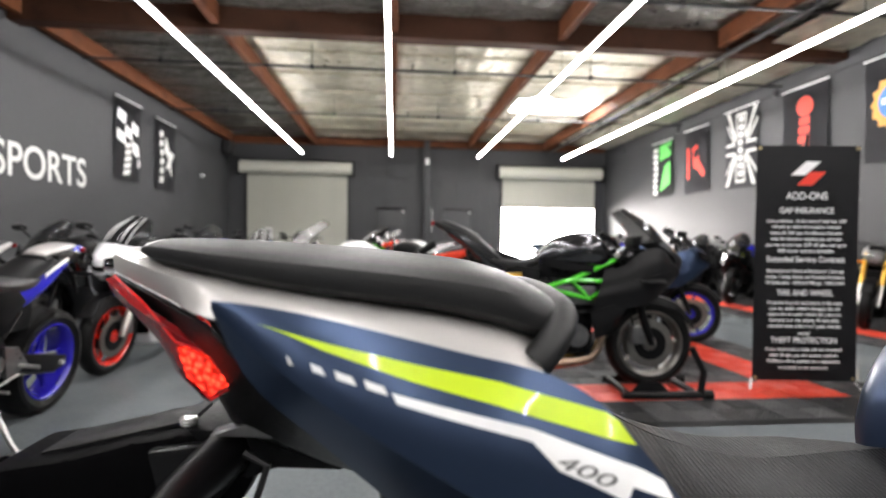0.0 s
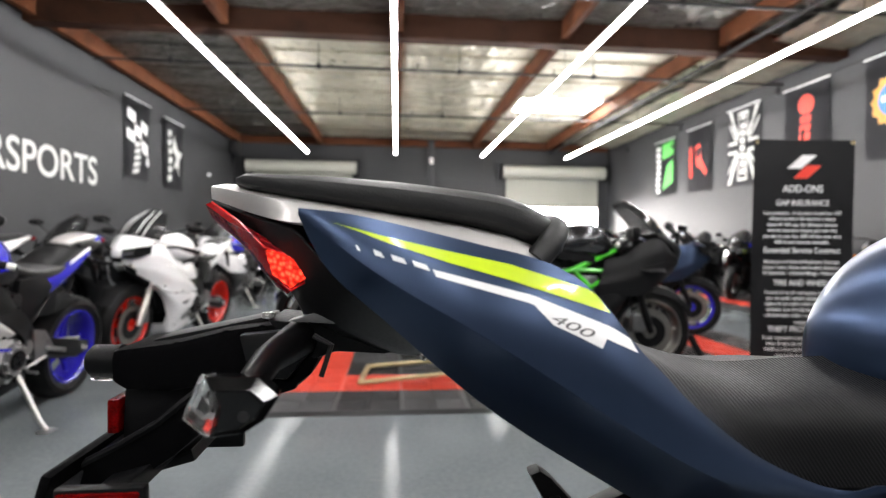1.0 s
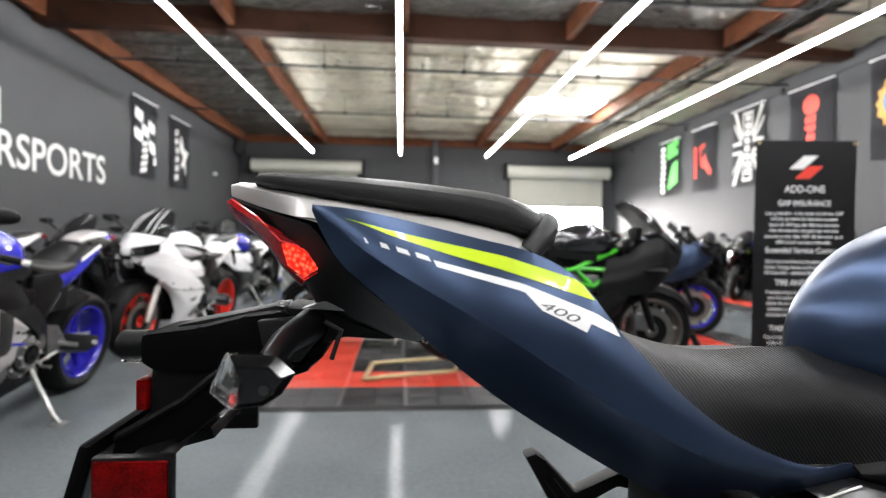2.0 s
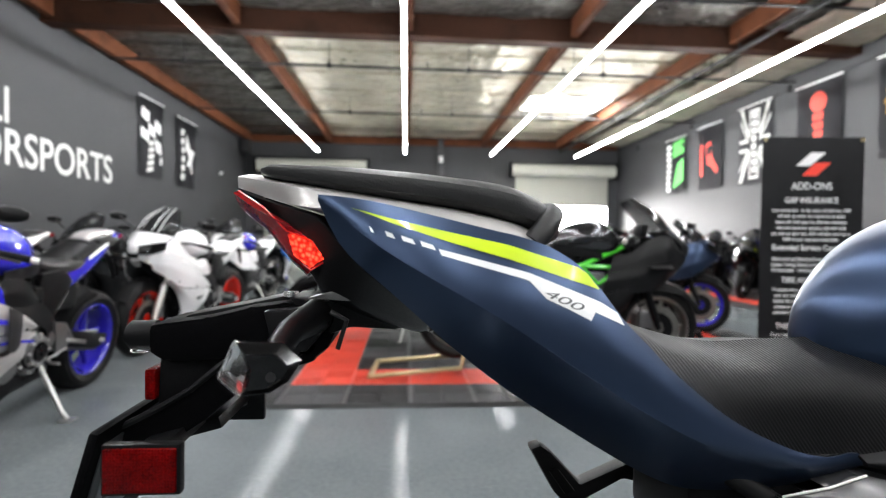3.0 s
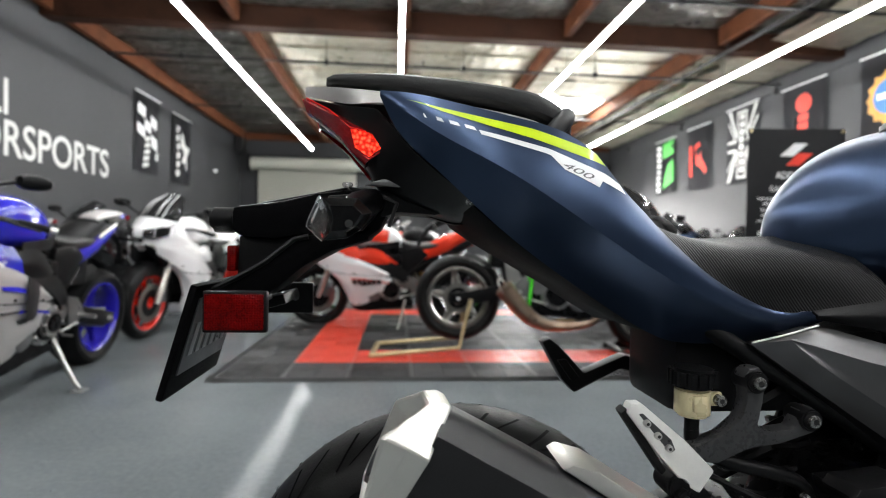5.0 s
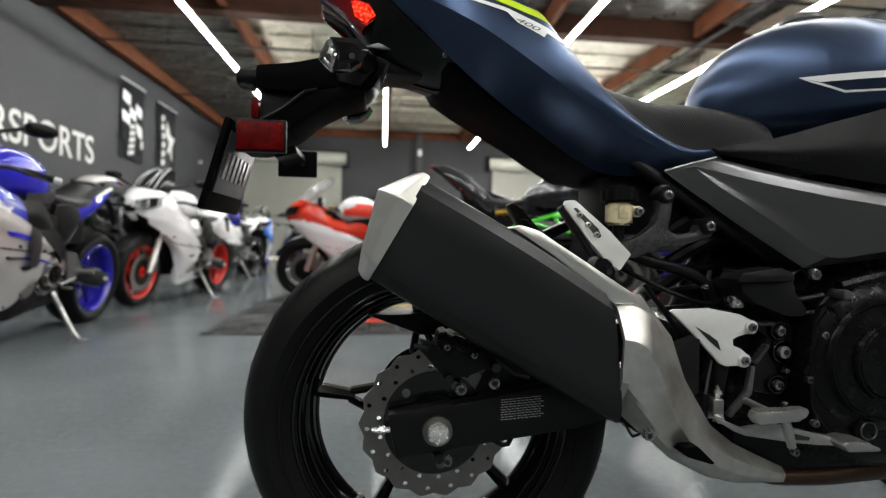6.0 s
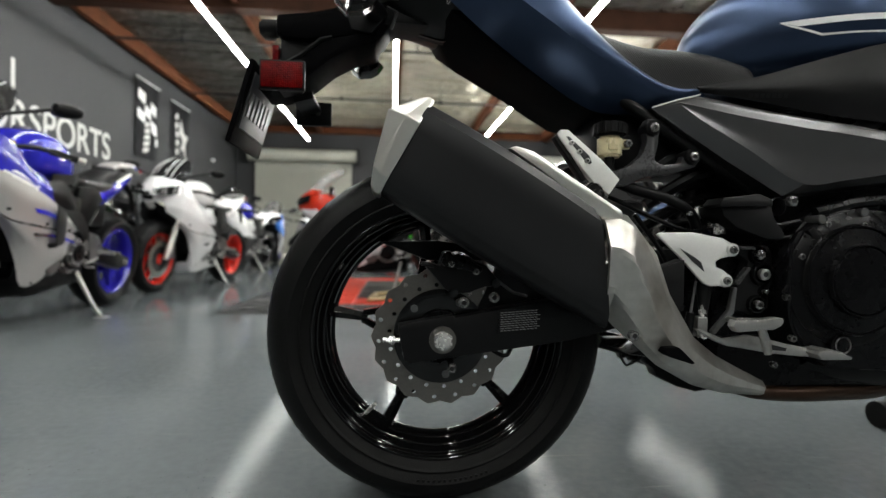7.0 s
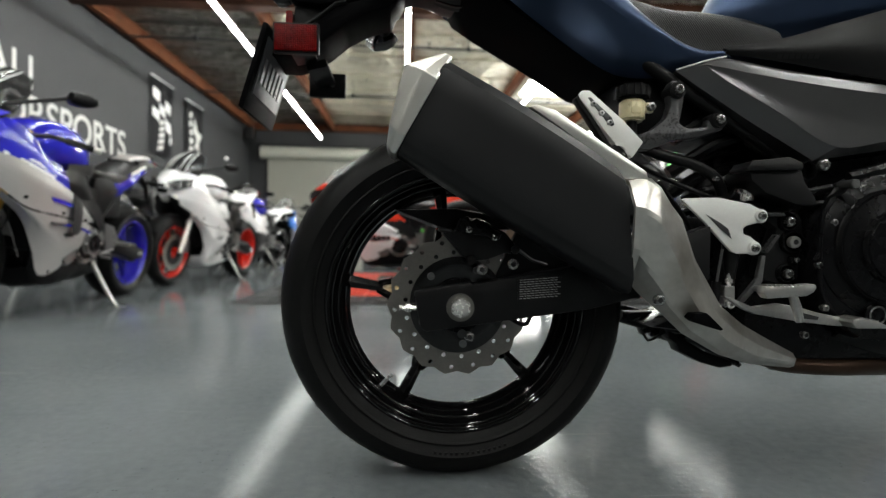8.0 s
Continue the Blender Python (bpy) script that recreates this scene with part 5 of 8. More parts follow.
sport_bike("white and blue sport bike further down the row", at_front(-2.1, 11.2, -80), tank=WHITEGLOSS, upper=WHITEGLOSS, lower=BLUE, tail=BLUE)
# second row against the wall
sport_bike("black naked motorcycle with tall mirrors by the wall", at(-3.45, 4.3, -100), tank=BLUE, upper=BLACK, tail=SILVER, naked=True)
sport_bike("black sport bike with red tail by the wall", at(-3.35, 6.6, -98), tank=BLACK, upper=GLOSSBLACK, lower=BLACK, tail=RED)
sport_bike("black naked motorcycle by the wall", at(-3.5, 9.0, -95), tank=GLOSSBLACK, upper=BLACK, naked=True)
sport_bike("white and black sport bike by the wall", at(-3.5, 11.6, -95), tank=WHITEGLOSS, upper=BLACK, lower=WHITEGLOSS, tail=BLACK)
# on the tile mat
sport_bike("red and white racing sport bike on the tile mat", at(0.56, 4.66, 181), tank=WHITEGLOSS, cheek=RED, upper=RED, lower=WHITEGLOSS, tail=RED, wheels=GLOSSBLACK, fork=GOLD, screen=GLASS, mirrors=False, badge=GLOSSBLACK, middle=WHITEGLOSS, accent=RED)
h2 = sport_bike("black track bike with green tubular frame on a stand", pose(0.36, 3.25, 0.115, 0, 2.4, -4.0), rise=0.07, tank=MIRRORSILVER, upper=MATTE, tail=MATTE, wheels=DISCSTEEL, frame=GREEN, fork=BLACK, half=True, star=True, trellis=True, stand=False, mirrors=False, big_exhaust=True, lamps=False)
sport_bike("dark blue sport bike with blue wheels behind the mat", at_front(3.12, 4.85, -24), tank=NAVY, upper=NAVY, lower=BLACK, tail=NAVY, wheels=BLUEWHEEL, fork=BLACK)
# behind the mat
sport_bike("green and white sport bike behind the mat", at(1.1, 7.0, 172), tank=BLACK, upper=GREEN, lower=BLACK, tail=BLACK)
sport_bike("red and white sport bike behind the mat", at(1.3, 8.3, 175), tank=WHITEGLOSS, upper=RED, lower=RED, tail=RED, wheels=REDWHEEL, screen=GLASS)
sport_bike("white sport bike with red trim behind the mat", at(0.9, 9.6, 178), tank=RED, upper=WHITEGLOSS, lower=RED, tail=WHITEGLOSS, screen=GLASS)
sport_bike("black sport bike behind the mat", at(2.6, 8.3, 10), tank=BLACK, upper=GLOSSBLACK, lower=BLACK)
sport_bike("blue and black sport bike near the open door", at(3.2, 10.2, -20), tank=BLUE, upper=BLUE, lower=BLACK, tail=BLACK)
sport_bike("black naked motorcycle near the open door", at(4.2, 11.8, -60), tank=GLOSSBLACK, upper=BLACK, naked=True)
# row along the banner wall
sport_bike("black sport bike with amber indicators by the banner wall", at_front(5.95, 9.5, -140), tank=GLOSSBLACK, upper=GLOSSBLACK, lower=BLACK, tail=BLACK)
sport_bike("blue and black sport bike by the banner wall", at_front(5.72, 8.0, -140), tank=BLUE, upper=GLOSSBLACK, lower=BLACK, tail=BLUE)
sport_bike("black and lime naked motorcycle by the banner wall", at_front(5.75, 6.75, -140), tank=LIME, upper=BLACK, naked=True)
sport_bike("grey naked motorcycle with gold fork by the banner wall", at_front(5.8, 5.55, -140), tank=GRAPHITE, upper=GRAPHITE, naked=True, fork=GOLD)
sport_bike("black naked motorcycle by the banner wall near the entrance", at_front(5.85, 4.3, -140), tank=GLOSSBLACK, upper=BLACK, naked=True)
sport_bike("grey sport bike by the banner wall", at_front(5.9, 11.2, -140), tank=GRAPHITE, upper=GRAPHITE, lower=BLACK)
sport_bike("blue sport bike by the banner wall near the open door", at_front(5.9, 12.8, -140), tank=BLUE, upper=BLUE, lower=BLACK)

# paddock stands under the track bike
M2 = pose(0.38, 3.25, 0, 0, 0, -4.0)
fs = thing("front_stand", "black tubular front wheel stand under the track bike", "paddock stand", M2)
for s in (-1, 1):
    part("rail", tube([(1.16, s * 0.2, 0.045), (1.5, s * 0.2, 0.045), (1.72, s * 0.2, 0.05)], 0.024, 10), MATTE, fs)
    part("upright", tube([(1.68, s * 0.2, 0.05), (1.70, s * 0.2, 0.2), (1.62, s * 0.19, 0.36)], 0.022, 10), MATTE, fs)
    part("end_cap", tube([(1.70, s * 0.2, 0.048), (1.76, s * 0.2, 0.048)], 0.032, 12), RUBBER, fs)
    part("gusset", prism([(1.22, 0.05), (1.5, 0.05), (1.42, 0.12), (1.3, 0.13)], s * 0.17 - 0.004, s * 0.17 + 0.004), MATTE, fs)
part("crossbar", tube([(1.66, -0.19, 0.05), (1.66, 0.19, 0.05)], 0.024, 10), MATTE, fs)
part("crossbar", tube([(1.2, -0.2, 0.05), (1.2, 0.2, 0.05)], 0.022, 10), MATTE, fs)
rs = thing("rear_stand", "worn brass-coloured rear paddock stand", "paddock stand", M2)
for s in (-1, 1):
    part("rail", tube([(-0.62, s * 0.22, 0.03), (0.0, s * 0.2, 0.09), (0.08, s * 0.16, 0.43)], 0.017, 8), BRASS, rs)
part("crossbar", tube([(-0.62, -0.22, 0.03), (-0.62, 0.22, 0.03)], 0.02, 10), BRASS, rs)


# ---- the navy motorcycle in front of the camera ----
from mathutils.bvhtree import BVHTree

hero = thing("motorcycle", "navy sport motorcycle with lime and white stripes and black exhaust", "motorcycle", pose(0, 0.11, 0))


def mid_y(z):
    """The bike's middle plane, which leans a little."""
    return 0.09 + 0.115 * z


def H(name, bm, material, label="", parent=None, left=False, smooth=True):
    """A part of the navy bike, given in the hall's coordinates; left: on its far side."""
    if left:
        for v in bm.verts:
            v.co.y = 2 * mid_y(v.co.z) - v.co.y
        bmesh.ops.reverse_faces(bm, faces=bm.faces)
    bmesh.ops.translate(bm, verts=bm.verts, vec=(0, -0.11, 0))
    return part(name, bm, material, parent or hero, label, smooth)


def both(name, make, material, label=""):
    return H(name, make(), material, label), H(name, make(), material, label, left=True)


# tail panels
PANEL_TOP = [(-0.104, 0.062, 1.016), (-0.063, 0.055, 1.011), (-0.019, 0.050, 1.002), (0.057, 0.042, 0.984), (0.093, 0.040, 0.976), (0.126, 0.040, 0.964),
             (0.156, 0.035, 0.942), (0.192, 0.030, 0.896), (0.216, 0.030, 0.872), (0.245, 0.030, 0.843), (0.310, 0.040, 0.794), (0.383, 0.055, 0.758), (0.43, 0.061, 0.747), (0.467, 0.066, 0.750), (0.489, 0.070, 0.738)]
PANEL_RIDGE = [(-0.103, 0.062, 1.013), (-0.035, 0.034, 0.963), (0.07, 0.011, 0.903), (0.246, 0.016, 0.794), (0.39, 0.056, 0.739), (0.488, 0.071, 0.7375)]
PANEL_LOW = [(-0.1025, 0.064, 1.011), (-0.078, 0.060, 0.965), (-0.03, 0.060, 0.922), (0.06, 0.063, 0.844), (0.148, 0.073, 0.783), (0.25, 0.083, 0.722), (0.31, 0.0855, 0.706), (0.403, 0.080, 0.712), (0.487, 0.071, 0.737)]


def by_x(pts, n):
    """n points of a smooth curve at even steps of x."""
    fine = spline(pts, 400)
    out = []
    for i in range(n):
        x = fine[0].x + (fine[-1].x - fine[0].x) * i / (n - 1)
        k = min(range(399), key=lambda q: abs((fine[q].x + fine[q + 1].x) / 2 - x))
        a, b = fine[k], fine[k + 1]
        out.append(a.lerp(b, min(1, max(0, (x - a.x) / max(1e-6, b.x - a.x)))))
    return out


def panel_bm():
    rows = [by_x(r, 60) for r in (PANEL_TOP, PANEL_RIDGE, PANEL_LOW)]
    up = [[p.lerp(q, u) + Vector((0, -0.008, 0.003)) * (math.sin(math.pi * u) * math.sin(math.pi * i / 59)) for i, (p, q) in enumerate(zip(rows[0], rows[1]))] for u in (0, 0.2, 0.4, 0.6, 0.8, 0.92)]
    low = [[p.lerp(q, u) + Vector((0, -0.003, 0)) * (math.sin(math.pi * u) * math.sin(math.pi * i / 59)) for i, (p, q) in enumerate(zip(rows[1], rows[2]))] for u in (0, 0.08, 0.3, 0.5, 0.7, 0.85, 1)]
    bm = grid(up + low)
    bmesh.ops.remove_doubles(bm, verts=bm.verts, dist=0.0004)
    bmesh.ops.recalc_face_normals(bm, faces=bm.faces)
    bmesh.ops.solidify(bm, geom=bm.faces[:], thickness=0.003)
    return bm


surface = panel_bm()
tree = BVHTree.FromBMesh(surface)
surface.free()
panel_r, panel_l = both("tail_panel", panel_bm, NAVY)
for panel in (panel_r, panel_l):
    panel.data.set_sharp_from_angle(angle=radians(30))


def decal(top, low, material, name, n=24, m=4, off=0.0009, tr=None, label=""):
    """A thin foil laid on the right tail panel between two curves in x and z."""
    rows = [straight([(x, 0, z) for x, z in r], n) for r in (top, low)]
    g = [[rows[0][i].lerp(rows[1][i], j / (m - 1)) for i in range(n)] for j in range(m)]
    for r in g:
        for p in r:
            hit, normal, _, _ = (tr or tree).ray_cast(Vector((p.x, -1, p.z)), Vector((0, 1, 0)))
            p.y = (hit.y if hit else 0.05) - off
    return H(name, grid(g), material, label, parent=panel_r)


decal([(-0.073, 1.004), (-0.03, 0.993), (0.024, 0.981), (0.078, 0.970), (0.154, 0.947)], [(-0.055, 0.9985), (-0.03, 0.9885), (0.024, 0.9715), (0.077, 0.957), (0.168, 0.928)], LIME, "lime_stripe", 40, 6)
for x0, x1 in ((-0.053, -0.049), (-0.038, -0.029), (-0.023, -0.010), (-0.005, 0.009)):
    z = lambda x: 0.9745 - 0.27 * (x + 0.03)
    decal([(x0, z(x0) + 0.005), (x1 - 0.002, z(x1) + 0.005)], [(x0 + 0.002, z(x0)), (x1 + 0.001, z(x1))], WHITEDECAL, "white_dash", 4, 2)
decal([(0.012, 0.9655), (0.096, 0.9445), (0.166, 0.917), (0.185, 0.906)], [(0.015, 0.9595), (0.094, 0.938), (0.166, 0.905), (0.191, 0.894)], WHITEDECAL, "white_stripe", 30, 3)
decal([(0.092, 0.9415), (0.130, 0.929), (0.163, 0.914)], [(0.112, 0.9205), (0.133, 0.911), (0.154, 0.9005)], WHITEDECAL, "white_badge_field", 14, 6, 0.0011)
# slanted digits on the badge
cu = bpy.data.curves.new("number", "FONT")
cu.body, cu.size, cu.shear = "400", 0.0185, 0.5
tmp = bpy.data.objects.new("number", cu)
scene.collection.objects.link(tmp)
me = bpy.data.meshes.new_from_object(tmp.evaluated_get(bpy.context.evaluated_depsgraph_get()))
bpy.data.objects.remove(tmp)
bm = bmesh.new()
bm.from_mesh(me)
bpy.data.meshes.remove(me)
for v in bm.verts:
    u, w = v.co.x * 1.38, v.co.y * 0.68
    x, zz = 0.1075 + u * 0.93 + w * 0.05, 0.9245 - u * 0.40 + w * 0.92
    hit, _, _, _ = tree.ray_cast(Vector((x, -1, zz)), Vector((0, 1, 0)))
    v.co = (x, (hit.y if hit else 0.04) - 0.0018, zz)
H("number", bm, GRAPHITE, "black slanted number on a white field", parent=panel_r, smooth=False)
bolt(hero, 0.008, 0.064 - 0.11, 0.884, 0.0042, "", BOLTSTEEL, 0.002)


def silver_bm():
    return skin([[(-0.205, 0.18, 1.049), (-0.15, 0.15, 1.043), (-0.09, 0.12, 1.032), (0.0, 0.11, 1.017), (0.09, 0.11, 1.0), (0.125, 0.11, 0.985)],
                 [(-0.210, 0.15, 1.043), (-0.155, 0.105, 1.031), (-0.087, 0.08, 1.019), (0.004, 0.072, 1.006), (0.085, 0.070, 0.991), (0.118, 0.070, 0.976)],
                 [(-0.209, 0.15, 1.030), (-0.151, 0.11, 1.012), (-0.106, 0.068, 1.004), (-0.019, 0.056, 0.999), (0.057, 0.048, 0.981), (0.112, 0.046, 0.966)]], 26, 10, 0.003, crease=True)


both("tail_cover", silver_bm, TAILSILVER, "silver grey tail cover")


def undertail_bm():
    return skin([[(-0.209, 0.152, 1.028), (-0.151, 0.112, 1.010), (-0.108, 0.073, 0.998), (-0.085, 0.067, 0.973), (-0.063, 0.067, 0.948), (-0.030, 0.067, 0.921), (0.010, 0.067, 0.892), (0.04, 0.072, 0.885)],
                 [(-0.203, 0.16, 1.010), (-0.165, 0.142, 0.988), (-0.138, 0.13, 0.958), (-0.122, 0.13, 0.936), (-0.108, 0.13, 0.908), (-0.037, 0.13, 0.880), (-0.005, 0.13, 0.871), (0.03, 0.12, 0.882)],
                 [(-0.2, 0.185, 1.008), (-0.16, 0.185, 0.982), (-0.135, 0.185, 0.952), (-0.117, 0.185, 0.928), (-0.10, 0.185, 0.90), (-0.035, 0.20, 0.872), (0.0, 0.20, 0.862), (0.05, 0.20, 0.862)]], 34, 10, 0.003, sharp=True)


both("undertail", undertail_bm, MATTE)
FENDER = ((-0.035, 0.921, 0.908), (-0.013, 0.905, 0.888), (0.003, 0.890, 0.858), (0.046, 0.855, 0.830), (0.10, 0.814, 0.800), (0.156, 0.778, 0.769),
          (0.205, 0.747, 0.738), (0.252, 0.722, 0.711), (0.31, 0.706, 0.700), (0.36, 0.708, 0.700), (0.40, 0.713, 0.715))
H("inner_fender", ring_loft([[(x, 0.090, near + 0.002), (x, 0.12, near * 0.6 + far * 0.4), (x, 0.20, far + 0.006), (x, 0.275, far), (x, 0.288, far + 0.012), (x, 0.288, far + 0.045), (x, 0.090, near + 0.03)] for x, near, far in FENDER]), FENDERBLACK, "smooth black inner rear fender")


def lamp_bm():
    return skin([[(-0.2085, 0.147, 1.0265), (-0.174, 0.124, 1.006), (-0.126, 0.108, 0.980), (-0.088, 0.094, 0.960)], [(-0.203, 0.152, 1.012), (-0.165, 0.132, 0.984), (-0.14, 0.118, 0.957), (-0.118, 0.112, 0.940)], [(-0.2, 0.16, 1.009), (-0.158, 0.15, 0.975), (-0.134, 0.14, 0.948), (-0.122, 0.13, 0.934)]], 20, 8, 0.006)


def glow_bm():
    return skin([[(-0.142, 0.108, 0.979), (-0.112, 0.097, 0.971), (-0.092, 0.091, 0.960)], [(-0.136, 0.112, 0.956), (-0.122, 0.108, 0.946), (-0.118, 0.107, 0.943)]], 10, 6, 0.004)


for side in (False, True):
    tlp = H("tail_lamp", lamp_bm(), LAMPRED, "red plastic tail lamp", left=side)
    H("lit_cell", glow_bm(), LAMPGLOW, "glowing red lamp cell", parent=tlp, left=side)
    H("lamp_edge", tube([(-0.2045, 0.1475, 1.0105), (-0.166, 0.128, 0.983), (-0.141, 0.114, 0.956), (-0.119, 0.105, 0.9395), (-0.091, 0.0925, 0.957)], 0.0013, 6), REDEDGE, parent=tlp, left=side)
    H("lamp_edge", tube([(-0.207, 0.1455, 1.0265), (-0.173, 0.1225, 1.0065), (-0.145, 0.1065, 0.981), (-0.118, 0.0995, 0.9735)], 0.001, 6), REDEDGE, parent=tlp, left=side)

# seats
ps = H("pillion_seat", loft([(-0.180, 1.046, 0.06, 0.005), (-0.170, 1.047, 0.082, 0.010), (-0.10, 1.038, 0.115, 0.016), (-0.03, 1.030, 0.127, 0.020), (0.04, 1.022, 0.130, 0.021), (0.092, 1.012, 0.130, 0.024), (0.125, 1.000, 0.123, 0.022), (0.148, 0.990, 0.10, 0.016), (0.158, 0.985, 0.06, 0.01)], 28, 30, 3.2, 0.199), VINYL)
H("grab_strap", tube([(0.112, 0.066, 0.972), (0.128, 0.072, 0.99), (0.140, 0.10, 1.003), (0.147, 0.20, 1.008), (0.140, 0.30, 1.003), (0.112, 0.33, 0.972)], 0.012, 10, 20), VINYL, "ribbed black grab strap", parent=ps)


def seat_bm():
    return skin([[(0.20, 0.188, 0.905), (0.235, 0.188, 0.885), (0.284, 0.188, 0.864), (0.365, 0.188, 0.847), (0.455, 0.188, 0.850), (0.53, 0.188, 0.853), (0.58, 0.188, 0.86)],
                 [(0.195, 0.085, 0.90), (0.235, 0.09, 0.876), (0.285, 0.083, 0.850), (0.37, 0.08, 0.828), (0.45, 0.082, 0.824), (0.52, 0.08, 0.815), (0.575, 0.08, 0.80)],
                 [(0.192, 0.045, 0.897), (0.222, 0.040, 0.866), (0.252, 0.037, 0.838), (0.312, 0.046, 0.792), (0.385, 0.062, 0.755), (0.45, 0.066, 0.748), (0.52, 0.056, 0.752), (0.572, 0.052, 0.768)]], 40, 16, 0.012)


both("rider_seat", seat_bm, SEAT, "ribbed black rider seat")

# tank and side panels
def tank_bm():
    return loft([(0.508, 0.846, 0.02, 0.014), (0.518, 0.852, 0.042, 0.050), (0.540, 0.862, 0.062, 0.076), (0.580, 0.876, 0.088, 0.099), (0.630, 0.887, 0.115, 0.116), (0.69, 0.895, 0.142, 0.127), (0.78, 0.898, 0.168, 0.130), (0.86, 0.890, 0.165, 0.118), (0.93, 0.88, 0.12, 0.085), (0.98, 0.86, 0.06, 0.04)], 48, 48, 2.15, 0.19)


tmp_bm = tank_bm()
tank_tree = BVHTree.FromBMesh(tmp_bm)
tmp_bm.free()
tank_ob = H("tank", tank_bm(), NAVY)
H("filler_cap", drum((0.72, 0.172), 0.038, 1.02, 1.035, 24, 0.004, axis="z"), GREYMETAL, parent=tank_ob)
for top, low in (([(0.633, 0.884), (0.72, 0.888), (0.82, 0.891)], [(0.662, 0.874), (0.731, 0.877), (0.82, 0.88)]), ([(0.633, 0.884), (0.7, 0.859)], [(0.651, 0.874), (0.7, 0.855)]), ([(0.7, 0.859), (0.754, 0.86), (0.82, 0.861)], [(0.7, 0.855), (0.754, 0.857), (0.82, 0.858)])):
    decal(top, low, WHITEDECAL, "white_line", 20, 3, 0.001, tank_tree)


def knee_bm():
    return skin([[(0.462, 0.054, 0.752), (0.565, 0.044, 0.770), (0.665, 0.036, 0.799), (0.808, 0.025, 0.838), (0.95, 0.04, 0.86)],
                 [(0.463, 0.045, 0.746), (0.566, 0.032, 0.748), (0.678, 0.02, 0.752), (0.805, 0.012, 0.765), (0.95, 0.02, 0.77)],
                 [(0.464, 0.05, 0.741), (0.567, 0.038, 0.725), (0.691, 0.028, 0.704), (0.802, 0.018, 0.691), (0.95, 0.02, 0.68)]], 24, 10, 0.004)


def side_bm():
    """Top band, hollow main face and a turned-under rim that meet in sharp creases."""
    crest = [(0.420, 0.044, 0.7215), (0.462, 0.048, 0.7325), (0.548, 0.030, 0.7115), (0.628, 0.011, 0.6935), (0.70, -0.003, 0.6805), (0.80, -0.010, 0.665), (0.98, -0.012, 0.643)]
    crease = [(0.420, 0.038, 0.7165), (0.447, 0.030, 0.710), (0.512, 0.012, 0.692), (0.618, -0.012, 0.669), (0.688, -0.026, 0.657), (0.80, -0.034, 0.640), (0.98, -0.034, 0.622)]
    swell = [((a[0] + b[0]) / 2, min(a[1], b[1]) + 0.006, (a[2] + b[2]) / 2 + 0.003) for a, b in zip(crest, crease)]
    rim = [(0.420, 0.038, 0.7165), (0.447, 0.028, 0.690), (0.533, 0.010, 0.632), (0.619, -0.006, 0.574), (0.698, -0.020, 0.581), (0.80, -0.029, 0.595), (0.98, -0.031, 0.612)]
    hollow = [((a[0] + b[0]) / 2, (a[1] + b[1]) / 2 + 0.002, (a[2] + b[2]) / 2) for a, b in zip(crease, rim)]
    edge = [(0.375, 0.052, 0.709), (0.412, 0.050, 0.684), (0.506, 0.036, 0.618), (0.601, 0.016, 0.553), (0.718, -0.002, 0.571), (0.80, -0.012, 0.582), (0.98, -0.016, 0.606)]
    bm = skin([crest, swell, crease], 44, 9, 0)
    for rows, m in (([crease, hollow, rim], 15), ([rim, edge], 3), ([edge, [(x, y + 0.05, z - 0.006) for x, y, z in edge]], 3), ([crest, [(x, y + 0.05, z - 0.003) for x, y, z in crest]], 3), ([[(0.420, 0.044, 0.7215), (0.398, 0.051, 0.7165), (0.375, 0.052, 0.709)], [(0.420, 0.038, 0.7165), (0.398, 0.046, 0.712), (0.375, 0.052, 0.709)]], 3)):
        sheet = skin(rows, 44, m, 0, sharp=len(rows) == 2)
        mesh = bpy.data.meshes.new("sheet")
        sheet.to_mesh(mesh)
        sheet.free()
        bm.from_mesh(mesh)
        bpy.data.meshes.remove(mesh)
    bmesh.ops.remove_doubles(bm, verts=bm.verts, dist=0.0006)
    bmesh.ops.recalc_face_normals(bm, faces=bm.faces)
    return bm


both("knee_panel", knee_bm, BLACK)
for cover in both("side_cover", side_bm, GRAPHITE, "graphite metallic side cover"):
    cover.data.set_sharp_from_angle(angle=radians(14))
tmp_bm = knee_bm()
knee_tree = BVHTree.FromBMesh(tmp_bm)
tmp_bm.free()
for k in range(7):
    x0 = 0.549 + 0.0102 * k
    decal([(x0, 0.7385), (x0 + 0.0078, 0.7385)], [(x0, 0.731), (x0 + 0.0078, 0.731)], MATTE, "faint_mark", 3, 2, 0.0008, knee_tree)
both("subframe_rail", lambda: prism([(0.20, 0.775), (0.26, 0.775), (0.380, 0.728), (0.654, 0.560), (0.609, 0.552), (0.345, 0.706)], 0.080, 0.105, 0.006), BLACK)

H("frame_tube", tube([(0.29, 0.074, 0.752), (0.337, 0.071, 0.722), (0.48, 0.069, 0.631), (0.626, 0.068, 0.538), (0.665, 0.068, 0.514)], 0.0115, 14), MATTE, "satin black frame tube")
H("edge_trim", tube([(0.376, 0.051, 0.7105), (0.42, 0.042, 0.7235), (0.462, 0.044, 0.7345)], 0.0013, 6), SILVERPLASTIC, "thin silver edge trim")

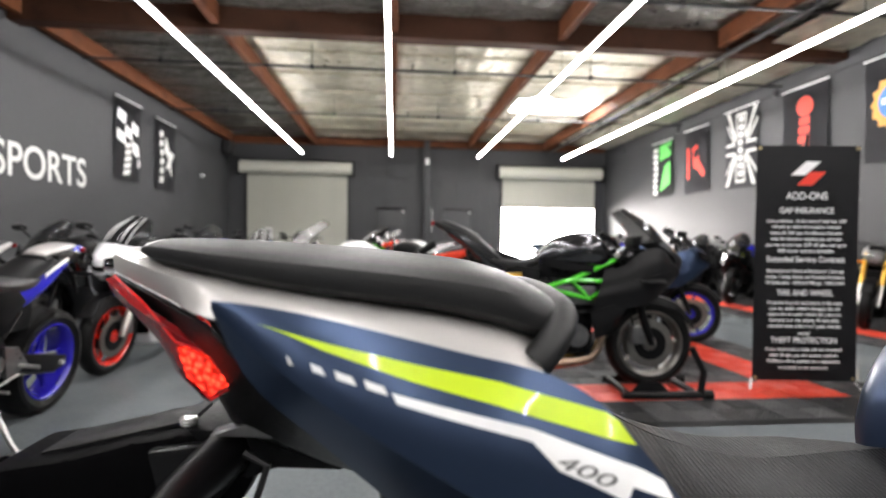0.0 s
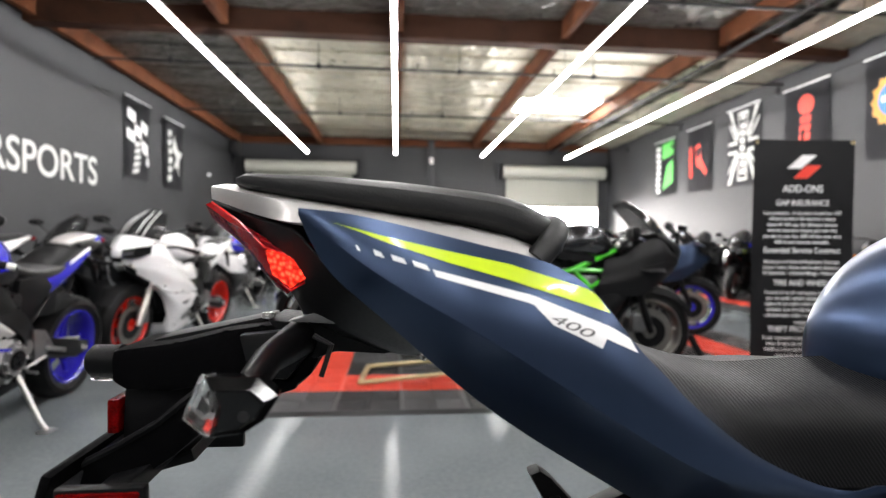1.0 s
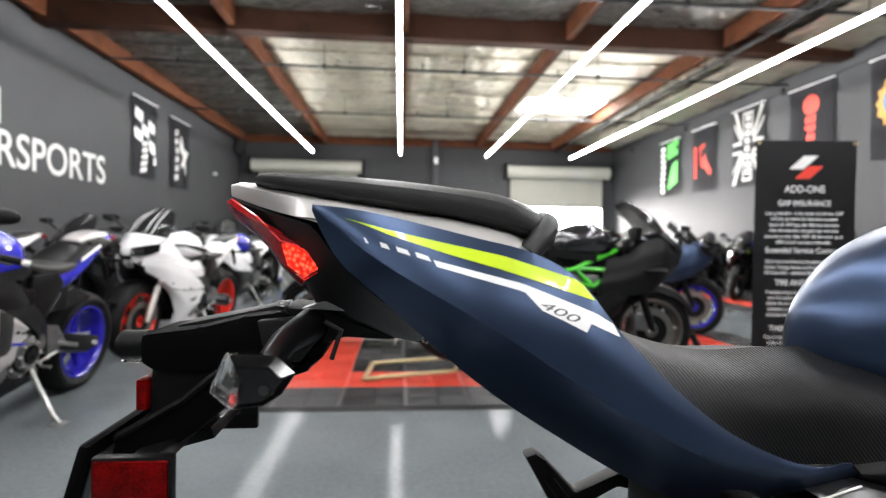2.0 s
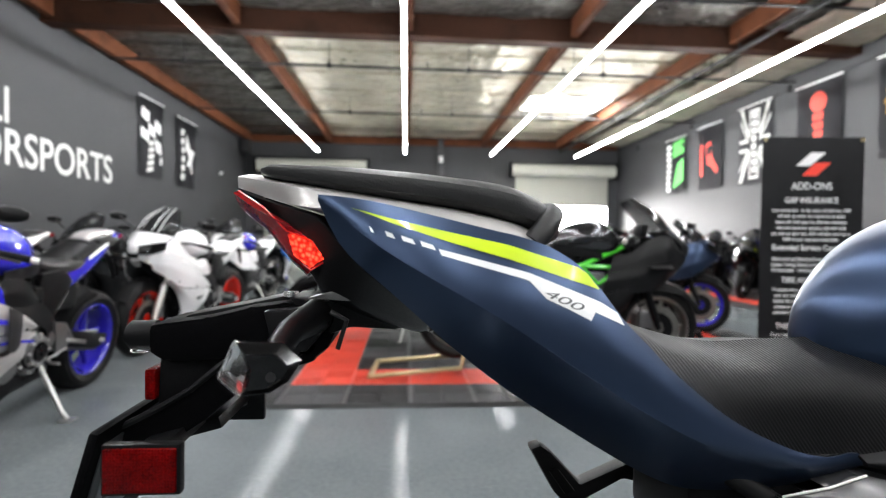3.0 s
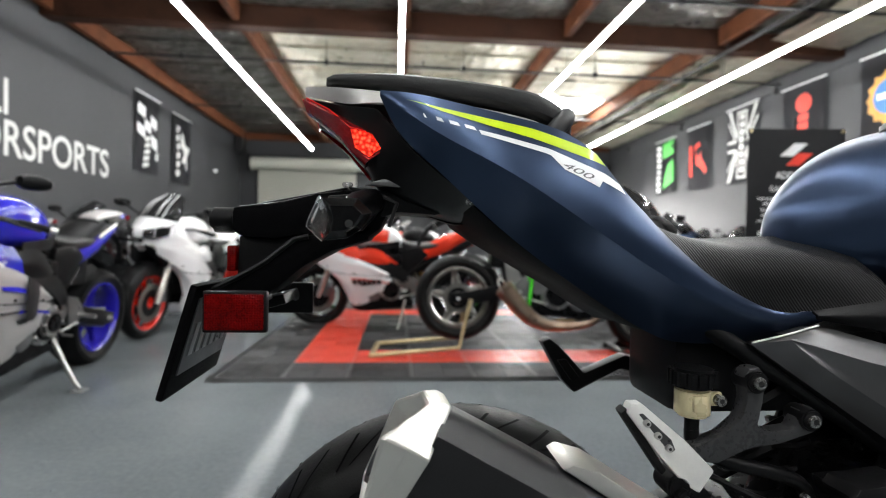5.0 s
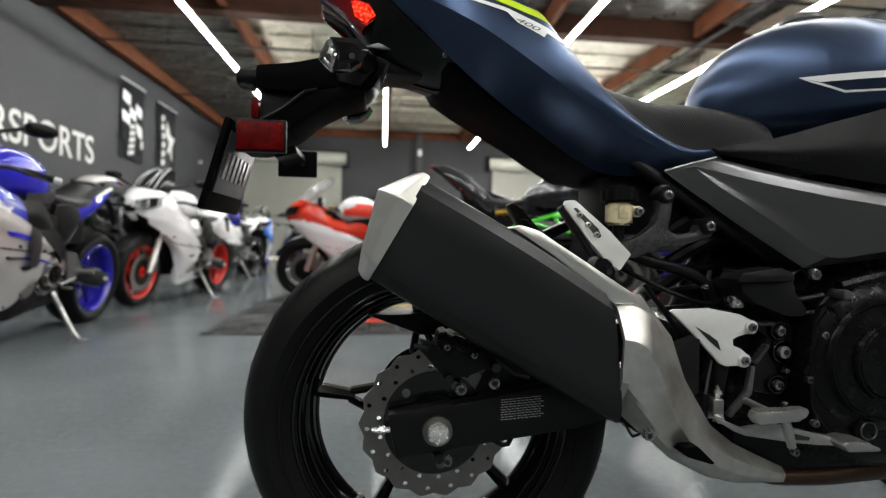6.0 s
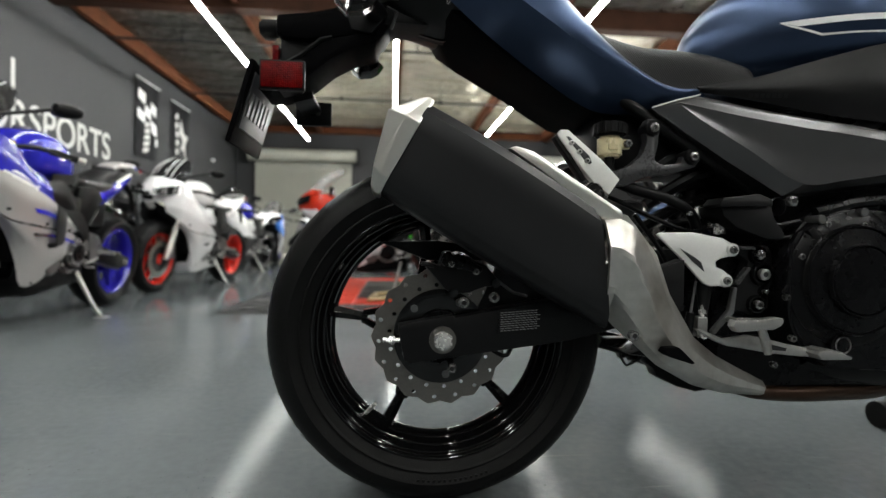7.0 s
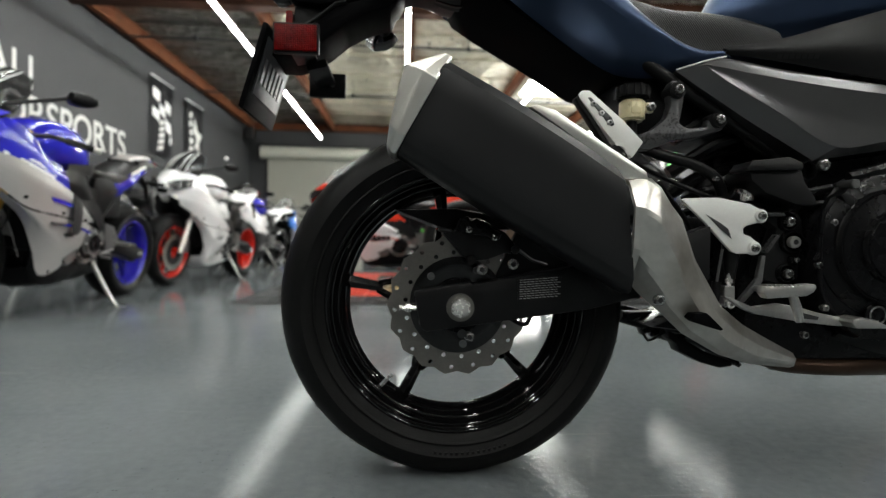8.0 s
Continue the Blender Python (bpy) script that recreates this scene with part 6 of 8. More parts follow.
# tail rack with plate, lamp and indicators
th = H("plate_holder", prism([(-0.302, 0.877), (-0.239, 0.885), (-0.191, 0.897), (-0.155, 0.902), (-0.110, 0.905), (-0.087, 0.893), (-0.092, 0.873), (-0.104, 0.849), (-0.125, 0.832), (-0.161, 0.844), (-0.217, 0.838), (-0.245, 0.833), (-0.286, 0.835), (-0.302, 0.843)], 0.135, 0.225, 0.012), FENDERBLACK)
H("spine", prism([(-0.27, 0.884), (-0.191, 0.900), (-0.15, 0.909), (-0.15, 0.896), (-0.20, 0.886), (-0.27, 0.872)], 0.155, 0.205, 0.005), BLACK, parent=th)
H("side_web", prism([(-0.175, 0.893), (-0.112, 0.899), (-0.100, 0.880), (-0.128, 0.846), (-0.165, 0.852)], 0.126, 0.14, 0.004), MATTE, parent=th)
H("mount_arm", prism([(-0.15, 0.907), (-0.03, 0.896), (0.0, 0.876), (-0.03, 0.87), (-0.08, 0.873), (-0.11, 0.862)], 0.135, 0.22, 0.004), BLACK, parent=th)
H("mount_bracket", prism([(-0.125, 0.908), (-0.075, 0.905), (-0.055, 0.915), (-0.06, 0.92), (-0.1, 0.916)], 0.115, 0.135, 0.002), GREYMETAL, parent=th)
for x, z in ((-0.150, 0.907), (-0.098, 0.909)):
    H("bolt", drum((x, 0.145), 0.007, z, z + 0.006, 12, 0.001, axis="z"), CHROME, parent=th)
H("wire_clip", tube([(-0.10, 0.12, 0.893), (-0.082, 0.118, 0.884), (-0.092, 0.12, 0.852)], 0.003, 6), PIPE, parent=th)
H("splash_guard", prism([(-0.11, 0.862), (-0.165, 0.846), (-0.217, 0.836), (-0.256, 0.804), (-0.289, 0.784), (-0.350, 0.754), (-0.346, 0.738), (-0.300, 0.738), (-0.270, 0.748), (-0.240, 0.768), (-0.205, 0.798), (-0.165, 0.820), (-0.120, 0.834)], 0.135, 0.25, 0.005), FENDERBLACK, parent=th)
H("arm_rib", tube([(-0.20, 0.134, 0.838), (-0.219, 0.134, 0.834), (-0.256, 0.134, 0.803), (-0.29, 0.134, 0.783), (-0.347, 0.135, 0.754)], 0.004, 6), BLACK, parent=th)
H("splash_panel", prism([(-0.296, 0.838), (-0.299, 0.771), (-0.262, 0.778), (-0.239, 0.805), (-0.22, 0.838)], 0.152, 0.21, 0.004), BLACK, parent=th)
H("plate_lamp", drum((0.165, 0.860), 0.0165, -0.336, -0.30, 20, 0.004, axis="x"), BLACK, parent=th)
H("lamp_lens", box(-0.330, -0.308, 0.152, 0.178, 0.841, 0.850, 0.003), CLEAR, parent=th)
H("rear_reflector", box(-0.310, -0.298, 0.145, 0.205, 0.789, 0.824, 0.003), REFLECTOR, parent=th)
for dx, dz, y0, y1 in ((0.0, 0.0, 0.066, 0.078), (0.018, -0.008, 0.312, 0.300)):
    s = 1 if y1 > y0 else -1
    rf = H("side_reflector", box(-0.313 + dx, -0.237 + dx, min(y0, y1), max(y0, y1), 0.719 + dz, 0.770 + dz, 0.003), BLACK, "red reflector in a black frame")
    H("reflector_lens", box(-0.310 + dx, -0.2405 + dx, min(y0 - s * 0.0025, y0 + s * 0.002), max(y0 - s * 0.0025, y0 + s * 0.002), 0.7225 + dz, 0.7665 + dz, 0.002), REFLECTOR, parent=rf)
    H("stay", prism([(-0.30 + dx, 0.752 + dz), (-0.262 + dx, 0.762 + dz), (-0.258 + dx, 0.748 + dz), (-0.296 + dx, 0.738 + dz)], min(y1, 0.19), max(y1, 0.19), 0.002), BLACK, parent=rf)
    H("nut", drum((-0.265 + dx, 0.745 + dz), 0.005, min(y1, y1 + s * 0.004), max(y1, y1 + s * 0.004), 6), GREYMETAL, parent=rf)

pl = H("plate_frame", box(-0.006, 0.004, -0.098, 0.098, -0.075, 0.075, 0.004), FENDERBLACK, "number plate in a black frame", parent=th)
plate_turn = pose(-0.348, 0.18 - 0.11, 0.703, 0, 16, 0)
pl.data.transform(Matrix.Translation((0, 0.11, 0)))
pl.matrix_local = plate_turn
pf = part("plate", box(0.004, 0.0065, -0.082, 0.082, -0.044, 0.058, 0.002), PLATEMETAL, pl, "grey metal plate seen from behind")
for k in range(6):
    part("plate_bar", box(0.0062, 0.0080, -0.070 + 0.024 * k, -0.056 + 0.024 * k, -0.020, 0.024, 0.001), PLATEBAR, pl)
part("plate_bar", box(0.0062, 0.0078, -0.04, 0.04, 0.038, 0.044, 0.001), PLATEBAR, pl)


def faceted(outline, ridge, y0, y1, y2):
    """A gem-like shell: an outline at y1, drawn in to a raised face at y0 and closed behind at y2."""
    cx, cz = sum(p[0] for p in outline) / len(outline), sum(p[1] for p in outline) / len(outline)
    ring = lambda k, y: [(cx + (x - cx) * k, y, cz + (z - cz) * k) for x, z in outline]
    bm = ring_loft([ring(ridge, y0), ring(ridge + 0.08, y0 + 0.001), ring(0.97, y1 - 0.001), ring(1.0, y1), ring(0.86, y2 - 0.008), ring(0.7, y2)])
    bmesh.ops.bevel(bm, geom=bm.edges[:], offset=0.0007, segments=1, affect="EDGES")
    return bm


SHELL = ((-0.166, 0.881), (-0.126, 0.881), (-0.109, 0.865), (-0.121, 0.846), (-0.137, 0.836), (-0.163, 0.833), (-0.157, 0.858))
GLASSEDGE = ((-0.170, 0.882), (-0.1655, 0.8815), (-0.1568, 0.858), (-0.1625, 0.833), (-0.166, 0.833), (-0.183, 0.848), (-0.181, 0.856))
for left in (False, True):
    bk = H("indicator", faceted(SHELL, 0.62, 0.003, 0.011, 0.045), GLOSSBLACK, "black indicator with clear lens", left=left, smooth=False)
    lens = H("lens", faceted(GLASSEDGE, 0.6, 0.007, 0.012, 0.044), CLEAR, parent=bk, left=left, smooth=False)
    H("lens_rim", tube([(-0.168, 0.013, 0.8825), (-0.1795, 0.0145, 0.856), (-0.1815, 0.0155, 0.848), (-0.165, 0.016, 0.8325)], 0.0011, 6), CHROME, parent=lens, left=left)
    H("stem", tube([(-0.140, 0.04, 0.866), (-0.133, 0.075, 0.880), (-0.118, 0.14, 0.886)], [0.012, 0.014, 0.02], 10), BLACK, parent=bk, left=left)
    H("screw_hole", drum((-0.1345, 0.852), 0.0045, 0.0025, 0.010, 10), PIPE, parent=bk, left=left)

# rear wheel
HUB = (0.0, 0.125, 0.302)
bm = lathe(tyre_profile(0.2225, 0.306, 0.152), HUB, 96)
tyre = H("tyre", bm, RUBBER)
bm = bmesh.new()
for k in range(44):
    a = 2 * math.pi * k / 44
    for s in (-1, 1):
        u = a + (0.03 if s > 0 else 0.0)
        rows = []
        for q, (rr, yy) in enumerate(((0.3062, 0.018), (0.2982, 0.045), (0.2892, 0.063))):
            c = u + 0.10 * q * (1 if k % 2 else 0.6)
            rows.append([Vector((HUB[0] + rr * math.cos(c + d), HUB[1] + s * yy, HUB[2] + rr * math.sin(c + d))) * 1.0 for d in (-0.008, 0.008)])
        grid(rows, bm)
H("tread_groove", bm, FENDERBLACK, "dark slanted tread grooves", parent=tyre)["kind"] = "stuff"
for k in range(14):
    a = radians(262 + 2.1 * k)
    r0 = 0.256
    H("sidewall_bar", box(-0.0022, 0.0022, 0.0504, 0.0515, -0.0042, 0.0042, 0.0, Matrix.Translation((HUB[0] + r0 * math.cos(a), 0, HUB[2] + r0 * math.sin(a))) @ Matrix.Rotation(-a + math.pi / 2, 4, "Y")), RUBBER, parent=tyre)
H("sidewall_ring", lathe([(0.236, -0.0695), (0.239, -0.0725), (0.242, -0.0715)], HUB, 96, False), RUBBER, parent=tyre)
rim = H("rim", lathe([(0.2265, -0.0546), (0.2185, -0.056), (0.2125, -0.0505), (0.2085, -0.0465), (0.2035, -0.040), (0.1975, -0.030), (0.1930, -0.018), (0.1900, -0.006), (0.1885, 0.002), (0.1925, 0.012), (0.2015, 0.034), (0.2085, 0.0465), (0.2185, 0.056), (0.2265, 0.0546), (0.2185, 0.04), (0.206, 0.0), (0.2185, -0.04)], HUB, 120), GLOSSBLACK, "gloss black cast rim")
H("rim_lip", lathe([(0.2275, -0.057), (0.2235, -0.0605), (0.217, -0.0585), (0.2165, -0.054), (0.2225, -0.053)], HUB, 96), GLOSSBLACK, parent=rim)
H("rim_step", lathe([(0.2130, -0.0505), (0.2095, -0.0525), (0.2065, -0.0475), (0.2085, -0.0425)], HUB, 120), GLOSSBLACK, parent=rim)
for r0, y0, thick in ((0.2205, -0.0595, 0.0030), (0.2120, -0.0520, 0.0024), (0.2030, -0.0410, 0.0026), (0.1895, -0.0060, 0.0030)):
    H("rim_bead", lathe([(r0 + thick * math.cos(2 * math.pi * k / 10), y0 + thick * math.sin(2 * math.pi * k / 10)) for k in range(10)], HUB, 120), GLOSSBLACK, parent=rim)
H("hub", lathe([(0.015, -0.05), (0.04, -0.05), (0.058, -0.035), (0.05, 0.0), (0.06, 0.04), (0.015, 0.05)], HUB, 40), GLOSSBLACK, parent=rim)
for k in range(5):
    a = radians(26 + 72 * k)
    bm = spoke_bm(HUB, a, 0.13, 0.199, 0.0075, 0.0115, 0.013)
    merge(bm, spoke_bm(HUB, a + 0.38, 0.045, 0.14, 0.0075, 0.006, 0.012, -0.34))
    merge(bm, spoke_bm(HUB, a - 0.38, 0.045, 0.14, 0.0075, 0.006, 0.012, 0.34))
    H("spoke", bm, GLOSSBLACK, parent=rim)
H("valve", tube([(0.0 + 0.2 * math.cos(4.0), 0.10, 0.302 + 0.2 * math.sin(4.0)), (0.17 * math.cos(4.0), 0.09, 0.302 + 0.17 * math.sin(4.0))], 0.004, 6), CHROME, parent=rim)

# drilled wave disc: cells of a ring, each with a round hole
bm = bmesh.new()
DC = (0.0, 0.302)
CELLS = 36
y_d = (0.0485, 0.0525)


def disc_edge(a):
    return 0.1155 + 0.0034 * math.cos(18 * a)


for k in range(CELLS):
    a0, a1 = 2 * math.pi * k / CELLS, 2 * math.pi * (k + 1) / CELLS
    am, da = (a0 + a1) / 2, (a1 - a0) / 2
    for ring in range(2):
        lo = (lambda a: 0.079) if ring == 0 else (lambda a: 0.097)
        hi = (lambda a: 0.097) if ring == 0 else disc_edge
        corner = [(hi(a0), a0), (hi(am), am), (hi(a1), a1), ((lo(a1) + hi(a1)) / 2, a1), (lo(a1), a1), (lo(am), am), (lo(a0), a0), ((lo(a0) + hi(a0)) / 2, a0)]
        ca, cr = am, (lo(am) + hi(am)) / 2
        hole_here = k % 2 == 0 if ring else k % 2 == 1
        hr = 0.0040
        cen = Vector((cr * math.cos(ca), cr * math.sin(ca)))
        outer = [Vector((r * math.cos(a), r * math.sin(a))) for r, a in corner]
        inner = [cen + (o - cen).normalized() * hr for o in outer]
        for y in y_d:
            vo = [bm.verts.new((DC[0] + o.x, y, DC[1] + o.y)) for o in outer]
            if hole_here:
                vi = [bm.verts.new((DC[0] + o.x, y, DC[1] + o.y)) for o in inner]
                for i in range(8):
                    bm.faces.new((vo[i], vo[(i + 1) % 8], vi[(i + 1) % 8], vi[i]))
            else:
                bm.faces.new(vo)
        if ring == 1:
            for i in range(2):
                bm.faces.new([bm.verts.new((DC[0] + p.x, y, DC[1] + p.y)) for p, y in ((outer[i], y_d[0]), (outer[i + 1], y_d[0]), (outer[i + 1], y_d[1]), (outer[i], y_d[1]))])
bmesh.ops.remove_doubles(bm, verts=bm.verts, dist=0.00005)
disc = H("brake_disc", bm, DISCSTEEL, "drilled wavy brake disc", smooth=False)
H("carrier", lathe([(0.081, 0.046 - 0.125), (0.066, 0.045 - 0.125), (0.022, 0.05 - 0.125), (0.022, 0.06 - 0.125), (0.081, 0.054 - 0.125)], HUB, 48), GLOSSBLACK, parent=disc)
bm = lathe([(0.044, 0.036 - 0.125), (0.036, 0.036 - 0.125), (0.036, 0.044 - 0.125), (0.044, 0.044 - 0.125)], HUB, 48)
for k in range(40):
    a = 2 * math.pi * k / 40
    merge(bm, box(-0.0045, 0.0045, 0.034, 0.037, -0.0012, 0.0012, 0, Matrix.Translation((0.04 * math.cos(a), 0, 0.302 + 0.04 * math.sin(a))) @ Matrix.Rotation(-a, 4, "Y")))
H("sensor_ring", bm, DARKMETAL, parent=disc)
for k in range(5):
    a = radians(62 + 72 * k)
    H("bolt", drum((0.066 * math.cos(a), 0.302 + 0.066 * math.sin(a)), 0.0065, 0.041, 0.047, 12, 0.001), GREYMETAL, parent=disc)

# caliper, swingarm, axle
H("caliper_bracket", prism([(0.06, 0.345), (0.10, 0.43), (0.14, 0.445), (0.20, 0.43), (0.24, 0.38), (0.16, 0.365)], 0.045, 0.065, 0.004), MATTE)
H("bracket_edge", tube([(0.095, 0.043, 0.40), (0.125, 0.043, 0.378), (0.15, 0.043, 0.371)], 0.003, 6), GREYMETAL)
cal = H("caliper", prism([(-0.026, 0.431), (-0.005, 0.424), (0.003, 0.447), (0.013, 0.45), (0.017, 0.444), (0.027, 0.448), (0.045, 0.441), (0.055, 0.432), (0.074, 0.425), (0.088, 0.409), (0.097, 0.397), (0.091, 0.388), (0.076, 0.39), (0.046, 0.379), (0.018, 0.376), (0.004, 0.385), (-0.014, 0.406), (-0.028, 0.421)], 0.022, 0.075, 0.006), MATTE, "black brake caliper")
H("caliper_top", prism([(-0.004, 0.429), (0.002, 0.447), (0.011, 0.449), (0.016, 0.442), (0.025, 0.446), (0.042, 0.44), (0.053, 0.429), (0.067, 0.423), (0.063, 0.411), (0.035, 0.418), (0.003, 0.422)], 0.012, 0.07, 0.004), DARKMETAL, parent=cal)
for x, z in [(0.088, 0.396), (0.017, 0.379), (0.003, 0.26)]:
    H("pin", drum((x, z), 0.0075, 0.006, 0.03, 16, 0.001), GLOSSBLACK, parent=cal)
H("bleed_nipple", tube([(-0.015, 0.02, 0.424), (-0.036, 0.02, 0.428)], 0.004, 8), PIPE, parent=cal)
H("pad_cover", prism([(0.0, 0.435), (0.012, 0.447), (0.045, 0.438), (0.04, 0.42)], 0.016, 0.024, 0.003), DARKMETAL, parent=cal)
for x, z, r in ((0.0130, 0.4270, 0.0055), (0.0550, 0.4150, 0.0055), (0.0350, 0.3630, 0.0090), (0.0860, 0.3720, 0.0090), (0.0160, 0.2540, 0.0080)):
    bolt(cal, x, 0.016 - 0.11, z, r, material=BOLTSTEEL)
both("swingarm", lambda: prism([(-0.073, 0.326), (-0.073, 0.318), (-0.063, 0.268), (-0.055, 0.262), (0.215, 0.299), (0.42, 0.35), (0.42, 0.44), (0.30, 0.396), (0.164, 0.365), (0.02, 0.338), (0.018, 0.342), (-0.01, 0.338)], 0.012, 0.042, 0.004), MATTE)
bm = drum((0.0, 0.302), 0.0165, -0.008, 0.012, 6, 0.0012)
H("washer", drum((0.0, 0.302), 0.0225, 0.005, 0.012, 28, 0.001), DISCSTEEL)
merge(bm, drum((0.0, 0.302), 0.0095, -0.016, -0.004, 16, 0.0015))
H("axle_nut", bm, CHROME, "bright zinc axle nut", smooth=False)
H("adjuster", tube([(-0.098, 0.027, 0.299), (-0.07, 0.027, 0.299)], 0.004, 8), CHROME, "chain adjuster bolt")
H("adjuster_nut", drum((0.027, 0.299), 0.0075, -0.088, -0.078, 6, 0.001, axis="x"), CHROME)
lab = H("warning_label", box(0.094, 0.166, 0.0112, 0.0122, 0.312, 0.352, 0, None), MATTE, "warning label with fine grey print")
for k in range(9):
    z, x = 0.3155 + 0.0038 * k, 0.097
    while x < 0.160:
        w = 0.003 + 0.004 * ((k * 7 + int(x * 3000)) % 5) / 4
        H("print_bar", box(x, x + w, 0.0106, 0.0115, z + 0.08 * (x - 0.097), z + 0.08 * (x - 0.097) + 0.0013), LABELGREY, parent=lab)
        x += w + 0.0016
H("brake_line", tube([(0.08, 0.03, 0.285), (0.11, 0.025, 0.272), (0.125, 0.03, 0.30), (0.16, 0.045, 0.36)], 0.004, 6, 16), BLACK)
H("hugger", prism([(-0.11, 0.463), (0.0, 0.467), (0.12, 0.45), (0.1, 0.43), (-0.02, 0.43)], 0.10, 0.19, 0.004), BLACK, "black chain guard")
for k in range(16):
    x = -0.02 + 0.03 * k
    H("chain_link", box(x, x + 0.022, 0.205, 0.222, 0.228 + 0.0052 * k, 0.243 + 0.0052 * k, 0.004), DARKMETAL)
H("sprocket", lathe([(0.09, 0.085), (0.055, 0.085), (0.055, 0.091), (0.09, 0.091)], HUB, 36), DARKMETAL)

# exhaust: a six-sided can along a sloping line
AX, UPV = Vector((0.868, 0, -0.4965)), Vector((0.4965, 0, 0.868))
REAR, FRONT = Vector((-0.071, 0, 0.598)), Vector((0.235, 0, 0.42))
CAN = ((0.060, -0.102), (-0.048, -0.090), (-0.072, -0.068), (-0.074, -0.02), (-0.05, 0.012), (0.05, 0.012), (0.080, -0.02), (0.084, -0.074))


def can_ring(c, size, shear=0.0, n=6):
    pts = []
    k = len(CAN)
    for i in range(k):
        (p0, y0), (p1, y1) = CAN[i], CAN[(i + 1) % k]
        for j in range(n):
            u = (j + 0.5) / n * 0.84 + 0.08
            p, y = p0 + (p1 - p0) * u, y0 + (y1 - y0) * u
            pts.append(c + UPV * (p * size) + AX * (shear * p) + Vector((0, -0.045 + (y + 0.045) * size, 0)))
    return pts


rings = [can_ring(REAR.lerp(FRONT, u), 0.97 + 0.05 * math.sin(math.pi * u), -0.75 * u) for u in [i / 14 for i in range(15)]]
ex = H("exhaust_can", ring_loft(rings), CANBLACK, "matte black exhaust can with steel tip")
CAP = ((0.040, -0.1035), (-0.048, -0.0915), (-0.0735, -0.069), (-0.0755, -0.02), (-0.05, 0.014), (0.05, 0.014), (0.082, -0.02), (0.0865, -0.075))
DEEP = (0.040, 0.020, 0.012, 0.012, 0.02, 0.030, 0.016, 0.014)


def cap_ring(size, along, back=0.0):
    """A ring of the end cap; along 0 at the can, 1 at its rear edge."""
    return [REAR + UPV * (p * size) - AX * (along * t - back) + Vector((0, -0.045 + (y + 0.045) * size, 0)) for (p, y), t in zip(CAP, DEEP)]


bm = ring_loft([cap_ring(1.0, 0, 0.004), cap_ring(1.012, 0, 0.002), cap_ring(1.012, 0.45), cap_ring(0.93, 1.0, -0.003), cap_ring(0.86, 1.06, -0.004), cap_ring(0.80, 0.9), cap_ring(0.70, 0.2)])
bmesh.ops.bevel(bm, geom=bm.edges[:], offset=0.0014, segments=1, affect="EDGES")
H("end_cap", bm, STEEL, "brushed steel end cap with sharp facets", parent=ex, smooth=False)
c = REAR - AX * 0.016 + Vector((0, -0.045, 0))
H("outlet", tube([c + AX * 0.03, c - AX * 0.014], 0.027, 22), COPPER, parent=ex)
H("outlet_hole", tube([c - AX * 0.012, c - AX * 0.0155], 0.021, 22), PIPE, parent=ex)
H("heat_shield", prism([(0.088, 0.606), (0.10, 0.611), (0.128, 0.603), (0.268, 0.516), (0.272, 0.502), (0.236, 0.502), (0.142, 0.572)], -0.072, -0.005, 0.006), STEEL, "brushed steel heat shield", parent=ex)
mp = H("mid_pipe", skin([[(0.236, -0.02, 0.508), (0.268, -0.02, 0.516), (0.300, -0.02, 0.512), (0.352, -0.02, 0.448), (0.376, -0.018, 0.383), (0.424, -0.012, 0.308), (0.468, -0.004, 0.276), (0.512, 0.006, 0.254), (0.575, 0.02, 0.224)],
                         [(0.236, -0.082, 0.500), (0.264, -0.080, 0.503), (0.288, -0.076, 0.494), (0.328, -0.070, 0.430), (0.350, -0.062, 0.372), (0.393, -0.048, 0.302), (0.442, -0.030, 0.267), (0.50, -0.012, 0.240), (0.572, 0.008, 0.216)],
                         [(0.234, -0.110, 0.462), (0.250, -0.110, 0.456), (0.272, -0.108, 0.442), (0.300, -0.098, 0.392), (0.322, -0.086, 0.346), (0.364, -0.066, 0.294), (0.418, -0.045, 0.255), (0.480, -0.018, 0.229), (0.570, 0.008, 0.210)],
                         [(0.236, -0.100, 0.40), (0.248, -0.096, 0.392), (0.262, -0.092, 0.372), (0.282, -0.084, 0.346), (0.304, -0.074, 0.316), (0.345, -0.058, 0.278), (0.405, -0.038, 0.243), (0.475, -0.012, 0.220), (0.57, 0.010, 0.204)],
                         [(0.243, -0.06, 0.346), (0.2535, -0.05, 0.348), (0.262, -0.046, 0.338), (0.275, -0.045, 0.326), (0.304, -0.043, 0.303), (0.345, -0.035, 0.268), (0.415, -0.02, 0.231), (0.48, -0.002, 0.211), (0.57, 0.02, 0.199)]], 60, 29, 0.006, sharp=True), STAINED, "heat-stained steel exhaust mid-pipe cover", parent=ex)
mp.data.set_sharp_from_angle(angle=radians(11))
bolt(mp, 0.2800, -0.088 - 0.11, 0.3260, 0.008, material=BOLTSTEEL)
H("cutout", prism([(0.335, 0.306), (0.354, 0.307), (0.359, 0.303), (0.38, 0.283), (0.376, 0.281), (0.340, 0.292), (0.331, 0.298)], -0.089, -0.03, 0.001), FENDERBLACK, parent=mp)
H("collector", tube([(0.50, 0.035, 0.222), (0.55, 0.035, 0.206), (0.60, 0.045, 0.196), (0.72, 0.06, 0.192), (0.92, 0.10, 0.20), (1.02, 0.14, 0.30)], [0.012, 0.014, 0.018, 0.019, 0.019, 0.018], 12, 24), COPPER, "heat-tinted exhaust collector", parent=ex)
H("sump", box(0.50, 1.0, 0.04, 0.28, 0.205, 0.30, 0.02), DARKMETAL, "black engine sump")

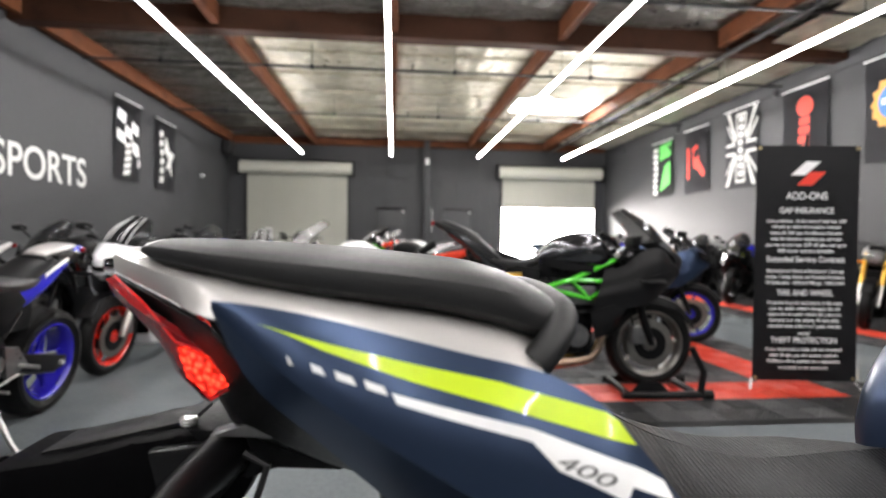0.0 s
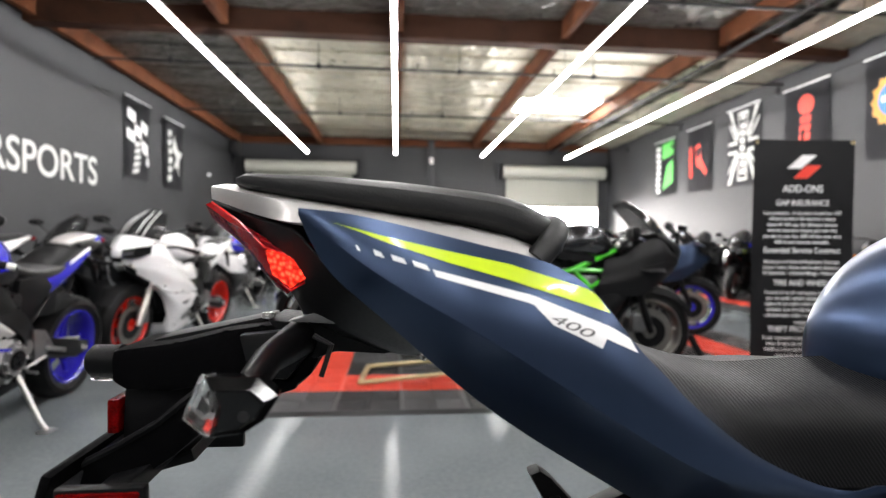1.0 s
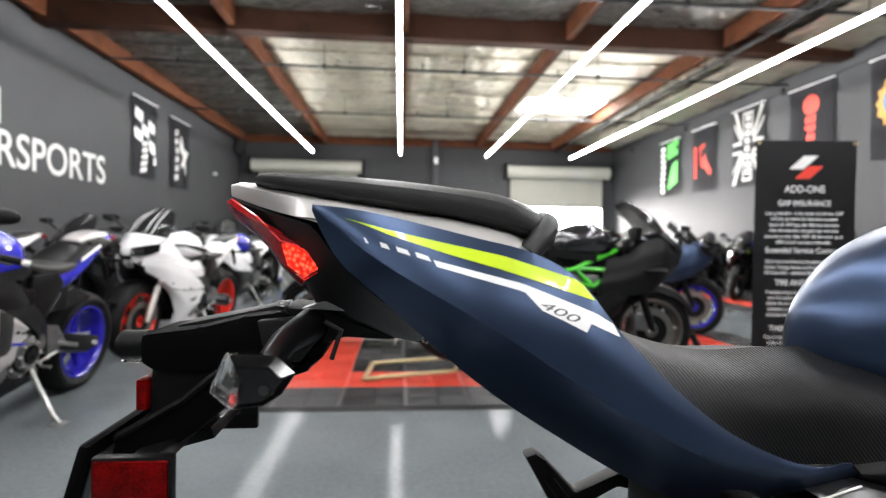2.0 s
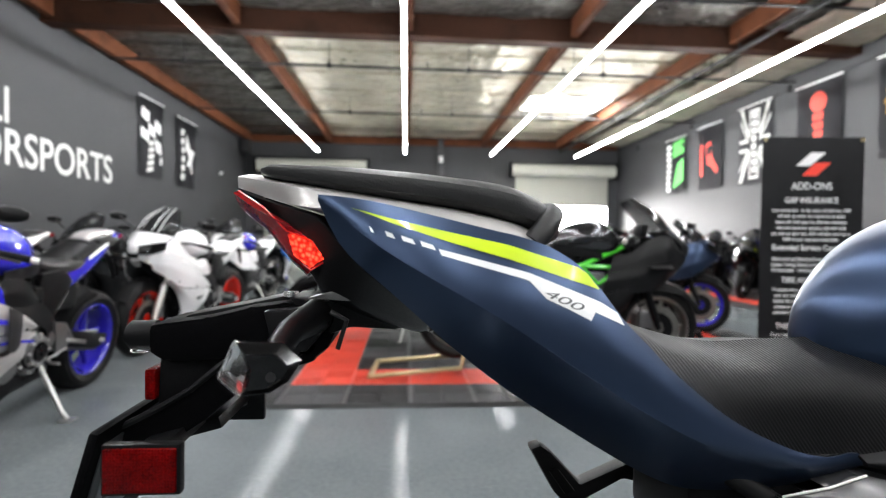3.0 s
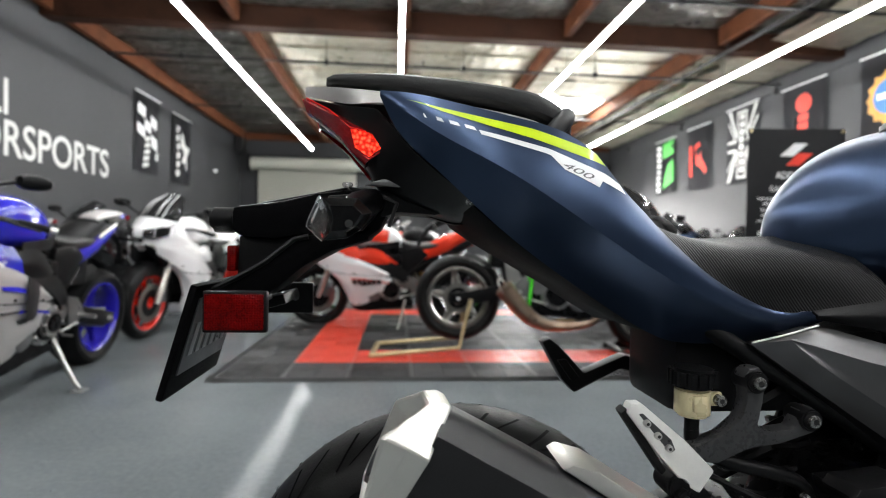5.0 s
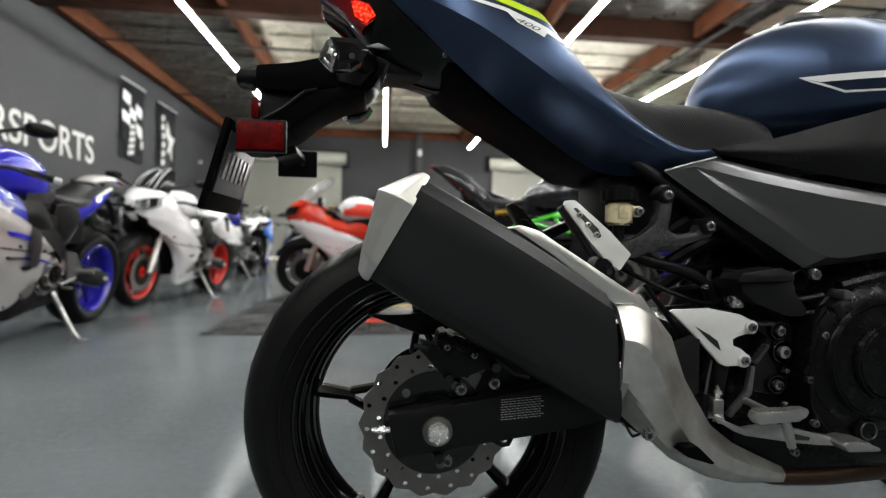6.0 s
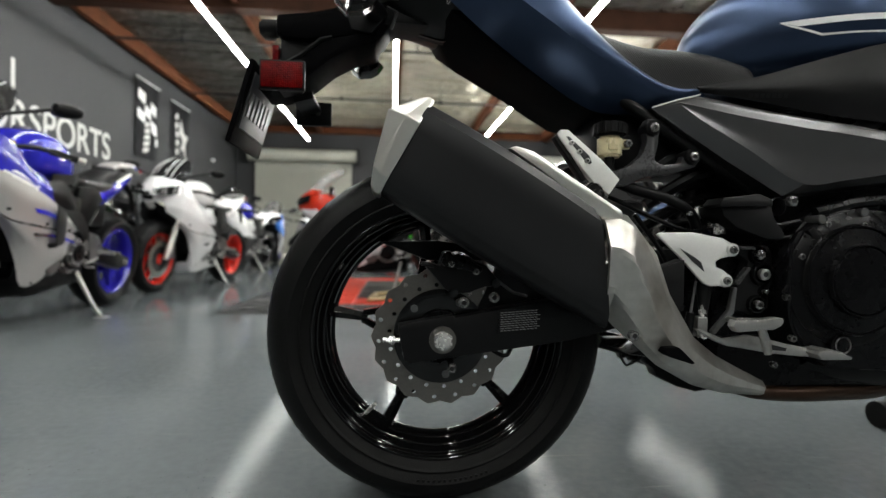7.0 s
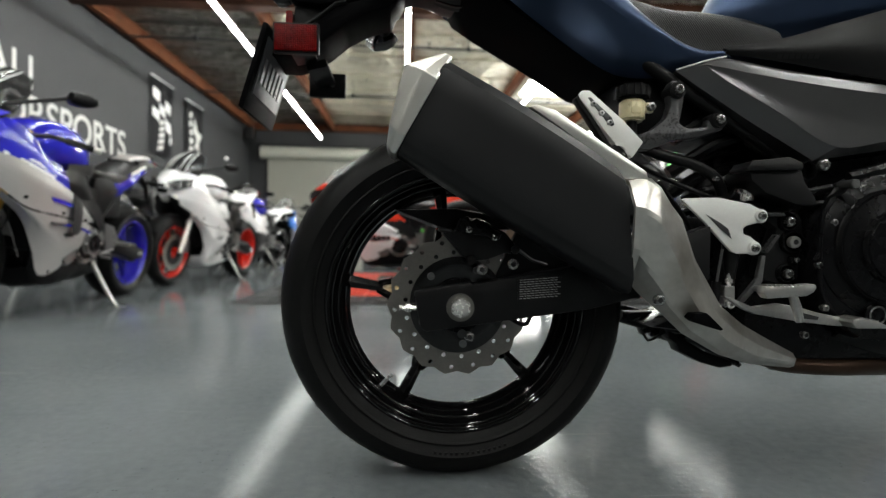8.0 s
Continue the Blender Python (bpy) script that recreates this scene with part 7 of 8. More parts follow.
# footrests, brackets, hoses on the near side
pb = H("passenger_bracket", prism([(0.350, 0.672), (0.356, 0.684), (0.371, 0.685), (0.379, 0.672), (0.376, 0.64), (0.370, 0.612), (0.386, 0.604), (0.418, 0.608), (0.427, 0.630), (0.444, 0.634), (0.454, 0.617), (0.445, 0.602), (0.40, 0.588), (0.36, 0.583), (0.318, 0.565), (0.285, 0.568), (0.278, 0.583), (0.325, 0.602), (0.348, 0.622), (0.355, 0.645)], 0.026, 0.05, 0.005), CASTGREY, "grey cast passenger footrest bracket")
for x, z in ((0.364, 0.667), (0.437, 0.619)):
    H("boss", drum((x, z), 0.014, 0.020, 0.055, 20, 0.002), BLACK, parent=pb)
    bolt(pb, x, 0.019 - 0.11, z, 0.008, material=BOLTSTEEL, out=0.003)
pg = H("passenger_footrest", prism([(0.185, 0.641), (0.189, 0.652), (0.202, 0.652), (0.258, 0.606), (0.292, 0.572), (0.274, 0.546), (0.254, 0.558), (0.227, 0.588)], -0.008, 0.010, 0.003), SILVERPLASTIC, "folded aluminium passenger footrest", parent=pb)
H("recess", prism([(0.198, 0.640), (0.203, 0.641), (0.238, 0.610), (0.243, 0.598), (0.238, 0.595), (0.230, 0.602)], -0.0088, 0.0, 0.001), CASTGREY, parent=pg)
for k in range(3):
    bolt(pg, 0.207 + 0.0135 * k, -0.0095 - 0.11, 0.630 - 0.0145 * k, 0.0042, material=ALU, out=0.003)
bolt(pg, 0.252, -0.012 - 0.11, 0.545, 0.010, material=DARKMETAL)
H("pivot", drum((0.250, 0.553), 0.015, -0.008, 0.03, 20, 0.003), BLACK, parent=pg)
H("rubber_pad", prism([(0.179, 0.640), (0.186, 0.646), (0.236, 0.572), (0.230, 0.566)], -0.004, 0.016, 0.003), RUBBER, parent=pg)
rv = H("brake_reservoir", drum((0.298, 0.052), 0.0215, 0.618, 0.655, 24, 0.004, axis="z"), FLUID, "yellowed brake fluid reservoir with black cap")
H("cap", drum((0.298, 0.052), 0.0275, 0.655, 0.679, 28, 0.004, axis="z"), BLACK, parent=rv)
for k in range(14):
    a = 2 * math.pi * k / 14
    H("cap_rib", box(0.298 + 0.0275 * math.cos(a) - 0.002, 0.298 + 0.0275 * math.cos(a) + 0.002, 0.052 + 0.0275 * math.sin(a) - 0.002, 0.052 + 0.0275 * math.sin(a) + 0.002, 0.658, 0.676), BLACK, parent=rv)
H("window", box(0.287, 0.305, 0.029, 0.034, 0.628, 0.648, 0.002), FLUID, parent=rv)
H("ear", box(0.312, 0.332, 0.04, 0.05, 0.632, 0.65, 0.004), FLUID, parent=rv)
bolt(rv, 0.325, 0.038 - 0.11, 0.641, 0.007, material=BOLTSTEEL)
H("spout", drum((0.298, 0.052), 0.009, 0.598, 0.62, 12, 0.001, axis="z"), BLACK, parent=rv)
H("brake_hose", tube([(0.298, 0.052, 0.60), (0.302, 0.05, 0.58), (0.34, 0.042, 0.562), (0.40, 0.042, 0.547), (0.445, 0.05, 0.528), (0.468, 0.06, 0.50), (0.475, 0.07, 0.46)], 0.0095, 10, 28), BLACK, "black brake hose")
H("hose_clip", lathe([(0.0125, -0.002), (0.0105, -0.002), (0.0105, 0.002), (0.0125, 0.002)], (0.338, 0.042, 0.562), 16), PIPE)

bm = prism([(0.368, 0.482), (0.374, 0.485), (0.434, 0.487), (0.49, 0.477), (0.508, 0.468), (0.515, 0.458), (0.512, 0.449), (0.505, 0.446), (0.485, 0.441), (0.477, 0.436), (0.478, 0.427), (0.491, 0.422), (0.503, 0.413), (0.504, 0.401), (0.497, 0.394), (0.467, 0.393), (0.456, 0.397), (0.406, 0.448)], 0.012, 0.020, 0.0035)
hg = H("heel_guard", bm, SILVERPLASTIC, "pale cast aluminium heel guard")
H("slot", prism([(0.411, 0.458), (0.436, 0.444), (0.449, 0.435), (0.455, 0.419), (0.435, 0.435)], 0.0105, 0.0135, 0.0), PIPE, parent=hg, smooth=False)
for x, z in [(0.507, 0.457), (0.496, 0.403)]:
    H("boss", drum((x, z), 0.0115, 0.0095, 0.02, 20, 0.0015), SILVERPLASTIC, parent=hg)
    bolt(hg, x, 0.012 - 0.11, z, 0.007, material=BOLTSTEEL)
fb = H("footrest_bracket", prism([(0.517, 0.464), (0.56, 0.467), (0.589, 0.466), (0.597, 0.452), (0.6, 0.41), (0.591, 0.382), (0.592, 0.351), (0.563, 0.34), (0.53, 0.347), (0.516, 0.354), (0.522, 0.385), (0.54, 0.409), (0.55, 0.437), (0.528, 0.451)], 0.03, 0.058, 0.006), MATTE, "black cast footrest bracket")
for x, z, r, mt in ((0.5660, 0.4490, 0.0125, BOLTSTEEL), (0.5740, 0.4140, 0.0155, ALU), (0.5780, 0.3830, 0.0068, BOLTSTEEL), (0.5640, 0.3600, 0.0125, BOLTSTEEL), (0.5660, 0.4920, 0.0080, BOLTSTEEL)):
    H("boss", lathe([(r * 1.35, 0.018), (r * 1.35, 0.0), (r * 1.2, -0.004), (r * 1.05, -0.004), (r * 1.0, 0.004), (0.001, 0.004), (0.001, 0.018)], (x, 0.026, z), 28), GLOSSBLACK, parent=fb)
    bolt(fb, x, 0.023 - 0.11, z, r * 0.66, material=mt)
H("rib", prism([(0.484, 0.306), (0.52, 0.345), (0.525, 0.39), (0.518, 0.39), (0.51, 0.35), (0.478, 0.312)], 0.022, 0.032, 0.002), GREYMETAL, parent=fb)
H("rib", prism([(0.519, 0.399), (0.542, 0.427), (0.548, 0.425), (0.526, 0.395)], 0.018, 0.032, 0.002), CASTGREY, parent=fb)
H("rib", prism([(0.523, 0.463), (0.556, 0.464), (0.556, 0.458), (0.523, 0.458)], 0.018, 0.032, 0.002), CASTGREY, parent=fb)
H("master_cylinder", tube([(0.478, 0.045, 0.48), (0.474, 0.04, 0.40), (0.47, 0.035, 0.335)], [0.016, 0.015, 0.006], 14), MATTE, parent=fb)
H("push_rod", tube([(0.468, 0.034, 0.36), (0.462, 0.03, 0.305)], 0.0045, 8), CHROME, parent=fb)
for yy in (0.018, 0.034):
    H("clevis", box(0.450, 0.468, yy, yy + 0.004, 0.302, 0.336, 0.0015), ALU, "zinc-plated clevis", parent=fb)
H("clevis_bridge", box(0.450, 0.468, 0.018, 0.038, 0.332, 0.338, 0.0015), ALU, parent=fb)
H("adjust_nut", drum((0.468, 0.034), 0.0075, 0.342, 0.350, 6, 0.001, axis="z"), CHROME, parent=fb)
bolt(fb, 0.457, 0.016 - 0.11, 0.308, 0.007, material=CHROME)
H("banjo_bolt", drum((0.505, 0.045), 0.011, 0.485, 0.505, 6, 0.001, axis="z"), CHROME, parent=fb)
ft = H("footrest", prism([(0.459, 0.345), (0.508, 0.346), (0.525, 0.349), (0.541, 0.349), (0.543, 0.343), (0.538, 0.336), (0.526, 0.33), (0.491, 0.328), (0.463, 0.326), (0.456, 0.335)], -0.068, -0.050, 0.003), ALU, "serrated aluminium footrest", parent=fb)
for k in range(9):
    H("tooth", box(0.4620 + 0.00622 * k, 0.4650 + 0.00622 * k, -0.067, -0.051, 0.3410, 0.3475), ALU, parent=ft, smooth=False)
H("peg_stem", tube([(0.505, -0.052, 0.334), (0.508, 0.03, 0.335)], 0.0055, 10), ALU, parent=ft)
H("feeler", tube([(0.509, -0.06, 0.332), (0.515, -0.06, 0.315), (0.522, -0.06, 0.29)], [0.0065, 0.0075, 0.006], 10), ALU, parent=ft)
bl = H("brake_pedal", prism([(0.413, 0.327), (0.428, 0.324), (0.464, 0.309), (0.485, 0.312), (0.507, 0.315), (0.533, 0.311), (0.581, 0.299), (0.621, 0.292), (0.632, 0.289), (0.631, 0.278), (0.596, 0.28), (0.548, 0.285), (0.5, 0.293), (0.468, 0.298), (0.45, 0.305)], -0.034, -0.022, 0.003), ALU, "aluminium rear brake pedal")
H("pedal_slot", prism([(0.548, 0.3), (0.574, 0.294), (0.572, 0.289), (0.549, 0.291)], -0.0355, -0.034, 0), PIPE, parent=bl, smooth=False)
H("toe_pad", prism([(0.611, 0.293), (0.625, 0.295), (0.655, 0.289), (0.671, 0.283), (0.67, 0.279), (0.617, 0.279), (0.609, 0.288)], -0.06, -0.02, 0.003), ALU, parent=bl)
for k in range(5):
    H("tooth", box(0.6270 + 0.00600 * k, 0.6310 + 0.00600 * k, -0.058, -0.022, 0.2890 - 0.00120 * k, 0.2960 - 0.00120 * k), ALU, parent=bl, smooth=False)

# engine
bm = box(0.50, 0.98, 0.06, 0.29, 0.235, 0.52, 0.02)
merge(bm, box(0.62, 0.95, 0.05, 0.30, 0.50, 0.72, 0.03))
eng = H("engine", bm, DARKMETAL, "black cast engine block")
cc = (0.716, 0.407)
bm = lathe([(0.118, 0.03), (0.118, -0.004), (0.108, -0.010), (0.096, -0.012), (0.090, -0.022), (0.070, -0.025), (0.062, -0.027), (0.056, -0.036), (0.001, -0.038), (0.001, 0.03)], (cc[0], 0, cc[1]), 56)
H("clutch_cover", bm, DARKMETAL, parent=eng)
for r0, r1, yy in ((0.097, 0.091, -0.018), (0.064, 0.058, -0.030)):
    H("cover_ridge", lathe([(r0, yy), (r0 - 0.002, yy - 0.006), (r1 + 0.002, yy - 0.006), (r1, yy)], (cc[0], 0, cc[1]), 56), DARKMETAL, parent=eng)
H("crankcase_cover", prism([(0.60, 0.46), (0.62, 0.49), (0.70, 0.535), (0.86, 0.53), (0.95, 0.45), (0.95, 0.27), (0.86, 0.24), (0.68, 0.25), (0.62, 0.29), (0.595, 0.36)], -0.002, 0.07, 0.012), DARKMETAL, parent=eng)
for x, z in [(0.667, 0.504), (0.62, 0.447), (0.595, 0.376), (0.736, 0.504), (0.595, 0.376), (0.607, 0.305), (0.573, 0.26)]:
    bolt(eng, x, -0.006 - 0.11, z, 0.0062, material=BOLTSTEEL, out=0.005)
H("oil_cap", lathe([(0.019, -0.012), (0.012, -0.016), (0.001, -0.016), (0.001, 0.0), (0.019, 0.0)], (0.6950, 0, 0.2940), 24), DARKMETAL, parent=eng)
H("seal_ring", lathe([(0.0155, -0.006), (0.0140, -0.008), (0.0125, -0.006)], (0.6950, -0.010, 0.2940), 28), GREYMETAL, parent=eng)
H("cover_edge", tube([(0.5920, -0.004, 0.3840), (0.6200, -0.004, 0.4300)], 0.0035, 8), DARKMETAL, parent=eng)
H("cover_edge", tube([(0.6020, -0.004, 0.3800), (0.6250, -0.004, 0.4280)], 0.0035, 8), DARKMETAL, parent=eng)
H("cover_edge", tube([(0.6280, -0.004, 0.4660), (0.6630, -0.004, 0.4980)], 0.0035, 8), DARKMETAL, parent=eng)
H("cover_edge", tube([(0.6750, -0.004, 0.5050), (0.7320, -0.004, 0.5040)], 0.0035, 8), DARKMETAL, parent=eng)
H("clutch_arm", prism([(0.628, 0.492), (0.640, 0.500), (0.672, 0.462), (0.664, 0.45)], -0.012, 0.0, 0.003), BLACK, parent=eng)
H("case_flange", tube([(0.605, -0.004, 0.47), (0.60, -0.004, 0.40), (0.606, -0.004, 0.33), (0.635, -0.004, 0.285)], 0.004, 6, 16), DARKMETAL, parent=eng)
H("head_tube", tube([(0.66, 0.01, 0.525), (0.74, 0.0, 0.545), (0.86, 0.0, 0.55)], 0.010, 8, 12), DARKMETAL, parent=eng)
for x, z in ((0.655, 0.512), (0.735, 0.526), (0.80, 0.533)):
    H("clip", drum((x, z), 0.008, -0.012, 0.02, 12, 0.001), GREYMETAL, parent=eng)
for x, z, r in ((0.545, 0.515, 0.005), (0.60, 0.528, 0.005), (0.478, 0.50, 0.005), (0.463, 0.468, 0.004), (0.437, 0.52, 0.004), (0.452, 0.43, 0.004), (0.585, 0.325, 0.005)):
    bolt(hero, x, 0.03 - 0.11, z, r, material=BOLTSTEEL)
H("cable", tube([(0.30, 0.06, 0.55), (0.40, 0.05, 0.505), (0.47, 0.055, 0.49), (0.52, 0.06, 0.53), (0.60, 0.06, 0.545)], 0.0045, 6, 24), BLACK)
H("cable", tube([(0.36, 0.08, 0.52), (0.42, 0.07, 0.43), (0.44, 0.075, 0.33), (0.50, 0.08, 0.26)], 0.005, 6, 20), BLACK)
H("light_switch", tube([(0.437, 0.03, 0.30), (0.443, 0.03, 0.345)], [0.009, 0.007], 12), BLACK)
H("switch_spring", tube([(0.443, 0.03, 0.345), (0.452, 0.03, 0.40)], 0.0022, 6), GREYMETAL)
H("starter_cover", prism([(0.476, 0.534), (0.569, 0.537), (0.576, 0.514), (0.598, 0.485), (0.593, 0.475), (0.561, 0.476), (0.507, 0.495), (0.482, 0.515)], 0.0, 0.07, 0.006), MATTE, parent=eng)
H("starter_top", prism([(0.467, 0.535), (0.475, 0.546), (0.54, 0.554), (0.563, 0.545), (0.564, 0.533), (0.469, 0.53)], -0.010, 0.04, 0.004), MATTE, "matte black starter cover", parent=eng)
bm = tube([(0.575, 0.012, 0.477), (0.62, 0.012, 0.482), (0.641, 0.012, 0.507), (0.632, 0.012, 0.51), (0.596, 0.012, 0.502), (0.58, 0.012, 0.504), (0.575, 0.012, 0.477)], 0.0042, 6)
H("frame_plate", bm, MATTE, parent=eng)
H("pivot_boss", lathe([(0.0165, 0.03), (0.0165, -0.004), (0.0145, -0.006), (0.0125, -0.002), (0.0115, 0.014), (0.001, 0.014), (0.001, 0.03)], (0.5850, 0.01, 0.5340), 28), GLOSSBLACK, parent=eng)
bolt(eng, 0.6120, 0.008 - 0.11, 0.5440, 0.0095, material=BOLTSTEEL)
for y, z in ((0.10, 0.60), (0.14, 0.55), (0.09, 0.66)):
    H("hose", tube([(0.40, y + 0.02, z - 0.06), (0.50, y, z), (0.62, y, z + 0.01), (0.75, y + 0.02, z - 0.03)], 0.012, 8, 16), BLACK)
H("shock_spring", tube([(0.42 + 0.03 * math.cos(k * 0.8) * 0.9 + 0.0022 * k, 0.15 + 0.03 * math.sin(k * 0.8), 0.38 + 0.0045 * k) for k in range(56)], 0.006, 6), MATTE, "black shock spring")
H("shock_body", tube([(0.42, 0.15, 0.36), (0.54, 0.15, 0.64)], 0.02, 12), DARKMETAL)
H("pivot_block", box(0.40, 0.55, 0.07, 0.26, 0.30, 0.46, 0.02), DARKMETAL)
H("linkage", box(0.42, 0.52, 0.13, 0.21, 0.235, 0.30, 0.015), DARKMETAL)
for side in (False, True):
    H("trellis_tube", tube([(0.60, 0.07, 0.56), (0.80, 0.04, 0.70), (1.02, 0.10, 0.86)], 0.016, 10), BLACK, left=side)
    H("trellis_tube", tube([(0.55, 0.07, 0.38), (0.60, 0.07, 0.56), (0.42, 0.085, 0.69)], 0.016, 10), BLACK, left=side)
H("inner_box", box(0.30, 0.62, 0.10, 0.25, 0.60, 0.72, 0.02), BLACK, "black airbox and battery tray")
# far-side footrest, side stand
lf = H("passenger_bracket", prism([(0.168, 0.666), (0.184, 0.672), (0.20, 0.660), (0.245, 0.612), (0.318, 0.643), (0.40, 0.62), (0.38, 0.60), (0.31, 0.618), (0.228, 0.576), (0.205, 0.60)], 0.29, 0.32, 0.006), MATTE)
H("rubber_pad", prism([(0.195, 0.635), (0.21, 0.637), (0.235, 0.605), (0.22, 0.60)], 0.282, 0.292, 0.003), RUBBER, parent=lf)
H("stand_switch", tube([(0.345, 0.20, 0.262), (0.40, 0.20, 0.245)], [0.013, 0.011], 12), BLACK)
H("switch_wire", tube([(0.30, 0.20, 0.30), (0.285, 0.20, 0.268), (0.312, 0.20, 0.252), (0.345, 0.20, 0.262)], 0.003, 6, 14), BLACK)
H("muffler_box", prism([(0.36, 0.255), (0.42, 0.248), (0.52, 0.215), (0.60, 0.20), (0.60, 0.225), (0.44, 0.285)], 0.10, 0.23, 0.008), DARKMETAL, "black pre-muffler under the engine")
H("stand_switch_body", prism([(0.44, 0.236), (0.464, 0.231), (0.478, 0.216), (0.52, 0.192), (0.575, 0.174), (0.58, 0.161), (0.552, 0.157), (0.511, 0.168), (0.465, 0.19), (0.46, 0.205), (0.442, 0.218)], 0.185, 0.225, 0.006), BLACK)
H("stand_hanger", prism([(0.356, 0.272), (0.423, 0.273), (0.426, 0.252), (0.388, 0.252), (0.356, 0.255)], 0.18, 0.21, 0.004), BLACK)
H("stand_wire", tube([(0.383, 0.2, 0.252), (0.402, 0.2, 0.216), (0.411, 0.2, 0.213), (0.426, 0.2, 0.22), (0.44, 0.2, 0.229)], 0.0028, 6, 12), PIPE)
H("stand_pin", tube([(0.5720, 0.2, 0.1750), (0.6020, 0.2, 0.1610)], 0.006, 10), DARKMETAL)
ss = H("side_stand", tube([(0.44, 0.24, 0.25), (0.62, 0.27, 0.165), (0.74, 0.28, 0.15)], [0.014, 0.012, 0.011], 10), BLACK, "folded black side stand")
H("spring", tube([(0.43, 0.235, 0.225), (0.50, 0.245, 0.205)], 0.012, 10), DARKMETAL, parent=ss)
H("stand_lug", prism([(0.36, 0.282), (0.44, 0.262), (0.46, 0.235), (0.405, 0.218), (0.395, 0.25), (0.355, 0.265)], 0.225, 0.245, 0.003), DARKMETAL, parent=ss)
H("foot", tube([(0.73, 0.28, 0.15), (0.775, 0.285, 0.148)], [0.02, 0.024], 12), BLACK, parent=ss)
H("lower_cowl", skin([[(0.72, 0.03, 0.30), (0.80, 0.01, 0.33), (0.92, 0.0, 0.44), (1.06, 0.02, 0.56)], [(0.66, 0.04, 0.245), (0.78, 0.03, 0.225), (0.95, 0.03, 0.25), (1.08, 0.06, 0.38)], [(0.66, 0.12, 0.225), (0.78, 0.12, 0.19), (0.95, 0.12, 0.20), (1.08, 0.13, 0.34)]], 16, 10, 0.004), MATTE)
# front end
wheel_root = H("front_tyre", lathe(tyre_profile(0.2225, 0.297, 0.11), (1.37, 0.131, 0.297), 64), RUBBER)
fr = H("front_rim", lathe(rim_profile(0.2225, 0.09), (1.37, 0.131, 0.297), 64), GLOSSBLACK)
H("front_hub", lathe([(0.015, -0.05), (0.04, -0.05), (0.045, 0.0), (0.04, 0.05), (0.015, 0.05)], (1.37, 0.131, 0.297), 24), GLOSSBLACK, parent=fr)
for k in range(5):
    H("spoke", spoke_bm((1.37, 0.131, 0.297), 0.4 + 2 * math.pi * k / 5, 0.04, 0.203, 0.012, 0.01, 0.014), GLOSSBLACK, parent=fr)
H("front_disc", lathe([(0.155, -0.062), (0.105, -0.062), (0.105, -0.058), (0.155, -0.058)], (1.37, 0.131, 0.297), 48), DISCSTEEL)
for s in (-1, 1):
    H("fork_leg", tube([(1.37, 0.131 + s * 0.095, 0.297), (1.27, 0.142 + s * 0.095, 0.55), (1.10, 0.17 + s * 0.095, 0.93)], [0.026, 0.024, 0.02], 12), BLACK)
    hb = H("handlebar", tube([(1.07, 0.175 + s * 0.09, 0.95), (1.05, 0.175 + s * 0.2, 0.98), (0.97, 0.178 + s * 0.35, 0.96)], 0.011, 8), PIPE)
    H("grip", tube([(1.0, 0.177 + s * 0.27, 0.967), (0.965, 0.178 + s * 0.37, 0.958)], 0.017, 10), RUBBER, parent=hb)
    mr = H("mirror", tube([(1.22, 0.175 + s * 0.13, 1.03), (1.14, 0.18 + s * 0.36, 1.10)], 0.008, 8), PIPE)
    H("mirror_head", box(1.10, 1.16, 0.18 + s * 0.40 - 0.07, 0.18 + s * 0.40 + 0.07, 1.07, 1.13, 0.02), BLACK, parent=mr)
H("front_fender", skin([[(1.37 + 0.325 * math.cos(a), 0.131 + yy, 0.297 + 0.325 * math.sin(a) - 0.05 * (abs(yy) > 0.05)) for a in (0.6, 1.2, 1.8, 2.5)] for yy in (-0.07, -0.045, 0, 0.045, 0.07)], 14, 9, 0.003), NAVY)
for side in (False, True):
    H("front_fairing", skin([[(1.42, 0.09, 0.90), (1.28, 0.02, 0.97), (1.10, -0.01, 0.93), (0.94, 0.0, 0.84)], [(1.48, 0.09, 0.80), (1.33, -0.01, 0.80), (1.14, -0.06, 0.75), (0.94, -0.04, 0.68)], [(1.36, 0.06, 0.66), (1.22, -0.01, 0.58), (1.1, -0.04, 0.52), (0.95, -0.02, 0.50)], [(1.12, 0.02, 0.44), (1.08, 0.0, 0.40), (1.02, 0.0, 0.38), (0.94, 0.01, 0.40)]], 18, 14, 0.004), NAVY, left=side)
H("nose_cowl", skin([[(1.28, 0.03, 0.97), (1.36, 0.10, 0.99), (1.38, 0.175, 1.0), (1.36, 0.25, 0.99), (1.28, 0.32, 0.97)], [(1.43, 0.07, 0.90), (1.50, 0.12, 0.89), (1.52, 0.175, 0.885), (1.50, 0.23, 0.89), (1.43, 0.28, 0.90)], [(1.47, 0.09, 0.80), (1.49, 0.13, 0.78), (1.50, 0.175, 0.775), (1.49, 0.22, 0.78), (1.47, 0.26, 0.80)]], 15, 12, 0.004), NAVY)
wsn = H("windscreen", skin([[(1.29, 0.035, 0.975), (1.365, 0.10, 0.995), (1.385, 0.175, 1.005), (1.365, 0.25, 0.995), (1.29, 0.315, 0.975)], [(1.05, 0.09, 1.11), (1.09, 0.13, 1.13), (1.10, 0.178, 1.135), (1.09, 0.225, 1.13), (1.05, 0.265, 1.11)]], 13, 8, 0.003), SMOKE)
wsn.visible_shadow = False
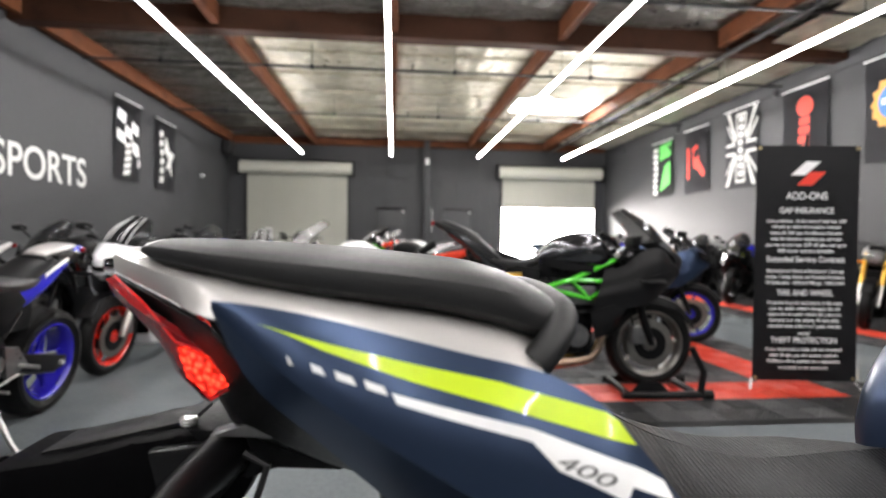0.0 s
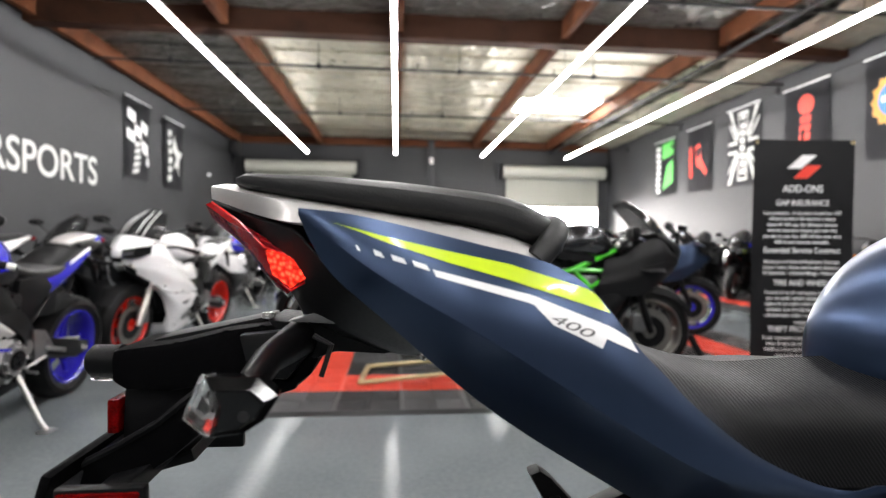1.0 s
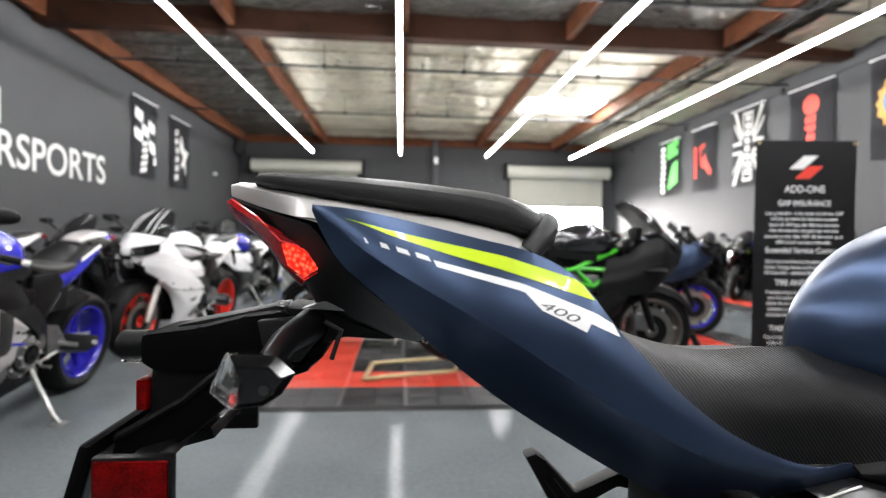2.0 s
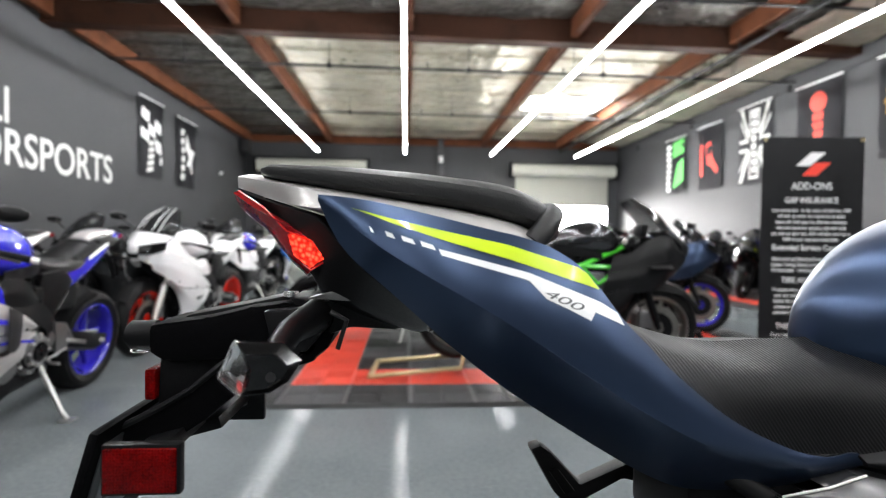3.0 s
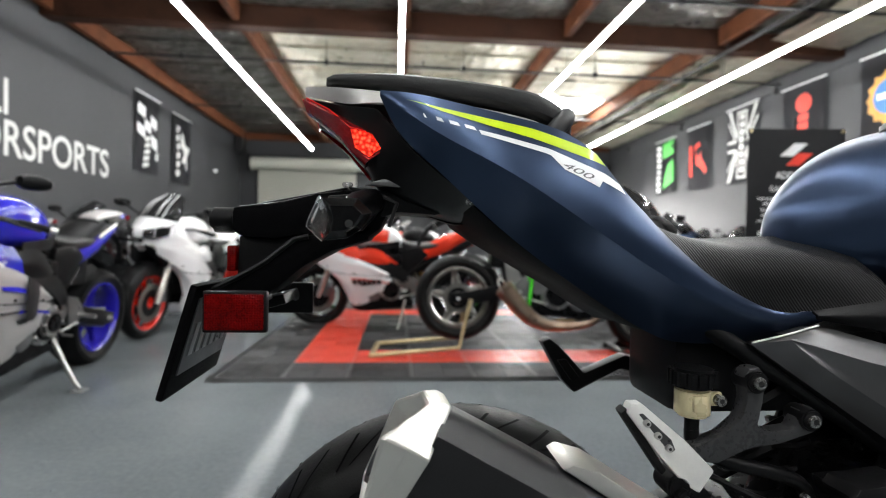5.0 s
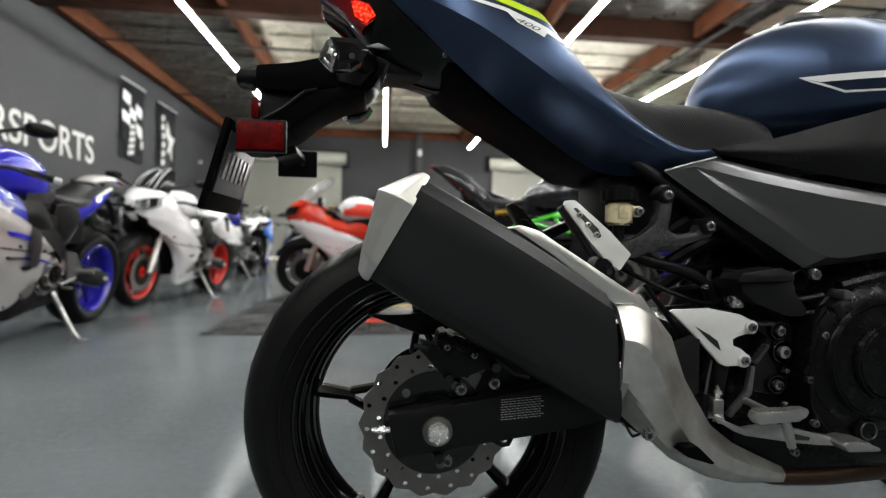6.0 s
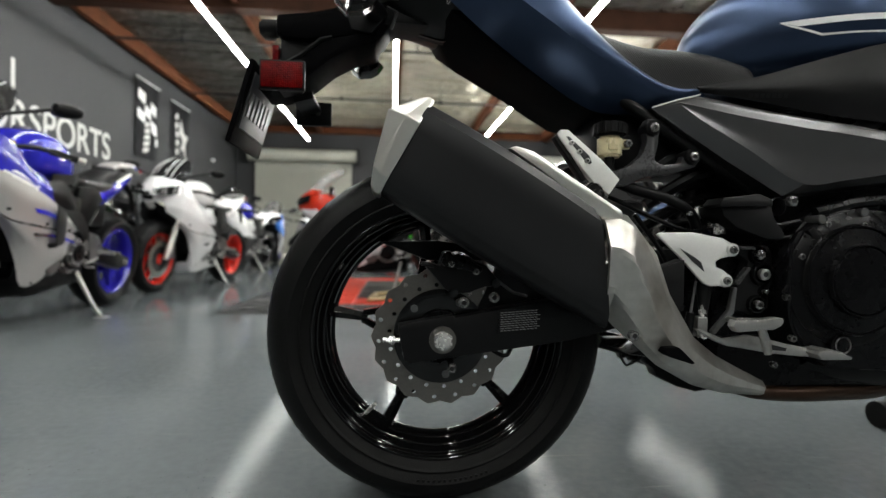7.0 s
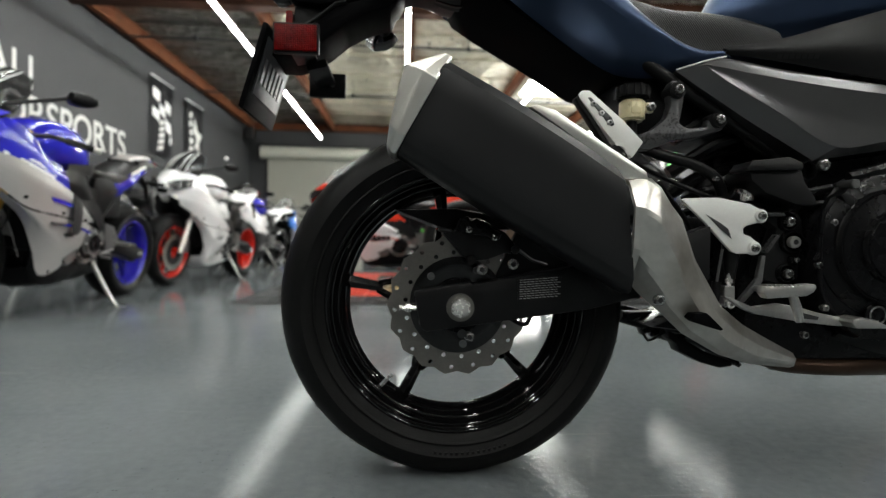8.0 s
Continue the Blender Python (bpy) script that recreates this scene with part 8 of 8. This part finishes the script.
hs = thing("front_stand", "black tubular front wheel stand with round rubber feet", "paddock stand", pose(1.37, 0.131, 0))
for s in (-1, 1):
    part("rail", tube([(-0.17, s * 0.25, 0.035), (0.25, s * 0.24, 0.035), (0.30, s * 0.2, 0.06), (0.28, s * 0.14, 0.29)], 0.018, 10), MATTE, hs)
    part("foot", tube([(-0.2, s * 0.25, 0.034), (-0.15, s * 0.25, 0.034)], 0.034, 18), RUBBER, hs)
part("crossbar", tube([(0.27, -0.24, 0.035), (0.27, 0.24, 0.035)], 0.018, 10), MATTE, hs)


# ---- interlocking floor tiles ----
T = 0.39
ribs = bmesh.new()
merge(ribs, box(0.002, T - 0.002, 0.002, T - 0.002, 0.002, 0.006))
for x0, x1, y0, y1 in ((0.002, T - 0.002, 0.002, 0.014), (0.002, T - 0.002, T - 0.014, T - 0.002), (0.002, 0.014, 0.014, T - 0.014), (T - 0.014, T - 0.002, 0.014, T - 0.014)):
    merge(ribs, box(x0, x1, y0, y1, 0.006, 0.014))
for bx in range(2):
    for by in range(2):
        cx, cy = 0.014 + 0.181 * (bx + 0.5), 0.014 + 0.181 * (by + 0.5)
        ang = math.pi / 4 if (bx + by) % 2 else -math.pi / 4
        for k in range(-4, 5):
            off = k * 0.026
            half = max(0.012, 0.118 - abs(off))
            m4 = Matrix.Translation((cx, cy, 0.010)) @ Matrix.Rotation(ang, 4, "Z") @ Matrix.Translation((0, off, 0)) @ Matrix.Diagonal((2 * half, 0.013, 0.008, 1))
            c = bmesh.new()
            bmesh.ops.create_cube(c, size=1, matrix=m4)
            merge(ribs, c)
tile_mesh = bpy.data.meshes.new("tile")
bmesh.ops.recalc_face_normals(ribs, faces=ribs.faces)
ribs.to_mesh(tile_mesh)
ribs.free()
tile_meshes = {}
for mt in (MATGREY, MATBLACK, MATRED):
    me = tile_mesh.copy()
    me.materials.append(mt)
    tile_meshes[mt.name] = me


def tile_mat(name, label, x0, y0, nx, ny, colour):
    mat_root = thing(name, label, "floor mat", pose(x0, y0, 0))
    for i in range(nx):
        for j in range(ny):
            ob = new("tile", tile_meshes[colour(i, j).name])
            ob.parent = mat_root
            ob.location = (i * T, j * T, 0)
    edge = bmesh.new()
    for pts in (((-0.03, 0), (nx * T + 0.03, 0), 0), ((-0.03, ny * T), (nx * T + 0.03, ny * T), 1)):
        y = pts[0][1]
        s = 1 if pts[2] else -1
        v = [edge.verts.new(p) for p in ((pts[0][0], y, 0.014), (pts[1][0], y, 0.014), (pts[1][0], y + s * 0.05, 0.001), (pts[0][0], y + s * 0.05, 0.001))]
        edge.faces.new(v)
    for x, s in ((0, -1), (nx * T, 1)):
        v = [edge.verts.new(p) for p in ((x, 0, 0.014), (x, ny * T, 0.014), (x + s * 0.05, ny * T, 0.001), (x + s * 0.05, 0, 0.001))]
        edge.faces.new(v)
    bmesh.ops.solidify(edge, geom=edge.faces[:], thickness=0.001)
    part("edge_ramp", edge, MATBLACK, mat_root)
    return mat_root


def ring_colour(i, j):
    if (j == 1 and 1 <= i <= 10) or (j == 7 and 1 <= i <= 10) or (i in (1, 10) and 1 <= j <= 7):
        return MATRED
    return MATGREY if (i + j) % 2 else MATBLACK


tile_mat("tile_mat", "ribbed grey and black tile mat with red border", -1.15, 2.55, 12, 9, ring_colour)
tile_mat("tile_mat", "ribbed black and red tile mat along the wall", 5.0, 3.4, 5, 20, lambda i, j: MATRED if i == 1 else (MATGREY if (i + j) % 2 else MATBLACK))
